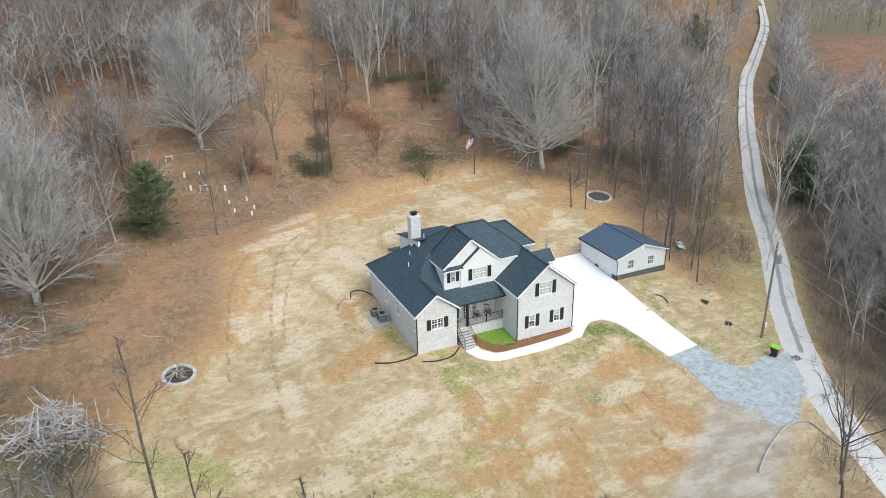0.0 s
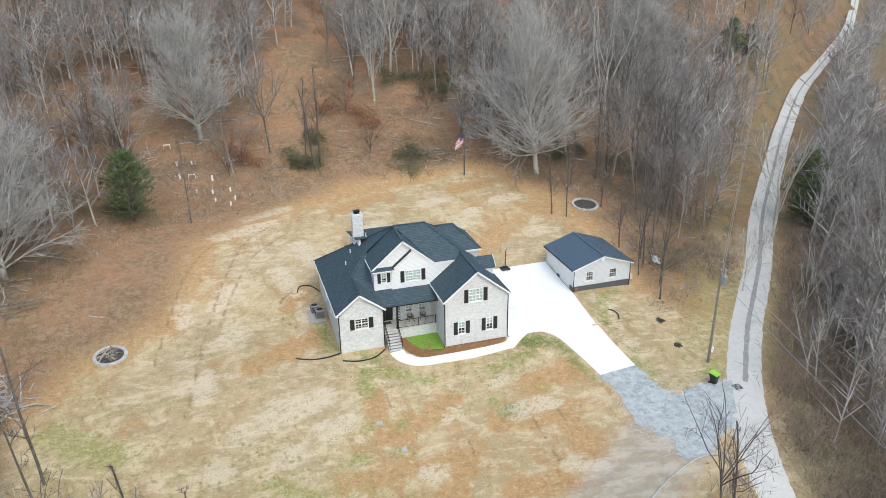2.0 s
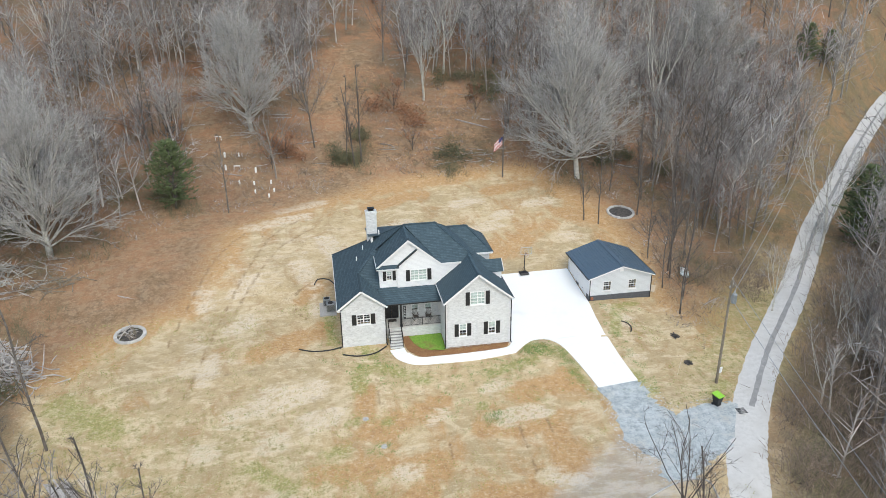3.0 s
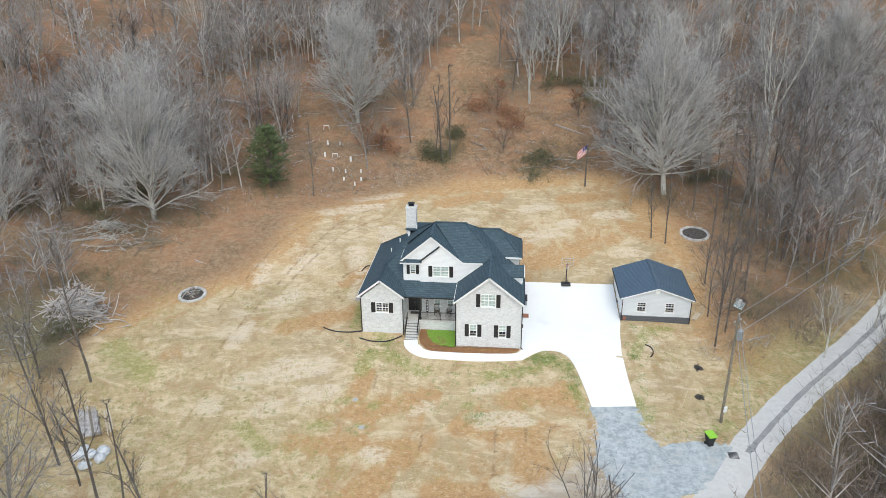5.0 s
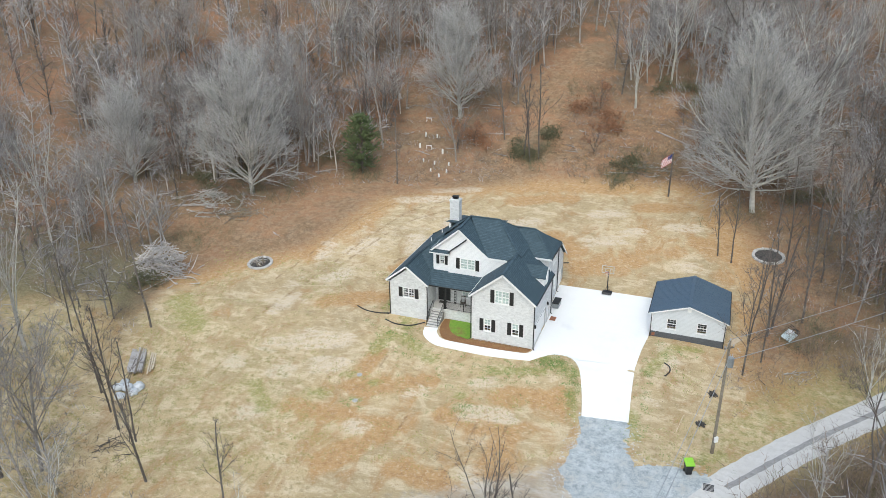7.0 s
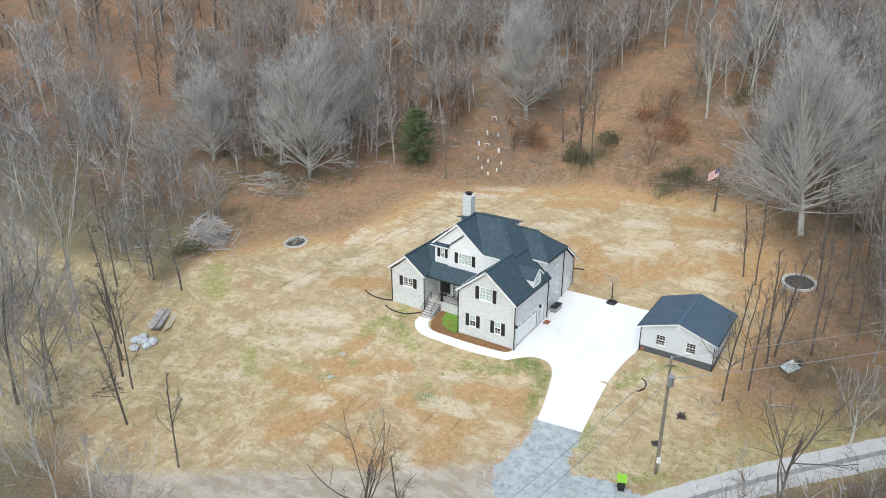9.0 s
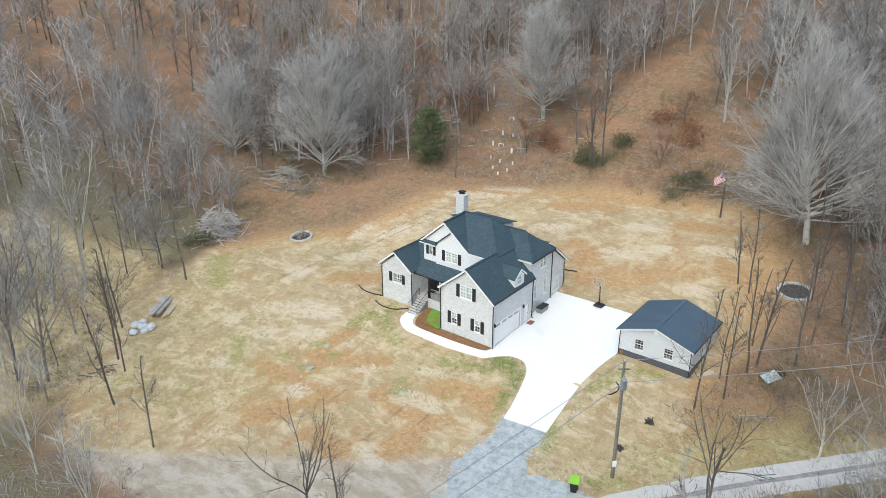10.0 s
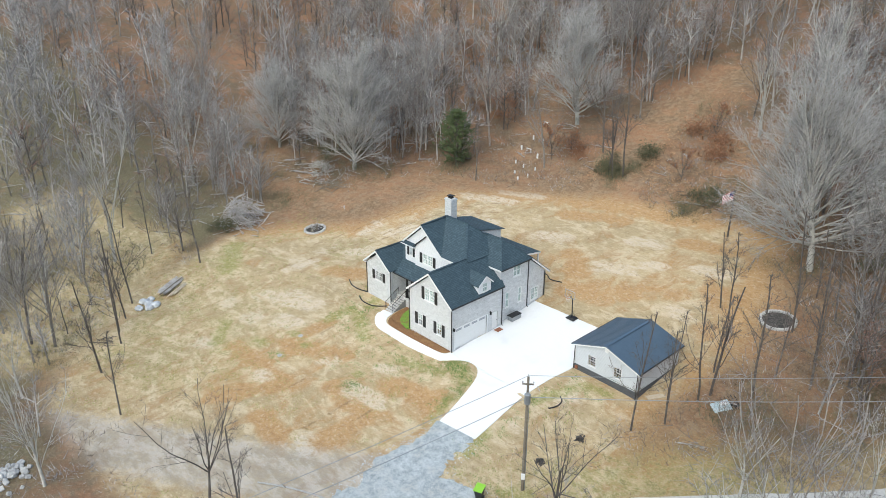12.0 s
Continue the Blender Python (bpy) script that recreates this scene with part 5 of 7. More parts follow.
def cedar_tree(seed, tall, wide, n):
    rng = np.random.default_rng(seed)
    P0, R0 = grow(rng, np.array([[0, 0, -0.4]]), np.array([[0, 0, 1.0]]), np.array([tall]), np.array([0.16]), np.array([0.03]), 6, 0.02, 0.02)
    t = rng.uniform(0.06, 1.0, n) ** 0.85
    az = rng.uniform(0, 2 * np.pi, n)
    reach = wide * (1 - t ** 2.2) ** 0.7 * (0.55 + 0.45 * np.minimum(1, t / 0.3)) * rng.uniform(0.55, 1.1, n) + 0.3
    start = np.stack([np.zeros(n), np.zeros(n), t * tall * 0.97], -1)
    way = unit(np.stack([np.cos(az), np.sin(az), rng.uniform(0.0, 0.5, n)], -1))
    P1, R1 = grow(rng, start, way, reach, np.full(n, 0.035), np.full(n, 0.01), 4, 0.12, 0.06)
    at, w, rr, own, tt = sprout(rng, P1, R1, 12, 0.2, 1.0, 0.8, 0.9, 0.15)
    tw = cones(rng, at, w, rng.uniform(0.3, 0.7, len(at)), rng.uniform(0.07, 0.13, len(at)))
    return joined([tubes(P0, R0, 7), tubes(P1, R1, 3)]), tw


cedars = []
for i, (tall, wide) in enumerate(((9.8, 4.1), (10.5, 3.8))):
    tr, cr = cedar_tree(90 + i, tall, wide, 230)
    cedars.append(plant("cedar", [("trunk", tr, DARKBARK, ""), ("crown", cr, CEDAR, "")], "dull green cedar with an uneven feathery crown", "evergreen tree", "cedars"))


def russet_tree(seed, tall):
    tr, cr = bare_tree(seed, tall, 0.5, 9, 0.7, 5, 3, 2, 0.018, low=0.25, rise=0.08, bole_r=0.08)
    rng = np.random.default_rng(seed)
    pts = cr[0][rng.integers(0, len(cr[0]), 900)]
    way = unit(rng.normal(0, 1, pts.shape) + np.array([0, 0, -0.4]))
    lv = cones(rng, pts, way, rng.uniform(0.10, 0.22, 900), rng.uniform(0.06, 0.11, 900))
    return tr, cr, lv


rt = russet_tree(97, 6.5)
russet = plant("russet_tree", [("trunk", rt[0], DARKBARK, ""), ("crown", rt[1], TWIG, ""), ("dead_leaves", rt[2], RUSSET, "")], "small tree still holding russet dead leaves", "tree", "russet-leaved small trees")

# the trees that stand out, by place
for k, (x, y, turn, s) in enumerate(((-45.0, 26.0, 20, 1.0), (-22.0, 58.0, 100, 0.9), (27.5, 38.8, 200, 1.0))):
    set_at(big[k], x, y, turn)
for x, y, turn, s, k in ((58, 62, 150, 1.0, 1), (-66, 24, 70, 0.75, 0)):
    put(big[k], x, y, turn, s)
set_at(pale[0], 7.6, 64.5, 30)
for x, y, turn, s, k in ((32, 52, 0, 0.9, 1), (44.6, 49.0, 0, 1.25, 2), (-47.6, -15.3, 10, 1.05, 2), (38.0, 2.2, 90, 0.52, 1), (45.5, 8.5, 160, 0.5, 2), (-4.2, -37.9, 200, 0.7, 0), (-31, -35, 20, 0.8, 2), (36, 60, 80, 1.0, 2), (-36, -31, 120, 0.7, 1), (46.5, 0.5, 20, 0.5, 0), (42, -3.5, 70, 0.42, 1), (-16, -37, 60, 0.5, 1), (-22, -35, 130, 0.55, 2), (-40, -27, 250, 0.6, 0), (-45, -21, 10, 0.6, 2), (-53, -20, 90, 0.7, 1), (33, -14, 40, 0.45, 2), (40, -9, 200, 0.5, 0), (47, -4, 100, 0.55, 1), (44.1, -12.2, 300, 0.9, 2), (56, 2, 30, 0.6, 2), (64, 10, 75, 0.6, 1)):
    put(pale[k], x, y, turn, s)
set_at(pale[1], 52, 14, 10), set_at(pale[2], 12.5, 72, 220)
set_at(sapling[0], 23.7, 25.2, 0), set_at(sapling[1], 25.3, 23.9, 60), set_at(sapling[2], -45.2, -10.8, 120), set_at(sapling[3], 27.2, 3.0, 10)
for x, y, turn, s, k in ((28.9, 5.9, 140, 1.0, 1), (29.5, 10.6, 0, 1.1, 2), (29.9, 12.0, 200, 1.35, 0), (33.0, 14.2, 90, 1.3, 1), (35.2, 22.2, 300, 1.1, 2), (27.6, 8.5, 40, 0.8, 3), (28.6, 15.0, 250, 0.95, 0), (33.4, 18.0, 10, 0.85, 3),
                         (-27.8, -22.5, 10, 1.3, 1), (-33.6, -18.5, 200, 1.2, 3), (-24.9, -23.4, 130, 1.0, 2), (-20.3, -27.3, 40, 1.25, 0), (-32.4, -27.0, 0, 0.7, 2), (-36.6, -7.5, 50, 1.4, 2), (-30.5, -20.6, 80, 1.05, 0), (-51.9, -6.0, 150, 0.6, 3),
                         (-24.3, 35.0, 310, 1.1, 1), (-6.0, 46.5, 0, 1.4, 0), (-4.9, 47.5, 100, 1.5, 1), (-7.2, 47.0, 200, 1.2, 2), (13.4, -28.4, 0, 1.1, 0), (-10.9, -28.9, 220, 0.95, 1),
                         (30.5, 33.5, 90, 1.0, 0), (31.5, 25.5, 190, 1.1, 3)):
    put(sapling[k], x, y, turn, s)
for x, y, turn, s, k in ((36.5, 18.5, 30, 1.2, 1), (37.5, 25.0, 60, 1.3, 0), (39.0, 21.0, 110, 1.2, 2), (34.0, 30.0, 20, 1.1, 0), (35.5, 34.5, 70, 1.2, 1), (41.0, 28.0, 0, 1.2, 3), (-69, -13.6, 0, 0.55, 0), (-62, -16, 90, 0.7, 1), (-52, -22, 40, 0.9, 2), (-58, -10, 10, 0.9, 3)):
    put(sapling[k], x, y, turn, s)
forked = []
for i, (x, y, tall) in enumerate(((11.2, -30.3, 13.5), (34.9, -17.6, 18.5))):
    tr, cr = bare_tree(120 + i, tall, 0.5 if i == 0 else 0.82, 7, 0.8 if i == 0 else 1.15, 5, 3, 3, 0.018, low=0.8 if i == 0 else 0.6, rise=0.07, bole_r=0.15)
    forked.append(plant("forked_tree", [("trunk", tr, DARKBARK, ""), ("crown", cr, DARKBARK, "")], "dark bare tree forking into a few rising limbs", "tree", "forked trees by the drive"))
    set_at(forked[i], x, y, 90 * i)
set_at(cedars[0], -31.6, 37.6, 0), set_at(cedars[1], 60.0, 17.5, 60)
for x, y, turn, s, k in ((58.5, 15.0, 10, 0.8, 0), (85, 70, 0, 0.8, 1), (70, 66, 80, 0.8, 0), (123, 104, 50, 1.0, 0), (150, 126, 70, 1.3, 1), (144, 122, 0, 1.2, 1), (108, 66, 0, 0.55, 1), (66, 17, 0, 0.6, 1), (69, 20.5, 40, 0.55, 0), (155, 107, 0, 0.7, 1), (151, 103, 0, 0.6, 0), (92, 73, 0, 0.7, 1)):
    put(cedars[k], x, y, turn, s)
set_at(russet, -18.5, 47.0, 0)
for x, y, s in ((-16.4, 49.5, 0.7), (3.5, 50, 0.8), (-33, 52, 0.9), (-52, 40, 1.1), (-60, 48, 1.2), (-70, 40, 1.1), (2, 62, 0.9), (16, 60, 0.8), (-46, 56, 1.0), (-78, 60, 1.4), (-56, 66, 1.2)):
    put(russet, x, y, 40 * x, s)

# the wood, tree by tree near the yard, with room round the giants
GIANTS = ((-45.0, 26.0), (-22.0, 58.0), (27.5, 38.8), (44.6, 49.0))


def near_giant(x, y):
    return sum(((x - a) ** 2 + (y - b + 3) ** 2 < 90) for a, b in GIANTS) > 0


rng = random.Random(21)
kept, tries = [], 0
while len(kept) < 165 and tries < 20000:
    tries += 1
    x, y = rng.uniform(-95, 105), rng.uniform(-48, 105)
    e = float(edge_distance(np.array([x]), np.array([y]), YARD)[0])
    if e < 2.5 or e > 62 or (y < -20 and e > 14):
        continue
    if rng.random() > 1.05 - e / 75:
        continue
    if min(float(line_distance(np.array([x]), np.array([y]), t)[0]) for t in TRAILS) < 5.0 or float(line_distance(np.array([x]), np.array([y]), ROAD)[0]) < 6.5:
        continue
    if float(edge_distance(np.array([x]), np.array([y]), FIELD)[0]) < 3 or (-17 < y - x + 37 < 23 and x + y < 54) or (x + y < 30 and y - x + 37 < 0) or (x < -38 and y < 16 and rng.random() < 0.72):
        continue
    if -30 < x < -14 and 36 < y < 58 and rng.random() < 0.85:
        continue
    if float(edge_distance(np.array([x]), np.array([y]), SLOPE)[0]) < 1:
        continue
    if math.hypot(x - 30, y + 62) < 30 or y < -34 and -40 < x < 60:
        continue
    if near_giant(x, y) or any((x - a) ** 2 + (y - b) ** 2 < 10 for a, b in kept):
        continue
    kept.append((x, y))
for i, (x, y) in enumerate(kept):
    k = i % 6
    s = rng.uniform(0.62, 1.05)
    if i < 6:
        set_at(slim[i], x, y, rng.uniform(0, 360))
    elif i % 17 == 3:
        put(pale[i % 3], x, y, rng.uniform(0, 360), s)
    else:
        put(slim[k], x, y, rng.uniform(0, 360), s)


# the far wood, too many to count
def far_tree(seed, twigs=11, fat=0.055):
    rng = np.random.default_rng(seed)
    tall = rng.uniform(12, 17)
    P0, R0 = grow(rng, np.array([[0, 0, -0.5]]), np.array([[0, 0, 1.0]]), np.array([tall * 0.85]), np.array([0.19]), np.array([0.06]), 3, 0.05, 0.02)
    at, way, rr, own, t = sprout(rng, P0, R0, 14, 0.28, 1.0, 0.8, 1.1, 0.12)
    L1 = tall * (1 - 0.75 * t) * rng.uniform(0.5, 0.8, 14)
    P1, R1 = grow(rng, at, way, L1, np.full(14, 0.075), np.full(14, 0.03), 3, 0.14, 0.06)
    limb = cones(rng, at, way, L1, np.full(14, 0.10))
    at, way, rr, own, t = sprout(rng, P1, R1, twigs, 0.1, 1.0, 0.75, 1.0, 0.1)
    tw = cones(rng, at, way, L1[own] * rng.uniform(0.25, 0.55, len(own)), np.full(len(own), fat))
    bare = joined([tubes(P0, R0, 4), limb])
    return (*joined([bare, tw]), len(bare[1]))


def scatter(name, bits, places, material, label, category, bare=None):
    """Many plants in one mesh; bare: the material of trunks and limbs, where a plant counts them."""
    V, F, M, o = [], [], [], 0
    rng = np.random.default_rng(8)
    for x, y, s in places:
        v, f, *stems = bits[rng.integers(len(bits))]
        a = rng.uniform(0, 2 * np.pi)
        rot = np.array([[math.cos(a), -math.sin(a), 0], [math.sin(a), math.cos(a), 0], [0, 0, 1]])
        V.append(v @ rot.T * s + np.array([x, y, h(x, y)])), F.append(f + o)
        M.append(np.arange(len(f)) < (stems[0] if stems else 0))
        o += len(v)
    me = fast_mesh(name, np.concatenate(V), np.concatenate(F))
    me.materials.append(material)
    if bare:
        me.materials.append(bare)
        me.polygons.foreach_set("material_index", np.concatenate(M).astype(np.int32))
    return tagged(part(name, me, material, None, label, True), label, category, kind="stuff")


def wood_places(rng, n, test, xs=(-230, 300), ys=(-40, 340), verge=6.0):
    out = []
    while len(out) < n:
        m = 4000
        x, y = rng.uniform(*xs, m), rng.uniform(*ys, m)
        e, r, f = edge_distance(x, y, YARD), line_distance(x, y, ROAD), edge_distance(x, y, FIELD)
        dist = np.hypot(x - 10, y + 60)
        keep = (r > verge) & (f > 4) & (np.hypot(x + 43.5, y - 2.2) > 7.5) & test(x, y, e, dist, rng.random(m))
        for trail in TRAILS:
            keep &= line_distance(x, y, trail) > 4.6
        out += [(a, b, s) for a, b, s in zip(x[keep], y[keep], rng.uniform(0.7, 1.15, keep.sum()))]
    return out[:n]


nrng = np.random.default_rng(4)
ahead = lambda x, y: (y > -20) & (y > -0.12 * (x + 40) - 26) & (y > 0.25 * (x - 30) - 20)
far_bits = [far_tree(200 + i, 8, 0.045) for i in range(10)]
light_bits = [far_tree(220 + i, 6, 0.055) for i in range(8)]
places = wood_places(nrng, 1900, lambda x, y, e, dist, u: (e > 40) & ahead(x, y) & (u < np.clip(1.25 - dist / 290, 0.05, 1)))
places += wood_places(nrng, 220, lambda x, y, e, dist, u: edge_distance(x, y, FIELD) > 3, (120, 430), (20, 330))
ruddy = lambda q: q[0] < -12 and q[1] > 18 and (7 * q[0] + 3 * q[1]) % 1.0 < 0.55
scatter("brown_far_wood", light_bits, [(x, y, 0.9 * s) for x, y, s in places[:1150] if ruddy((x, y))], BROWNTWIG, "brown-grey bare trees on the western hillside", "wood", DARKBARK)
scatter("far_wood", light_bits, [q for q in places[:1150] if not ruddy(q)] + places[1900:], TWIG, "bare grey winter wood covering the hillside", "wood", FARBARK)
scatter("pale_far_wood", light_bits, places[1150:1600], PALETWIG, "paler bare trees scattered through the hillside wood", "wood", FARBARK)
scatter("russet_far_wood", light_bits, [(x, y, 0.8 * s) for x, y, s in places[1600:1900]], REDTWIG, "reddish-brown bare trees scattered through the hillside wood", "wood", DARKBARK)
clearing = lambda x, y: ((y - x + 37 > -16) & (y - x + 37 < 22) & (x + y < 54)) | ((x > -32) & (x < -12) & (y > 30) & (y < 62)) | ((x > -74) & (x < -60) & (y > -20) & (y < -8)) | (edge_distance(x, y, SLOPE) < 1.5)
places = wood_places(nrng, 620, lambda x, y, e, dist, u: (e > 5) & (e < 46) & ahead(x, y) & ~clearing(x, y) & ~((x < -38) & (y < 15) & (u < 0.7)) & (sum(((x - a) ** 2 + (y - b + 3) ** 2 < 100) * 1 for a, b in GIANTS) == 0), (-110, 120), (-30, 115))
scatter("near_wood", far_bits, [(x, y, 0.8 * s) for x, y, s in places[:300] if not ruddy((x, y))], TWIG, "dense bare saplings between the larger trees", "wood", FARBARK)
scatter("brown_near_wood", far_bits, [(x, y, 0.7 * s) for x, y, s in places[:300] if ruddy((x, y))], BROWNTWIG, "brown-grey bare saplings on the western slope", "wood", DARKBARK)
scatter("pale_near_wood", far_bits, [(x, y, 0.85 * s) for x, y, s in places[300:420]], PALETWIG, "paler bare saplings between the larger trees", "wood", FARBARK)
scatter("russet_near_wood", far_bits, [(x, y, 0.6 * s) for x, y, s in places[420:500]], REDTWIG, "reddish-brown bare saplings between the larger trees", "wood", DARKBARK)
scatter("grey_near_wood", far_bits, [(x, y, 0.75 * s) for x, y, s in places[500:]], TWIG, "slender grey trees between the larger trees", "wood", FARBARK)
places = wood_places(nrng, 620, lambda x, y, e, dist, u: (y - x + 37 < -11) & (y - x + 37 > -75) & (x + y > -6) & (y > -42) & (x + y < 190) & (np.hypot(x - 59, y - 15) > 5.5), (20, 150), (-50, 110))
scatter("roadside_wood", light_bits, [(x, y, 0.55 * s) for x, y, s in places[:450]], BROWNTWIG, "dense bare brown wood on the far side of the road", "wood", FARBARK)
scatter("pale_roadside_wood", far_bits, [(x, y, 0.55 * s) for x, y, s in places[450:]], PALETWIG, "paler bare trees on the far side of the road", "wood", FARBARK)
places = [(a, b, 0.6 * s) for a, b, s in wood_places(nrng, 45, lambda x, y, e, dist, u: (e > 1.5), (-66, -36), (-40, 10))]
places += [(a, b, 0.55 * s) for a, b, s in wood_places(nrng, 50, lambda x, y, e, dist, u: (e > 0.5) & (x + y < -46), (-62, -6), (-62, -26))]
scatter("west_saplings", far_bits, places, TWIG, "bare grey saplings along the yard's west edge", "wood", FARBARK)


def shrub(seed, n, tall):
    rng = np.random.default_rng(seed)
    at = np.stack([rng.normal(0, 0.5, n), rng.normal(0, 0.5, n), np.full(n, -0.1)], -1)
    way = unit(np.stack([rng.normal(0, 0.5, n), rng.normal(0, 0.5, n), np.ones(n)], -1))
    P, R = grow(rng, at, way, tall * rng.uniform(0.5, 1.0, n), np.full(n, 0.022), np.full(n, 0.01), 3, 0.2, 0.05)
    a, w, rr, own, t = sprout(rng, P, R, 3, 0.3, 1.0, 0.8, 0.8, 0.1)
    return joined([cones(rng, at, way, P[:, -1, 2] + 0.2, R[:, 0]), cones(rng, a, w, rng.uniform(0.3, 0.8, len(a)), np.full(len(a), 0.016))])


under = [shrub(300 + i, 9, 1.8 + 0.2 * i) for i in range(6)]
spots = wood_places(nrng, 1150, lambda x, y, e, dist, u: (e > 1.0) & (e < 60) & ahead(x, y) & (np.abs(x) < 100) & (y < 110) & (u < 1 - e / 75), (-105, 105), (-40, 112))
scatter("undergrowth", under, spots, THICKET, "brown bare undergrowth and saplings under the trees", "undergrowth")
edge_spots = []
prng = random.Random(17)
for cx, cy, rad, n in ((-46, 12, 5, 40), (-41, 27, 5, 30), (-5.5, 46, 2.2, 26), (7, 45, 4, 26), (14, 47, 4, 22), (34, 12, 5, 40), (44, 16, 7, 45), (36, 30, 5, 30), (-33, 39, 3, 14), (-44, -16, 6, 40), (36, -4, 4, 26), (44, 4, 4, 30), (-30, -30, 5, 30), (52, 22, 4, 20), (13, 78, 8, 40), (-2, 69, 5, 26), (22, 72, 7, 36), (-30, 36, 3, 20), (42, 24, 5, 30), (56, 38, 6, 36), (70, 54, 7, 36), (-57, 17, 4, 26), (-48, -22, 5, 30), (-41, 45, 5, 40), (-70, 23, 6, 40), (-62, 29, 5, 30), (-38, 41, 3, 20), (11, 51, 3, 16), (8.5, 43.6, 2.6, 30), (-4.6, 49.5, 1.8, 26), (-46, 25, 5, 40), (27, 38.5, 5, 30)):
    for _ in range(n):
        x, y = prng.gauss(cx, rad / 2), prng.gauss(cy, rad / 2)
        if float(line_distance(np.array([x]), np.array([y]), ROAD)[0]) > 4:
            edge_spots.append((x, y, prng.uniform(0.5, 1.0)))
scatter("olive_thicket", under, edge_spots, GREENBRUSH, "olive and brown brush along the yard's edge", "brush")
rows_ = wood_places(nrng, 130, lambda x, y, e, dist, u: (y - x + 37 < -8) & (y - x + 37 > -24), (85, 215), (30, 170))
scatter("road_hedge_wood", light_bits, [(x, y, 0.5 * s) for x, y, s in rows_], TWIG, "row of bare grey trees between road and field", "wood", FARBARK)
close_spots = wood_places(nrng, 720, lambda x, y, e, dist, u: (y - x + 37 < -4) & (y - x + 37 > -26) & (x + y > -16) & (x + y < 80), (14, 70), (-36, 30), 3.2)
scatter("grey_roadside_thicket", under, [(x, y, 1.5 * s) for x, y, s in close_spots], THICKET, "brown twiggy thicket crowding the road's edge", "brush")
right_spots = wood_places(nrng, 1050, lambda x, y, e, dist, u: (y - x + 37 < -7.5) & (y - x + 37 > -50) & (x > 16) & (x < 150) & (y > -34) & (y < 110) & (x + y > -14), (10, 130), (-40, 100))
scatter("roadside_thicket", under, [(x, y, 1.3 * s) for x, y, s in right_spots], THICKET, "dense brown thicket beside the road", "brush")


def low_brush(seed, n, tall):
    rng = np.random.default_rng(seed)
    at = np.stack([rng.normal(0, 0.6, n), rng.normal(0, 0.6, n), np.full(n, -0.03)], -1)
    way = unit(np.stack([rng.normal(0, 0.9, n), rng.normal(0, 0.9, n), np.full(n, 0.8)], -1))
    return cones(rng, at, way, tall * rng.uniform(0.4, 1.0, n), rng.uniform(0.018, 0.042, n))


bits = [low_brush(340 + i, 12, 1.1) for i in range(6)]
spots = wood_places(nrng, 4200, lambda x, y, e, dist, u: (e > -1.5) & (e < 75) & (y > -45) & (u < 1.1 - np.maximum(e, 0) / 75), (-115, 125), (-45, 120))
scatter("forest_floor_brush", bits, spots[:2600], THICKET, "brown dead stems and sticks strewn over the leaf litter", "brush")
scatter("grey_forest_sticks", bits, spots[2600:], PALETWIG, "grey fallen sticks strewn over the leaf litter", "brush")
spots = wood_places(nrng, 640, lambda x, y, e, dist, u: (line_distance(x, y, ROAD) < 12) & (x + y > 46), (30, 150), (0, 120), 2.7)
spots += [(a, b, s) for a, b, s in wood_places(nrng, 240, lambda x, y, e, dist, u: (e > 0.5) & (x < -8), (-60, -8), (-60, 6))]
spots += [(prng.gauss(40, 4.5), prng.gauss(9, 4.5), 1.2) for _ in range(150)] + [(prng.gauss(36, 3), prng.gauss(22, 5), 1.0) for _ in range(60)]
spots = [q for q in spots if float(line_distance(np.array([q[0]]), np.array([q[1]]), ROAD)[0]) > 2.7]
scatter("verge_brush", under, [(x, y, 0.75 * s) for x, y, s in spots], THICKET, "tan dead weeds and brush along the road verge", "brush")


def leafy_clump(seed):
    rng = np.random.default_rng(seed)
    n = 150
    p = rng.normal(0, 1, (n, 3)) * np.array([0.8, 0.8, 0.5]) + np.array([0, 0, 0.8])
    p[:, 2] = np.abs(p[:, 2])
    return joined([cones(rng, p, unit(rng.normal(0, 1, (n, 3)) + np.array([0, 0, 0.5])), rng.uniform(0.2, 0.5, n), rng.uniform(0.04, 0.09, n)), shrub(seed, 5, 1.6)])




def fallen_limb(seed):
    """A dead limb on the ground with a few broken side branches."""
    rng = np.random.default_rng(seed)
    n = 6
    at = np.stack([rng.uniform(0, 1.2, n), rng.normal(0, 0.1, n), np.full(n, 0.12)], -1)
    at[0] = (-1.0, 0, 0.1)
    way = unit(np.stack([np.ones(n), rng.normal(0, 0.8, n), rng.uniform(-0.02, 0.35, n)], -1))
    way[0] = unit(np.array([1, 0.1, 0.05]))
    long = rng.uniform(0.6, 1.6, n)
    long[0] = rng.uniform(3.0, 5.0)
    wide = rng.uniform(0.03, 0.05, n)
    wide[0] = rng.uniform(0.07, 0.12)
    return cones(rng, at, way, long, wide, 4)


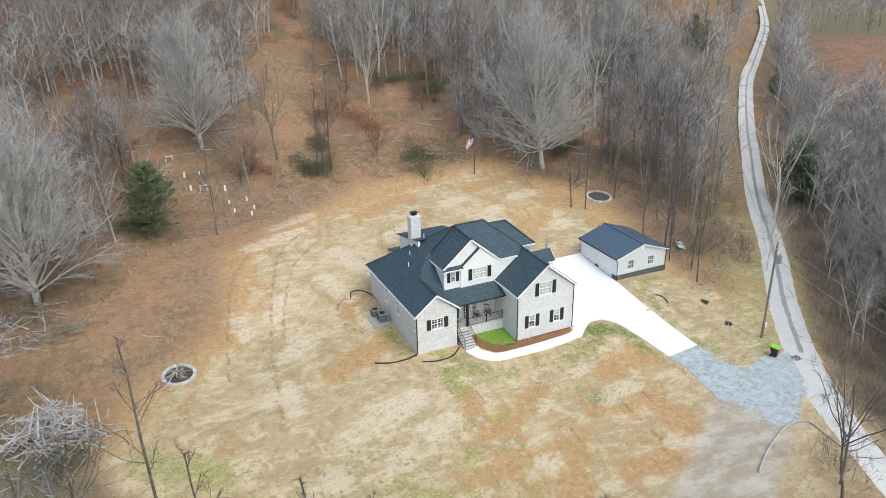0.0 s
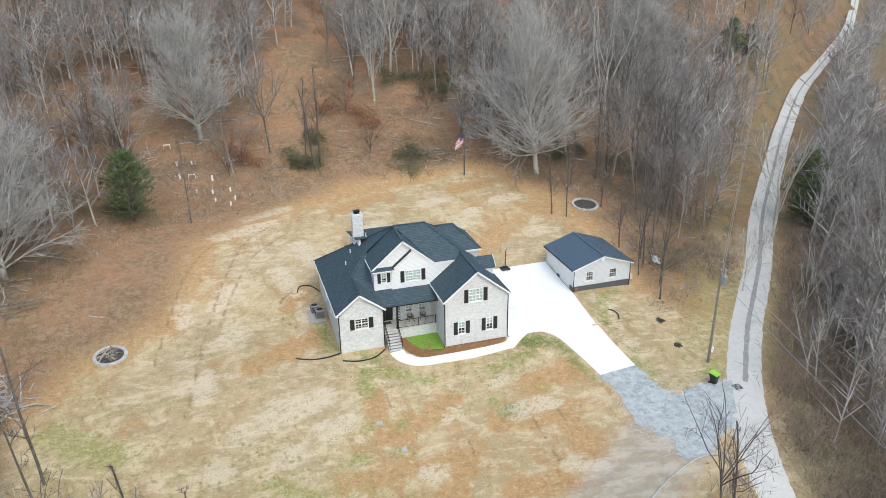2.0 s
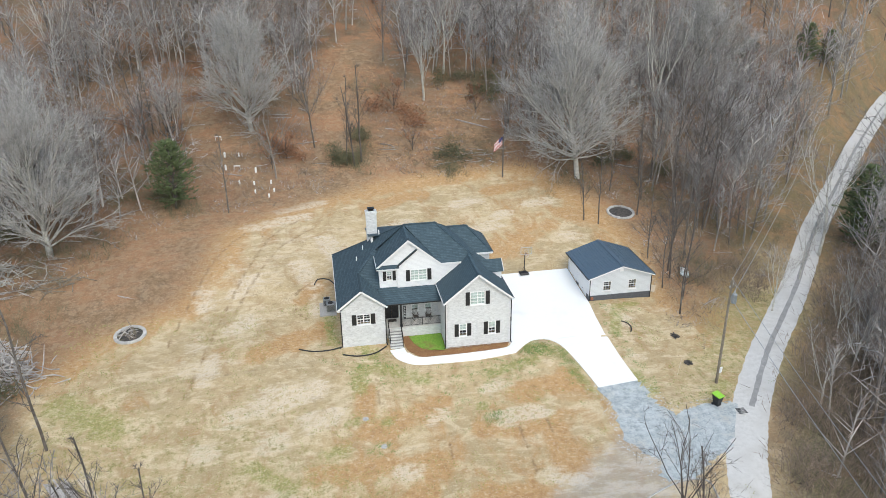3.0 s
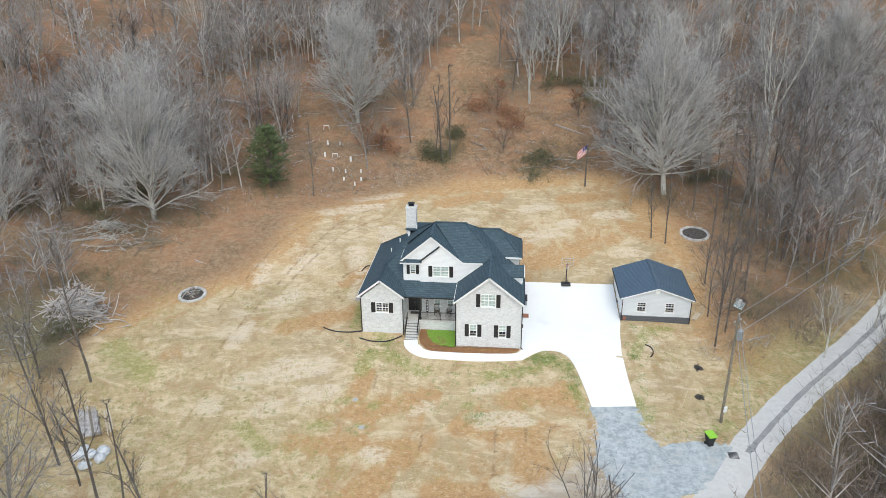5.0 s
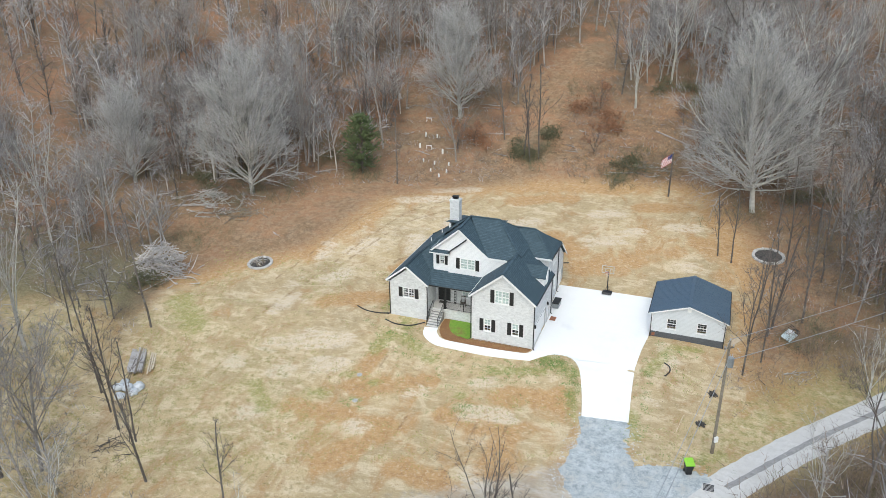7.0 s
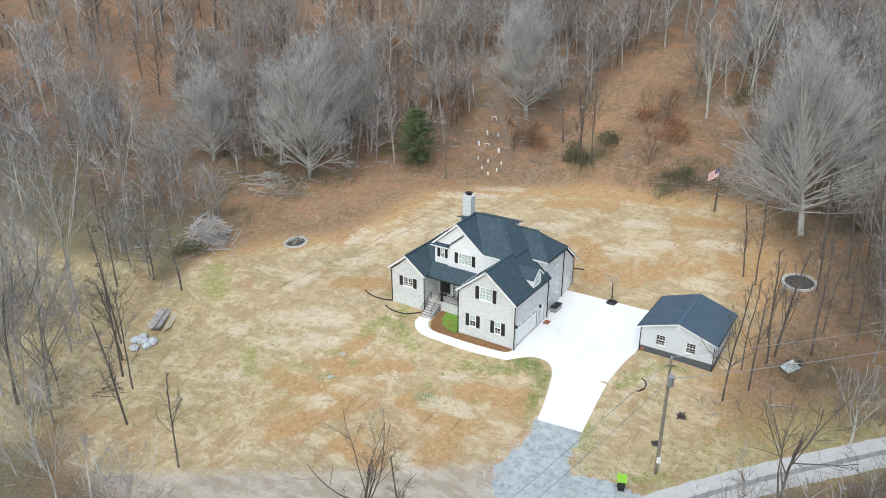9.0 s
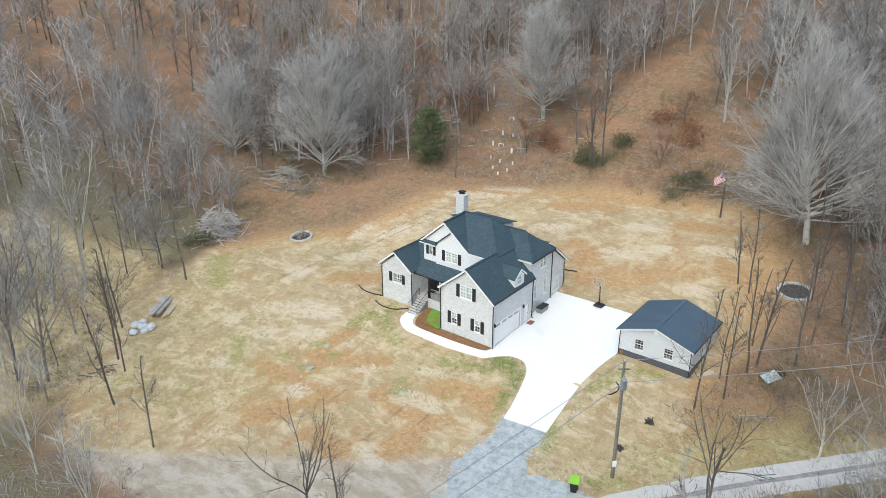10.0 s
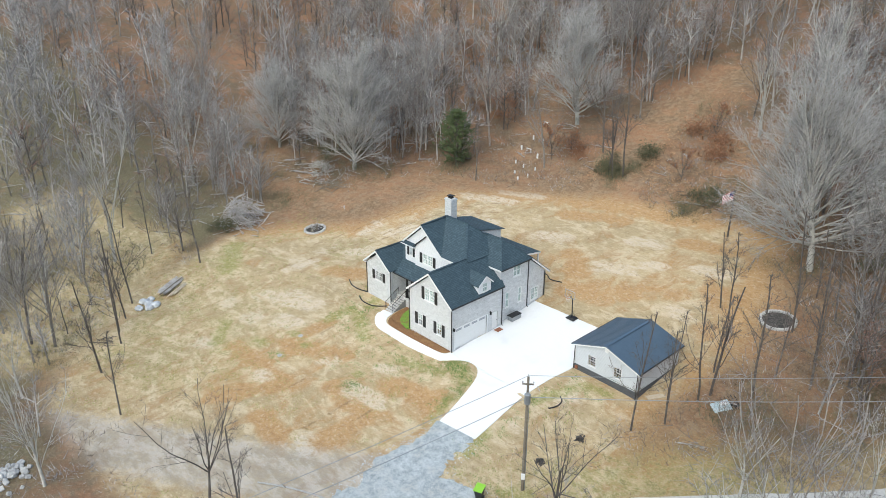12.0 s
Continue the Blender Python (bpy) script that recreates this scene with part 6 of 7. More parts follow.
limbs_down = [fallen_limb(520 + i) for i in range(8)]
spots = wood_places(nrng, 420, lambda x, y, e, dist, u: (e > 4) & (e < 70) & (y > -25) & (u < 1.1 - np.maximum(e, 0) / 75), (-105, 100), (-25, 112))
spots += [(prng.gauss(-50, 5), prng.gauss(21, 2.2), prng.uniform(0.6, 1.1)) for _ in range(40)] + [(prng.gauss(14, 4), prng.gauss(47, 1.6), prng.uniform(0.6, 1.0)) for _ in range(24)]
scatter("fallen_limbs", limbs_down, spots, DEADWOOD, "bleached fallen limbs lying through the leaf litter", "dead wood")
leafy, dark_spots = [leafy_clump(360 + i) for i in range(4)], []
for cx, cy, rad, n in ((-7, 48, 2.0, 9), (-5, 54, 1.5, 5), (20, 66, 5, 16), (28, 64, 5, 14), (13, 70, 4, 8), (10, 47, 2.5, 6), (-33, 40, 2.5, 6), (-52, 33, 3, 8), (-55, 28, 3, 6), (36, 45, 3, 8), (33, 42, 2, 5), (-44, 0, 1.8, 5), (44, 40, 4, 6)):
    dark_spots += [(prng.gauss(cx, rad / 2), prng.gauss(cy, rad / 2), prng.uniform(0.6, 1.1)) for _ in range(n)]
scatter("evergreen_brush", leafy, dark_spots, GREENBRUSH, "dull olive-green evergreen brush among the bare trees", "brush")
red_spots = []
for cx, cy, rad, n in ((-62, 44, 9, 14), (-72, 36, 8, 12), (-40, 60, 8, 10), (-30, 75, 9, 12), (2, 62, 4, 4), (5, 56, 3, 2), (-16, 50, 3, 4), (24, 84, 10, 10), (-84, 62, 10, 14), (40, 75, 9, 6), (10, 90, 10, 8)):
    red_spots += [(prng.gauss(cx, rad / 2), prng.gauss(cy, rad / 2), prng.uniform(0.7, 1.6)) for _ in range(n)]
scatter("russet_scrub", leafy, red_spots, RUSSET, "scrub still holding russet dead leaves under the trees", "brush")
sedge = [low_brush(390 + i, 14, 0.8) for i in range(4)]
srng = np.random.default_rng(78)
gx, gy = srng.uniform(-14, 22, 3000), srng.uniform(43, 78, 3000)
inside = (edge_distance(gx, gy, SLOPE) < 0) & (line_distance(gx, gy, TRAILS[0]) > 2.5)
scatter("slope_sedge", sedge, [(a, b, srng.uniform(0.5, 1.1)) for a, b in list(zip(gx[inside], gy[inside]))[:650]], SEDGE, "orange-brown dead grass clumps on the open slope", "grass")
stub = [low_brush(380 + i, 12, 0.9) for i in range(4)]
frng = np.random.default_rng(77)
gx, gy = frng.uniform(98, 335, 5000), frng.uniform(38, 235, 5000)
inside = edge_distance(gx, gy, FIELD) < -1
scatter("field_stubble", stub, [(a, b, 1.6) for a, b in list(zip(gx[inside], gy[inside]))[:1100]], FIELDBRUSH, "russet dead weeds standing over the far field", "brush")


# ---- things in the yard ----
def on_land(x, y, up=0.0):
    return (x, y, h(x, y) + up)


def pipe(name, line, r, material, label, category, up=0.05, group=""):
    """A hose or pipe lying on the ground."""
    pts = [(x, y, h(x, y) + r + up) for x, y in smooth_line(line, 5)]
    ob = part(name, Shape().tube(pts, r, 7), material, None, label, True)
    return tagged(ob, label, category, group)


pipe("drain_hose", [(-10.5, 2.1), (-11.9, 1.75), (-13.5, 1.85), (-14.9, 2.5)], 0.07, PLASTIC_BLACK, "black corrugated drain hose lying on the grass", "hose", 0, "drain hoses")
pipe("drain_hose", [(-6.0, 1.5), (-7.3, 0.45), (-9.0, 0.25), (-10.5, 0.75)], 0.07, PLASTIC_BLACK, "black corrugated drain hose lying on the grass", "hose", 0, "drain hoses")
pipe("drain_hose", [(-10.6, 14.7), (-11.4, 16.0), (-12.6, 16.2), (-13.1, 15.1)], 0.07, PLASTIC_BLACK, "black corrugated drain hose curling off the house side", "hose", 0, "drain hoses")
pipe("drain_hose", [(3.0, 19.4), (4.0, 19.1), (4.9, 18.6), (6.4, 18.9)], 0.07, PLASTIC_BLACK, "black corrugated drain hose behind the house", "hose", 0, "drain hoses")
pipe("curved_hose", [(19.8, 2.05), (20.35, 1.6), (20.45, 0.8), (20.05, -0.05)], 0.06, PLASTIC_BLACK, "short curved black hose on the bare grass", "hose")
pipe("edging_pipe", [(8.6, -24.6), (10.5, -23.4), (12.5, -22.4), (15.0, -21.45), (16.8, -21.4), (17.6, -22.0), (17.4, -23.7), (17.3, -26.0)], 0.075, STONE, "pale curved stone edging beside the gravel", "edging")


def air_conditioner(x, y, s, tall):
    ac = thing("air_conditioner", on_land(x, y, 0.12), "grey metal air conditioning unit on a concrete pad", "air conditioner", "air conditioning units")
    part("cabinet", Shape().box((-s, -s, 0.04), (s, s, tall), edge=0.03), GALV, ac)
    grille = Shape()
    for k in range(9):
        z = 0.12 + k * (tall - 0.2) / 9
        for a, b in (((-s - 0.012, -s + 0.06, z), (-s, s - 0.06, z + 0.035)), ((-s + 0.06, -s - 0.012, z), (s - 0.06, -s, z + 0.035)), ((s, -s + 0.06, z), (s + 0.012, s - 0.06, z + 0.035))):
            grille.box(a, b)
    part("louvres", grille, ASH, ac)
    fan = Shape()
    for r in (0.12, 0.22, 0.32):
        fan.tube([(r * math.cos(a), r * math.sin(a), tall + 0.02) for a in np.linspace(0, 2 * math.pi, 17)], 0.012, 4)
    part("fan_guard", fan, PLASTIC_BLACK, ac)
    part("fan_well", Shape().tube([(0, 0, tall + 0.002), (0, 0, tall + 0.01)], s * 0.72, 16), PLASTIC_BLACK, ac)


slab("equipment_pad", [(-12.6, 8.6), (-10.75, 8.6), (-10.75, 11.3), (-12.6, 11.3)], PAD, "grey concrete equipment pad beside the house", 0.12, 0.3)
air_conditioner(-11.35, 9.6, 0.46, 0.95)
air_conditioner(-11.75, 10.75, 0.40, 0.85)


def basketball_hoop(x, y):
    b = thing("basketball_hoop", on_land(x, y, 0.06), "portable basketball hoop with clear backboard on the driveway", "basketball hoop")
    part("base", Shape().box((-0.55, -0.35, 0.0), (0.55, 0.55, 0.28), edge=0.1), PLASTIC_BLACK, b, "black water-filled base")
    part("pole", Shape().tube([(0, 0.1, 0.2), (0, -0.05, 2.6), (0, -0.45, 3.05)], 0.06, 8), IRON, b)
    for q in (-1, 1):
        part("brace", Shape().tube([(0.3 * q, 0.4, 0.2), (0.05 * q, 0.05, 1.0)], 0.02, 6), IRON, b)
    bd = Shape()
    for a, c in (((-0.7, -0.62, 2.9), (0.7, -0.58, 2.96)), ((-0.7, -0.62, 3.78), (0.7, -0.58, 3.84)), ((-0.7, -0.62, 2.96), (-0.64, -0.58, 3.78)), ((0.64, -0.62, 2.96), (0.7, -0.58, 3.78)), ((-0.3, -0.625, 3.1), (0.3, -0.615, 3.14)), ((-0.3, -0.625, 3.5), (0.3, -0.615, 3.54)), ((-0.3, -0.625, 3.14), (-0.26, -0.615, 3.5)), ((0.26, -0.625, 3.14), (0.3, -0.615, 3.5))):
        bd.box(a, c)
    board_ = part("backboard", bd, STONE, b, "grey-edged clear backboard")
    part("pane", Shape().box((-0.66, -0.605, 2.94), (0.66, -0.595, 3.8)), GLASS, board_)
    part("rim", Shape().tube([(0.23 * math.cos(a), -0.9 + 0.23 * math.sin(a), 3.05) for a in np.linspace(0, 2 * math.pi, 17)], 0.012, 5), RED, b, "orange-red rim")
    net = Shape()
    for k in range(10):
        a = 2 * math.pi * k / 10
        net.tube([(0.22 * math.cos(a), -0.9 + 0.22 * math.sin(a), 3.04), (0.12 * math.cos(a + 0.4), -0.9 + 0.12 * math.sin(a + 0.4), 2.62)], 0.008, 3)
    part("net", net, WHITE_PLASTIC, b)


basketball_hoop(12.05, 13.6)

bench = thing("storage_bench", on_land(7.05, 9.6, 0.06), "grey storage box with a dark lid by the house wall", "storage box")
part("body", Shape().box((-0.35, -0.75, 0.0), (0.35, 0.75, 0.55), edge=0.03), GALV, bench)
part("lid", Shape().box((-0.4, -0.8, 0.55), (0.4, 0.8, 0.68), edge=0.04), PLASTIC_BLACK, bench, "dark lid")
mat = tagged(part("door_mat", Shape().box((6.95, 6.3, h(7.3, 6.7) + 0.065), (7.6, 7.2, h(7.3, 6.7) + 0.11), edge=0.015), CLAYRED), "red-brown brick step at the side door", "step")
tagged(part("door_mat", Shape().box((-5.45, 4.3, 1.2), (-4.55, 4.85, 1.23), edge=0.01), ASH), "dark mat before the front door", "mat")


def rocking_chair(x, y, turn):
    c = thing("rocking_chair", (x, y, 1.2), "dark wooden rocking chair on the front porch", "chair", "porch rocking chairs", turn)
    part("seat", Shape().box((-0.27, -0.25, 0.4), (0.27, 0.25, 0.44), edge=0.015), DARKBARK, c)
    back = Shape()
    for k in range(6):
        u = -0.22 + k * 0.088
        back.tube([(u, 0.24, 0.44), (u, 0.4, 1.08)], 0.014, 5)
    back.beam((-0.28, 0.4, 1.08), (0.28, 0.4, 1.08), 0.03, 0.09)
    part("backrest", back, DARKBARK, c)
    for q in (-1, 1):
        part("arm", Shape().box((0.26 * q - 0.04, -0.28, 0.64), (0.26 * q + 0.04, 0.3, 0.67), edge=0.01), DARKBARK, c)
        part("rocker", Shape().tube([(0.26 * q, -0.45, 0.09), (0.26 * q, -0.2, 0.03), (0.26 * q, 0.15, 0.025), (0.26 * q, 0.55, 0.12)], 0.022, 5), DARKBARK, c)
        for y0 in (-0.23, 0.23):
            part("leg", Shape().tube([(0.26 * q, y0, 0.03), (0.26 * q, y0, 0.65)], 0.02, 5), DARKBARK, c)


rocking_chair(-2.5, 4.35, 12), rocking_chair(-1.15, 4.3, -15)
sign = thing("porch_sign", (-3.62, 4.82, 1.2), "tall black porch sign with a column of white marks", "sign")
part("plank", Shape().box((-0.13, -0.02, 0.0), (0.13, 0.02, 1.5), edge=0.008), BLACK, sign)
for k in range(7):
    part("mark", Shape().box((-0.07, -0.028, 0.16 + k * 0.19), (0.07, -0.022, 0.27 + k * 0.19)), TRIM, sign, "white painted mark")

# wheeled bin
wb = thing("wheeled_bin", on_land(23.25, -12.6, 0.03), "black wheeled bin with a lime green lid on the gravel", "bin", turn=20)
part("body", Shape().prism([(-0.24, -0.28, 0.08), (0.24, -0.28, 0.08), (0.24, 0.28, 0.08), (-0.24, 0.28, 0.08)], (0, 0, 0.3)).add(
    [(-0.24, -0.28, 0.38), (0.24, -0.28, 0.38), (0.24, 0.28, 0.38), (-0.24, 0.28, 0.38), (-0.34, -0.4, 1.05), (0.34, -0.4, 1.05), (0.34, 0.4, 1.05), (-0.34, 0.4, 1.05)],
    [(0, 1, 5, 4), (1, 2, 6, 5), (2, 3, 7, 6), (3, 0, 4, 7), (4, 5, 6, 7)]), PLASTIC_BLACK, wb)
part("lid", Shape().prism([(-0.38, -0.46, 1.05), (0.38, -0.46, 1.05), (0.38, 0.44, 1.16), (-0.38, 0.44, 1.16)], (0, 0, 0.08)), LIME, wb, "lime green lid")
part("handle", Shape().tube([(-0.28, 0.5, 1.08), (0.28, 0.5, 1.08)], 0.022, 6), PLASTIC_BLACK, wb)
for q in (-1, 1):
    part("wheel", Shape().tube([(0.24 * q, 0.26, 0.13), (0.31 * q, 0.26, 0.13)], 0.13, 12), PLASTIC_BLACK, wb)


# ---- poles and wires ----
def utility_pole(x, y, top, turn, fitted=True):
    g = h(x, y)
    p = thing("utility_pole", (x, y, g), "weathered wooden utility pole with crossarm and wires", "utility pole", "utility poles", turn)
    t = top - g
    part("shaft", Shape().tube([(0, 0, -0.5), (0, 0, t * 0.5), (0, 0, t)], [0.145, 0.125, 0.095], 10), WOOD, p)
    part("crossarm", Shape().box((-0.46, -0.05, t - 0.73), (0.46, 0.05, t - 0.63)), WOOD, p)
    for u in (-0.42, 0.0, 0.42):
        part("insulator", Shape().tube([(u, 0, t - 0.62 if u else t), (u, 0, t - 0.5 if u else t + 0.1), (u, 0, t - 0.42 if u else t + 0.2)], [0.03, 0.07, 0.04], 8), STONE, p)
    if fitted:
        tr = part("transformer", Shape().tube([(0.0, -0.4, t - 2.2), (0.0, -0.4, t - 1.35), (0.0, -0.4, t - 1.28)], [0.25, 0.25, 0.18], 14), GALV, p, "grey pole transformer")
        for u in (-0.1, 0.1):
            part("bushing", Shape().tube([(u, -0.4, t - 1.28), (u, -0.4, t - 1.0)], [0.04, 0.02], 6), STONE, tr)
        part("bracket", Shape().box((-0.05, -0.2, t - 2.0), (0.05, -0.1, t - 1.5)), GALV, p)
        part("conduit", Shape().tube([(0.16, 0.05, 0.0), (0.16, 0.05, t - 2.5)], 0.035, 6), GALV, p)
        part("meter_box", Shape().box((-0.16, -0.32, 1.3), (0.16, -0.16, 1.85), edge=0.02), TRIM, p, "pale meter box")
        part("cutout", Shape().tube([(0.7, -0.1, t - 0.75), (0.95, -0.25, t - 1.1)], 0.035, 6), STONE, p)


utility_pole(25.0, -9.3, 9.7, 40)
utility_pole(85.4, 61.0, 12.2, 40, False)
utility_pole(14.0, -68.0, 9.2, 15, False)


def cable(p, q, sag, r, label):
    pts = []
    for k in range(15):
        u = k / 14
        a = Vector(p).lerp(Vector(q), u)
        pts.append((a.x, a.y, a.z - 4 * sag * u * (1 - u)))
    tagged(part("power_cable", Shape().tube(pts, r, 5), GALV, None, label), label, "cable", "power cables")


cable((25.0, -9.3, 9.8), (85.4, 61.0, 12.2), 1.9, 0.022, "grey overhead power cable along the road")
cable((25.0, -9.45, 7.9), (85.4, 60.8, 10.4), 2.3, 0.03, "grey overhead power cable along the road")
cable((25.0, -9.3, 9.8), (14.0, -68.0, 9.3), 1.2, 0.022, "grey overhead power cable crossing the drive")
cable((25.1, -9.3, 7.9), (14.0, -68.0, 7.9), 1.2, 0.026, "grey overhead power cable crossing the drive")

# ---- flag ----
fl = thing("flagpole", on_land(16.1, 40.7), "dark wooden flagpole with a drooping striped flag", "flagpole")
part("pole", Shape().tube([(0, 0, -0.3), (0, 0, 6.4)], [0.13, 0.10], 8), DARKBARK, fl)
part("finial", Shape().tube([(0, 0, 6.4), (0, 0, 6.5), (0, 0, 6.6)], [0.05, 0.08, 0.02], 8), GALV, fl)


def cloth(u, v):
    """A point of the drooping cloth: u from pole to fly, v down the hoist."""
    droop = 0.62 * u + 0.2 * u * u
    return (-0.1 - 1.35 * u, 0.2 * math.sin(5 * u + 1.5 * v), 6.3 - 1.3 * v - 1.2 * droop)


def strip(u0, u1, v0, v1, off=0.0):
    s = Shape()
    for i in range(6):
        a, b = u0 + (u1 - u0) * i / 6, u0 + (u1 - u0) * (i + 1) / 6
        q = [cloth(a, v0), cloth(b, v0), cloth(b, v1), cloth(a, v1)]
        s.prism([(x, y - off - 0.004, z) for x, y, z in q], (0, 0.008 + 2 * off, 0))
    return s


flag = part("flag", strip(0.0, 1.0, 0.0, 1 / 13), RED, fl, "drooping red and white striped flag with a blue corner")
for k in range(1, 13):
    part("stripe", strip(0.0, 1.0, k / 13, (k + 1) / 13), TRIM if k % 2 else RED, flag)
part("canton", strip(0.0, 0.42, 0.0, 7 / 13, 0.006), BLUE, flag, "navy blue corner")


# ---- stone fire rings ----
def stone_mesh(seed):
    rng = random.Random(seed)
    bm = bmesh.new()
    bmesh.ops.create_cube(bm, size=1.0)
    bmesh.ops.bevel(bm, geom=bm.edges[:], offset=0.16, segments=1, affect="EDGES")
    for v in bm.verts:
        v.co = Vector((v.co.x * 0.40, v.co.y * 0.34, v.co.z * 0.30)) * rng.uniform(0.88, 1.12)
    me = bpy.data.meshes.new("stone")
    bm.to_mesh(me)
    bm.free()
    me.materials.append(STONE)
    return me


STONES = [stone_mesh(i) for i in range(5)]


def fire_ring(x, y, r, label, sticks):
    ring = thing("fire_ring", on_land(x, y), label, "fire pit", "stone fire rings")
    n = int(2 * math.pi * r / 0.36)
    for k in range(n):
        a = 2 * math.pi * k / n
        px, py = r * math.cos(a), r * math.sin(a)
        st = part("stone", STONES[k % 5], STONE, ring)
        st.matrix_basis = pose(px, py, h(x + px, y + py) - h(x, y) + 0.08, 0, 0, math.degrees(a) + 90)
    rng = random.Random(int(x))
    V = [(0, 0, 0.06)] + [((r - 0.12) * math.cos(2 * math.pi * k / 24), (r - 0.12) * math.sin(2 * math.pi * k / 24), h(x + (r - 0.12) * math.cos(2 * math.pi * k / 24), y + (r - 0.12) * math.sin(2 * math.pi * k / 24)) - h(x, y) + 0.035) for k in range(24)]
    part("ash_bed", Shape().add(V, [(0, k + 1, (k + 1) % 24 + 1) for k in range(24)]), ASH, ring, "dark ash and soil")
    for k in range(sticks):
        a, b = rng.uniform(0, 6.28), rng.uniform(0.2, 0.85)
        p0 = Vector((r * b * math.cos(a), r * b * math.sin(a), 0.06 + h(x + r * b * math.cos(a), y + r * b * math.sin(a)) - h(x, y)))
        p1 = Vector((rng.gauss(0, 0.4), rng.gauss(0, 0.4), rng.uniform(0.3, 1.2) if k else 1.6))
        part("branch", Shape().tube([p0, p0.lerp(p1, 0.5) + Vector((0, 0, 0.08)), p1], [0.06, 0.045, 0.02], 6), DEADWOOD if k % 2 else WOOD, ring)


fire_ring(29.5, 26.5, 1.75, "ring of pale stones round a dark soil bed", 0)
fire_ring(-32.8, 9.3, 1.5, "ring of pale stones heaped with dead branches", 26)

rr = random.Random(9)
rubble = thing("rubble_heap", on_land(-8.0, -39.5), "heap of pale broken stones at the brushy edge", "stone heap")
for k in range(34):
    px, py = rr.gauss(0, 1.1), rr.gauss(0, 0.9)
    ob = part("stone", STONES[k % 5], STONE, rubble)
    ob.matrix_basis = pose(px, py, h(px - 8.0, py - 39.5) - h(-8.0, -39.5) + 0.1 + 0.25 * rr.random() * math.exp(-px * px - py * py), rr.uniform(0, 40), rr.uniform(0, 40), rr.uniform(0, 360)) @ Matrix.Scale(rr.uniform(0.8, 1.6), 4)

# ---- white markers on the slope ----
for k, (x, y) in enumerate(((-25.8, 50.8), (-23.7, 50.85), (-25.5, 47.4), (-21.0, 46.3), (-23.3, 43.5), (-21.15, 43.0), (-18.7, 43.1), (-20.9, 40.6), (-18.2, 40.7), (-18.9, 39.1))):
    w, t = (0.30, 0.85) if k in (0, 2, 3) else (0.22, 0.6)
    s = Shape().box((-w / 2, -0.06, -0.15), (w / 2, 0.06, t - w / 2)).prism([(w / 2 * math.cos(a), -0.06, t - w / 2 + w / 2 * math.sin(a)) for a in np.linspace(0, math.pi, 9)], (0, 0.12, 0))
    ob = part("marker_stone", s, TRIM)
    ob.matrix_world = pose(*on_land(x, y), 0, 0, (k * 37) % 24 - 12)
    tagged(ob, "small white upright marker stone in the leaf litter", "marker stone", "white markers")
for x, y in ((-23.8, 47.3), (-27.1, 55.6)):
    tb = thing("trestle", on_land(x, y), "small pale wooden trestle on the leafy slope", "trestle", "pale trestles")
    part("beam", Shape().box((-0.5, -0.05, 0.55), (0.5, 0.05, 0.68)), TRIM, tb)
    for q in (-1, 1):
        for r in (-1, 1):
            part("leg", Shape().tube([(0.42 * q, 0.03 * r, 0.58), (0.48 * q, 0.22 * r, -0.05)], 0.03, 5), TRIM, tb)


# ---- brush, logs, lumber, scrap ----
def heap(name, x, y, rx, ry, tall, n, material, label, category, long=2.6, r=0.05, group="", stand=0.35):
    """A heap of branches lying over one another."""
    rng = random.Random(int(100 * abs(x) + abs(y)))
    ob = thing(name, on_land(x, y), label, category, group)
    for k in range(n):
        u, v = rng.gauss(0, 0.45), rng.gauss(0, 0.45)
        px, py = u * rx, v * ry
        z = h(x + px, y + py) - h(x, y) + max(0.05, tall * math.exp(-2 * (u * u + v * v)) * rng.uniform(0.0, 1.0))
        a, L = rng.uniform(0, 6.28), long * rng.uniform(0.4, 1.0)
        d = Vector((math.cos(a), math.sin(a), rng.uniform(-0.15, stand))) * L / 2
        c = Vector((px, py, z + 0.05))
        e = d.cross(Vector((0, 0, 1))) * 0.12 * rng.uniform(-1, 1)
        lo = lambda q: Vector((q.x, q.y, max(q.z, h(x + q.x, y + q.y) - h(x, y) + 0.03)))
        part("branch", Shape().tube([lo(c - d), lo(c + e), lo(c + d)], [r * rng.uniform(0.8, 1.6), r, r * 0.35], 5), material, ob)
    return ob


heap("brush_pile", -43.9, 3.4, 4.4, 3.8, 4.6, 240, DEADWOOD, "tall pile of bleached dead branches at the yard's edge", "brush pile", 3.0, 0.06, "", 1.0)
heap("brush_pile", -49.5, 22.0, 4.0, 2.4, 2.0, 100, GREYBARK, "tangled heap of grey cut branches under the big tree", "brush pile", 2.6, 0.055, "", 0.8)
heap("brush_pile", -42.5, 19.5, 3.4, 2.0, 0.8, 40, WOOD, "low heap of brown cut branches under the big tree", "brush pile", 2.6, 0.05)
heap("brush_pile", 9.5, 47.5, 4.5, 2.0, 1.0, 45, WOOD, "fallen brown branches at the foot of the slope", "brush pile", 3.0, 0.05)
heap("brush_pile", -26.8, -24.8, 1.6, 1.2, 0.6, 30, DARKBARK, "small dark heap of twigs by the thin trees", "brush pile", 1.4, 0.03)
heap("burn_spot", 24.6, -1.1, 0.42, 0.36, 0.30, 70, ASH, "small blackened heap of burnt brush on the grass", "brush heap", 0.34, 0.05, "burnt heaps")
heap("burn_spot", 23.85, -5.7, 0.45, 0.32, 0.22, 64, ASH, "small blackened heap of burnt brush on the grass", "brush heap", 0.34, 0.05, "burnt heaps")
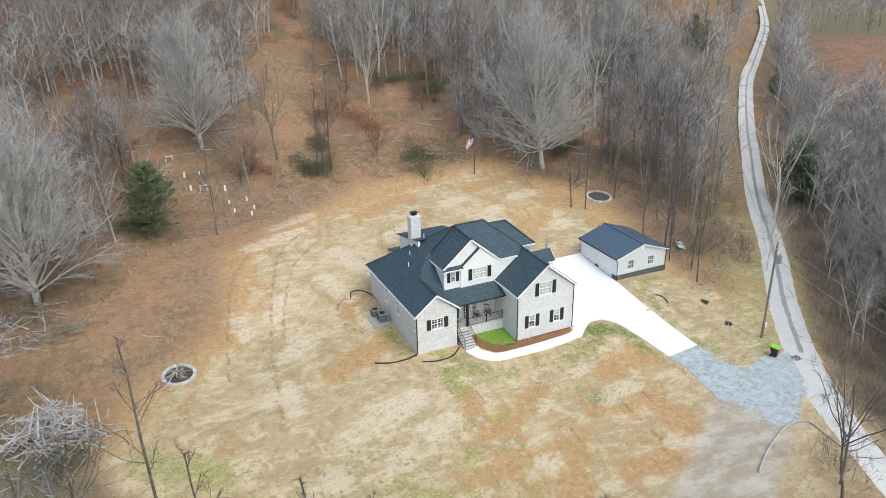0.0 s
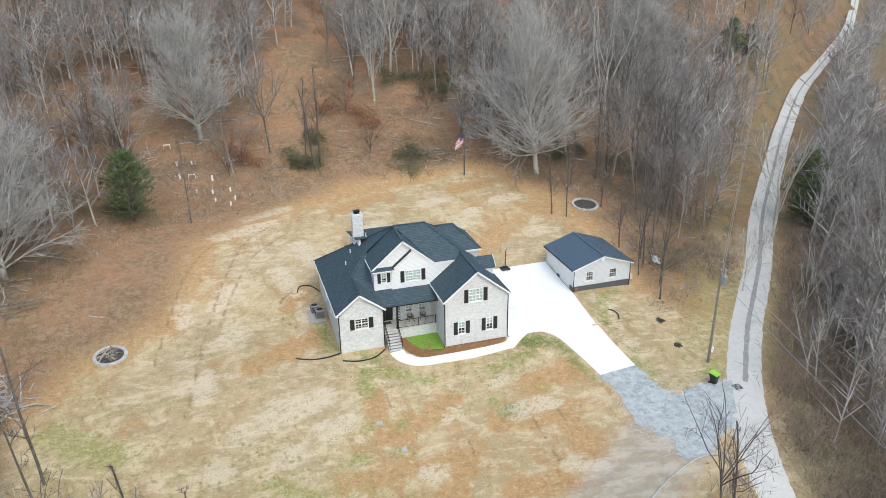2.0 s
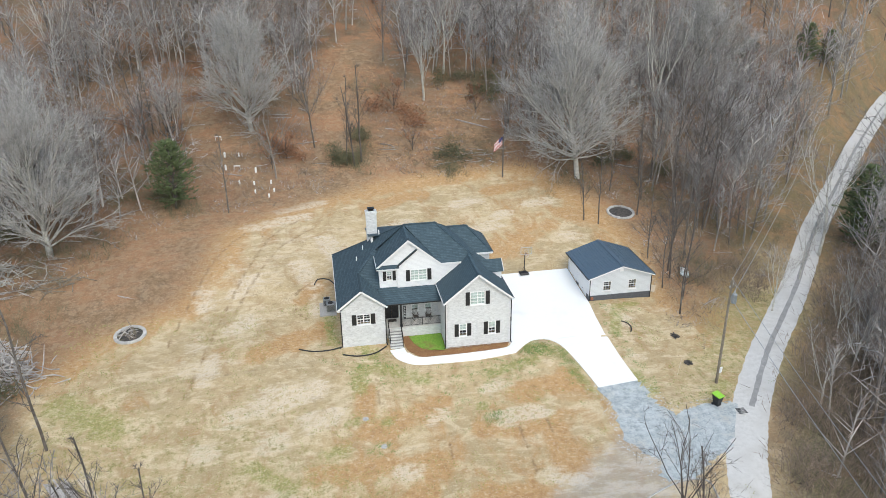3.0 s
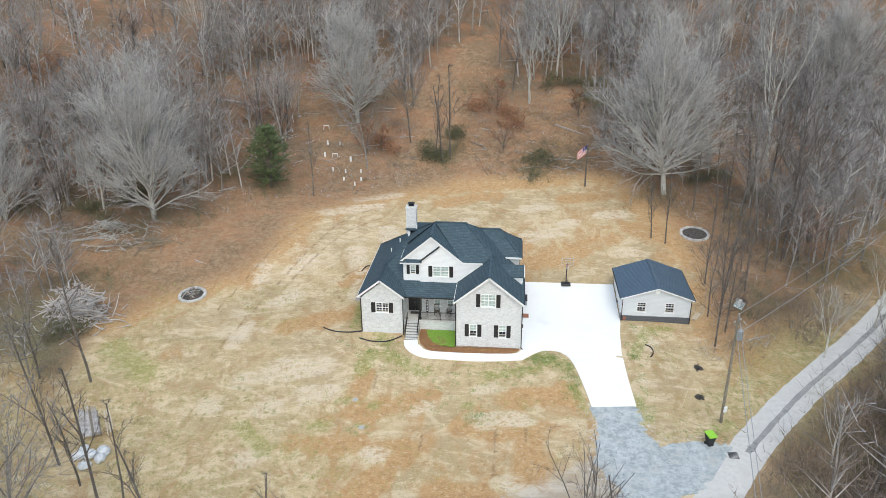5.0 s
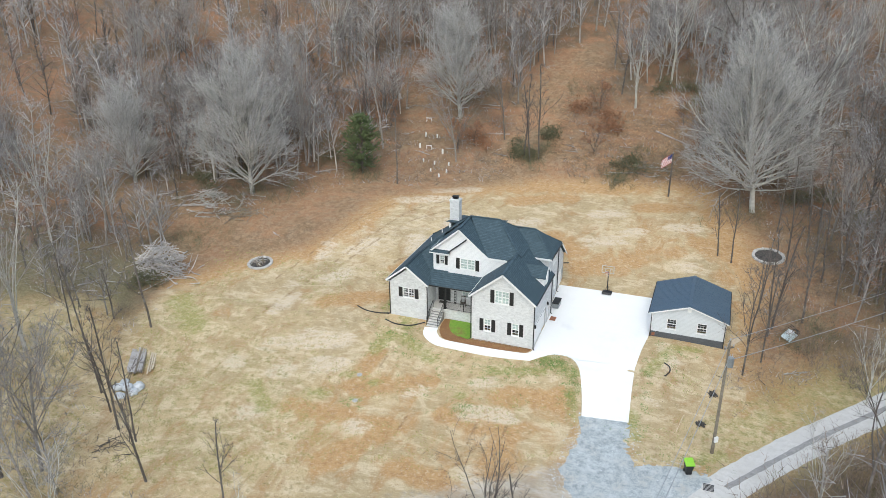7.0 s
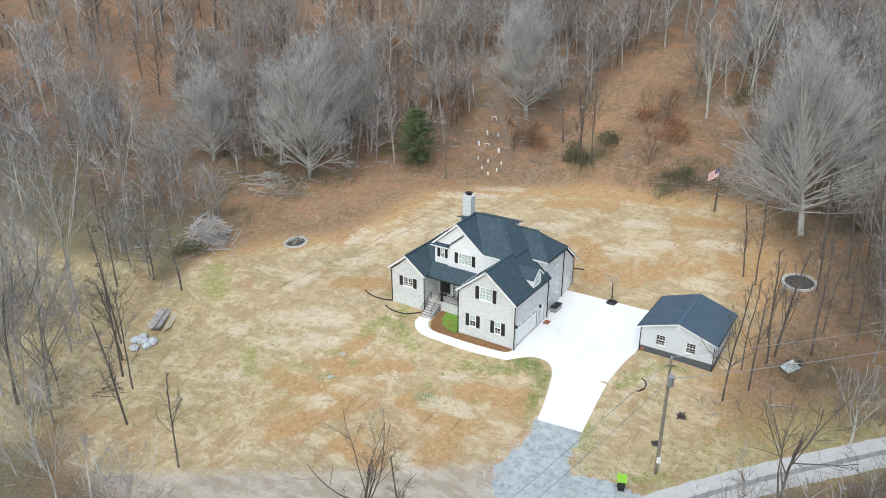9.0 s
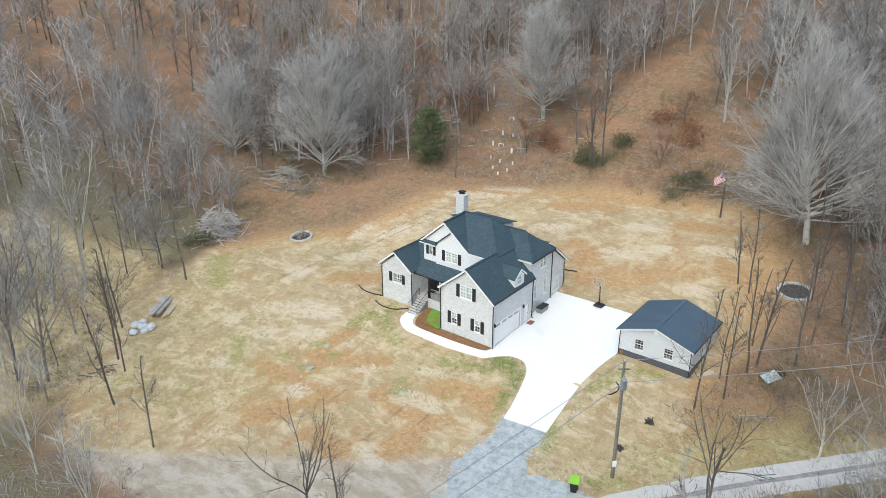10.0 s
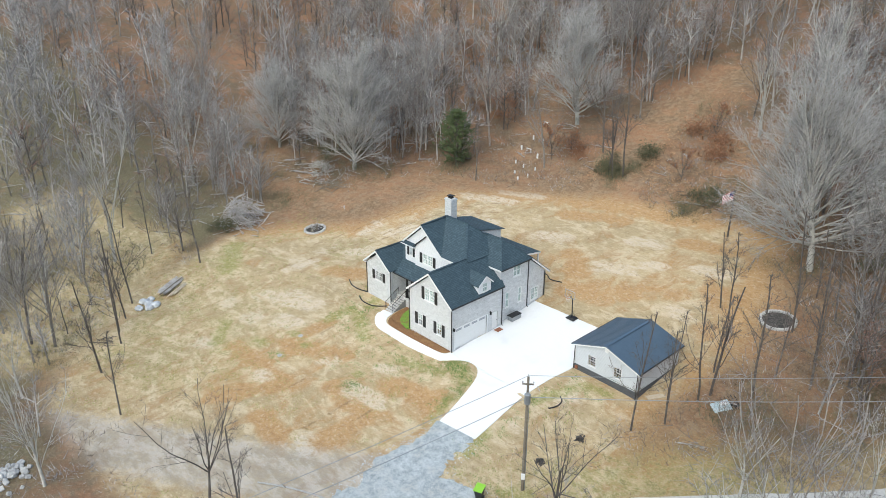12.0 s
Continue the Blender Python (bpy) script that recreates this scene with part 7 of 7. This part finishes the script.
for x0, y0, x1, y1, r in ((-49, 64, -42, 62.6, 0.22), (-58, 73, -53, 71, 0.2), (-28, 69, -22, 69.5, 0.2), (-38, 66, -35, 61.5, 0.18), (-54, 19.5, -48, 21.5, 0.16), (-52, 24.5, -47.5, 20.5, 0.15), (12, 58, 17, 55, 0.14)):
    pts = [(x0 + (x1 - x0) * k / 4, y0 + (y1 - y0) * k / 4) for k in range(5)]
    tagged(part("fallen_log", Shape().tube([(a, b, h(a, b) + r * 0.8) for a, b in pts], [r, r, r * 0.9, r * 0.8, r * 0.6], 8), DEADWOOD, None, "", True), "grey fallen log lying in the leaf litter", "log", "fallen logs")
lp = thing("lumber_stack", on_land(-34.2, -12.2), "stack of weathered boards and pale planks on the grass", "lumber", turn=124)
for k in range(8):
    z = 0.05 + 0.06 * (k // 4)
    part("plank", Shape().box((-3.9 + 0.2 * (k % 3), -0.75 + 0.2 * (k % 4) + 0.03 * k, z), (3.4 + 0.25 * (k % 2), -0.6 + 0.2 * (k % 4) + 0.03 * k, z + 0.05)), DEADWOOD if k % 3 else WOOD, lp)
for k in range(3):
    part("plank", Shape().box((-4.2 + 0.4 * k, -1.35 - 0.22 * k, 0.03), (3.6 + 0.2 * k, -1.2 - 0.22 * k, 0.11)), PALELUMBER, lp, "pale new plank")
for k in range(3):
    part("metal_sheet", Shape().box((-3.4 + 0.3 * k, 0.2 + 0.1 * k, 0.02 + 0.03 * k), (1.6 + 0.2 * k, 0.75 + 0.1 * k, 0.04 + 0.03 * k)), DEADWOOD, lp, "grey weathered sheet")
BAGS = ((-31.2, -18.6, 0.5), (-32.3, -17.5, 0.55), (-30.3, -17.6, 0.5), (-30.4, -16.7, 0.55), (-32.4, -16.5, 0.4), (-31.3, -17.2, 0.5))
for k, (x, y, r) in enumerate(BAGS):
    bm = bmesh.new()
    bmesh.ops.create_icosphere(bm, subdivisions=3, radius=1.0)
    for v in bm.verts:
        n = 1.6 * noise.noise(v.co * 2.3 + Vector((k * 3.1, 0, 0)))
        v.co = Vector((v.co.x * r * 1.15, v.co.y * r * 0.95, max(v.co.z, -0.55) * r * 0.75)) * (1 + 0.22 * n)
    me = bpy.data.meshes.new("bag")
    bm.to_mesh(me)
    bm.free()
    ob = part("bulk_bag", me, WHITE_PLASTIC, None, "", True)
    ob.matrix_world = pose(*on_land(x, y, r * 0.4), 0, 0, 50 * k)
    tagged(ob, "slumped white woven plastic bag on the grass", "bag", "white bags")
sc = thing("scrap_panel_heap", on_land(31.7, 11.3), "pale blue and white sheet scrap beside dark brush", "scrap heap", turn=66)
part("panel", Shape().prism([(-1.3, -0.5, 0.1), (0.6, -0.6, 0.15), (0.7, 0.45, 0.55), (-1.2, 0.5, 0.4)], (0, 0, 0.05)), TEAL, sc)
part("panel", Shape().prism([(-0.5, -0.2, 0.55), (0.35, -0.3, 0.6), (0.4, 0.25, 0.66), (-0.45, 0.3, 0.62)], (0, 0, 0.04)), WHITE_PLASTIC, sc, "white panel")
for k in range(5):
    part("strut", Shape().tube([(0.5 + 0.25 * k, -0.7, 0.08), (0.3 + 0.35 * k, 0.8, 0.5 + 0.05 * k)], 0.035, 5), PLASTIC_BLACK, sc)
part("tyre", Shape().tube([(1.3 + 0.32 * math.cos(a), 0.32 * math.sin(a), 0.14) for a in np.linspace(0, 2 * math.pi, 17)], 0.12, 8), PLASTIC_BLACK, sc, "black tyre")
st = thing("marker_stake", on_land(21.85, -7.4), "thin pale wooden stake leaning over the grass", "stake")
part("shaft", Shape().tube([(0, 0, -0.1), (0.45, 0.3, 1.75)], 0.022, 5), PALELUMBER, st)
tagged(part("plank_on_ground", Shape().box((-0.9, -0.3, 0.02), (0.9, 0.3, 0.09), pose(26.3, 8.4, h(26.3, 8.4), 0, 0, 60)), PALELUMBER), "pale plank lying beside the garage wall", "plank")
gr = thing("drain_grate", on_land(24.95, -13.95, 0.05), "round dark drain grate at the road's edge", "drain grate")
part("frame", Shape().tube([(0, 0, 0.0), (0, 0, 0.05)], 0.55, 20), STEPSTONE, gr)
for k in range(6):
    part("slat", Shape().box((-0.42, -0.4 + k * 0.15, 0.05), (0.42, -0.33 + k * 0.15, 0.08)), PLASTIC_BLACK, gr)
for x, y in ((-9.0, -8.8), (-7.7, -12.4)):
    tagged(part("yard_drain", Shape().tube([(x, y, h(x, y) - 0.05), (x, y, h(x, y) + 0.06)], 0.28, 14), STONE), "pale round drain cap set in the yard", "drain cap", "drain caps")


# ---- grass tufts ----
def tuft(seed, n, tall):
    rng = np.random.default_rng(seed)
    at = np.stack([rng.normal(0, 0.2, n), rng.normal(0, 0.2, n), np.full(n, -0.02)], -1)
    way = unit(np.stack([rng.normal(0, 0.6, n), rng.normal(0, 0.6, n), np.ones(n)], -1))
    return cones(rng, at, way, tall * rng.uniform(0.5, 1.0, n), np.full(n, 0.032))


tufts = [tuft(400 + i, 14, 0.15) for i in range(4)]
trng = random.Random(31)
places = []
for cx, cy, sx, sy, n in ((8.8, -1.4, 1.4, 0.6, 150), (4.0, -3.6, 3.2, 1.0, 60), (11.9, -3.0, 0.6, 2.4, 150), (1.5, -6.5, 4.5, 2.2, 80), (-7.5, -0.8, 1.6, 1.0, 40), (-11.5, 4.0, 0.7, 2.2, 35), (-6.5, -4.0, 1.8, 1.6, 25), (18.3, -2, 0.5, 3.5, 40), (20, 4.5, 1.5, 1.2, 25), (18.3, -8.0, 0.6, 0.8, 30), (-7.8, -12.6, 0.8, 0.5, 22), (3.0, -10.2, 0.6, 0.5, 25), (24.5, -11.2, 1.6, 0.5, 22)):
    for _ in range(n):
        x, y = trng.gauss(cx, sx), trng.gauss(cy, sy)
        if float(edge_distance(np.array([x]), np.array([y]), [tuple(p) for p in DRIVE])[0]) > 0.15 and not (-10.5 < x < 6.8 and y > 2) and not (-4.2 < x < 6.6 and -1.2 < y):
            places.append((x, y, trng.uniform(0.6, 1.4)))
scatter("grass_tufts", tufts, places, TUFT, "scattered green grass tufts in the bare yard", "grass")

olive, yrng = [tuft(420 + i, 6, 0.15) for i in range(4)], np.random.default_rng(44)
clods = [tuft(440 + i, 4, 0.08) for i in range(4)]
drive_edge = [tuple(p) for p in DRIVE]


def yard_spots(n, xs, ys, level, bias, seed):
    """Places in the open yard, thick where a slow noise is high."""
    x, y = yrng.uniform(*xs, n), yrng.uniform(*ys, n)
    keep = (edge_distance(x, y, YARD) < 0) & (edge_distance(x, y, drive_edge) > 0.3) & (edge_distance(x, y, APRON) > 0.2)
    keep &= ~((x > -11) & (x < 7.2) & (y > -1.4) & (y < 20.3)) & ~((x > 17.4) & (x < 25.6) & (y > 6.3) & (y < 14.5))
    keep &= line_distance(x, y, [(16, -17), (10, -21.5), (3, -26), (-6, -31), (-14, -36)]) > 4.5
    out = []
    for a, b, k in zip(x, y, keep):
        v = noise.noise(Vector((a * 0.16, b * 0.16, seed))) + 0.25 * noise.noise(Vector((a * 0.6, b * 0.6, 1.0)))
        if k and v + (bias if a < -14 or b < -14 else -bias) > level:
            out.append((a, b, yrng.uniform(0.6, 1.5)))
    return out


scatter("olive_grass_tufts", olive, yard_spots(8500, (-40, 24), (-33, 12), 0.05, 0.10, 3.0), OLIVE, "yellow-green grass tufts scattered through the straw", "grass")
scatter("dead_leaf_clumps", clods, yard_spots(7000, (-40, 30), (-33, 42), 0.0, 0.0, 9.0), CLOD, "brown dead leaves and clods strewn over the yard", "leaf litter")


def pebble(seed):
    rng = np.random.default_rng(seed)
    V = np.array([(1, 0, 0), (0, 1, 0), (-1, 0, 0), (0, -1, 0), (0, 0, 0.7), (0, 0, -0.7)]) * rng.uniform(0.03, 0.075, (6, 1))
    F = np.array([(0, 1, 4), (1, 2, 4), (2, 3, 4), (3, 0, 4), (1, 0, 5), (2, 1, 5), (3, 2, 5), (0, 3, 5)])
    return V, F


k = yrng.random(4200)
x = np.where(k < 0.45, yrng.normal(15.6, 1.5, 4200), np.where(k < 0.8, yrng.normal(21.5, 1.9, 4200), yrng.normal(15, 4, 4200)))
y = np.where(k < 0.45, yrng.normal(-11.5, 2.6, 4200), np.where(k < 0.8, yrng.normal(-14.8, 1.5, 4200), yrng.normal(-18, 2, 4200)))
keep = (edge_distance(x, y, APRON) < 0.9) & (edge_distance(x, y, drive_edge) > 0.1)
scatter("loose_gravel", [pebble(i) for i in range(5)], [(a, b, yrng.uniform(0.7, 1.5)) for a, b in zip(x[keep], y[keep])], PALESTONE, "loose blue-white crushed stone on the apron", "gravel")
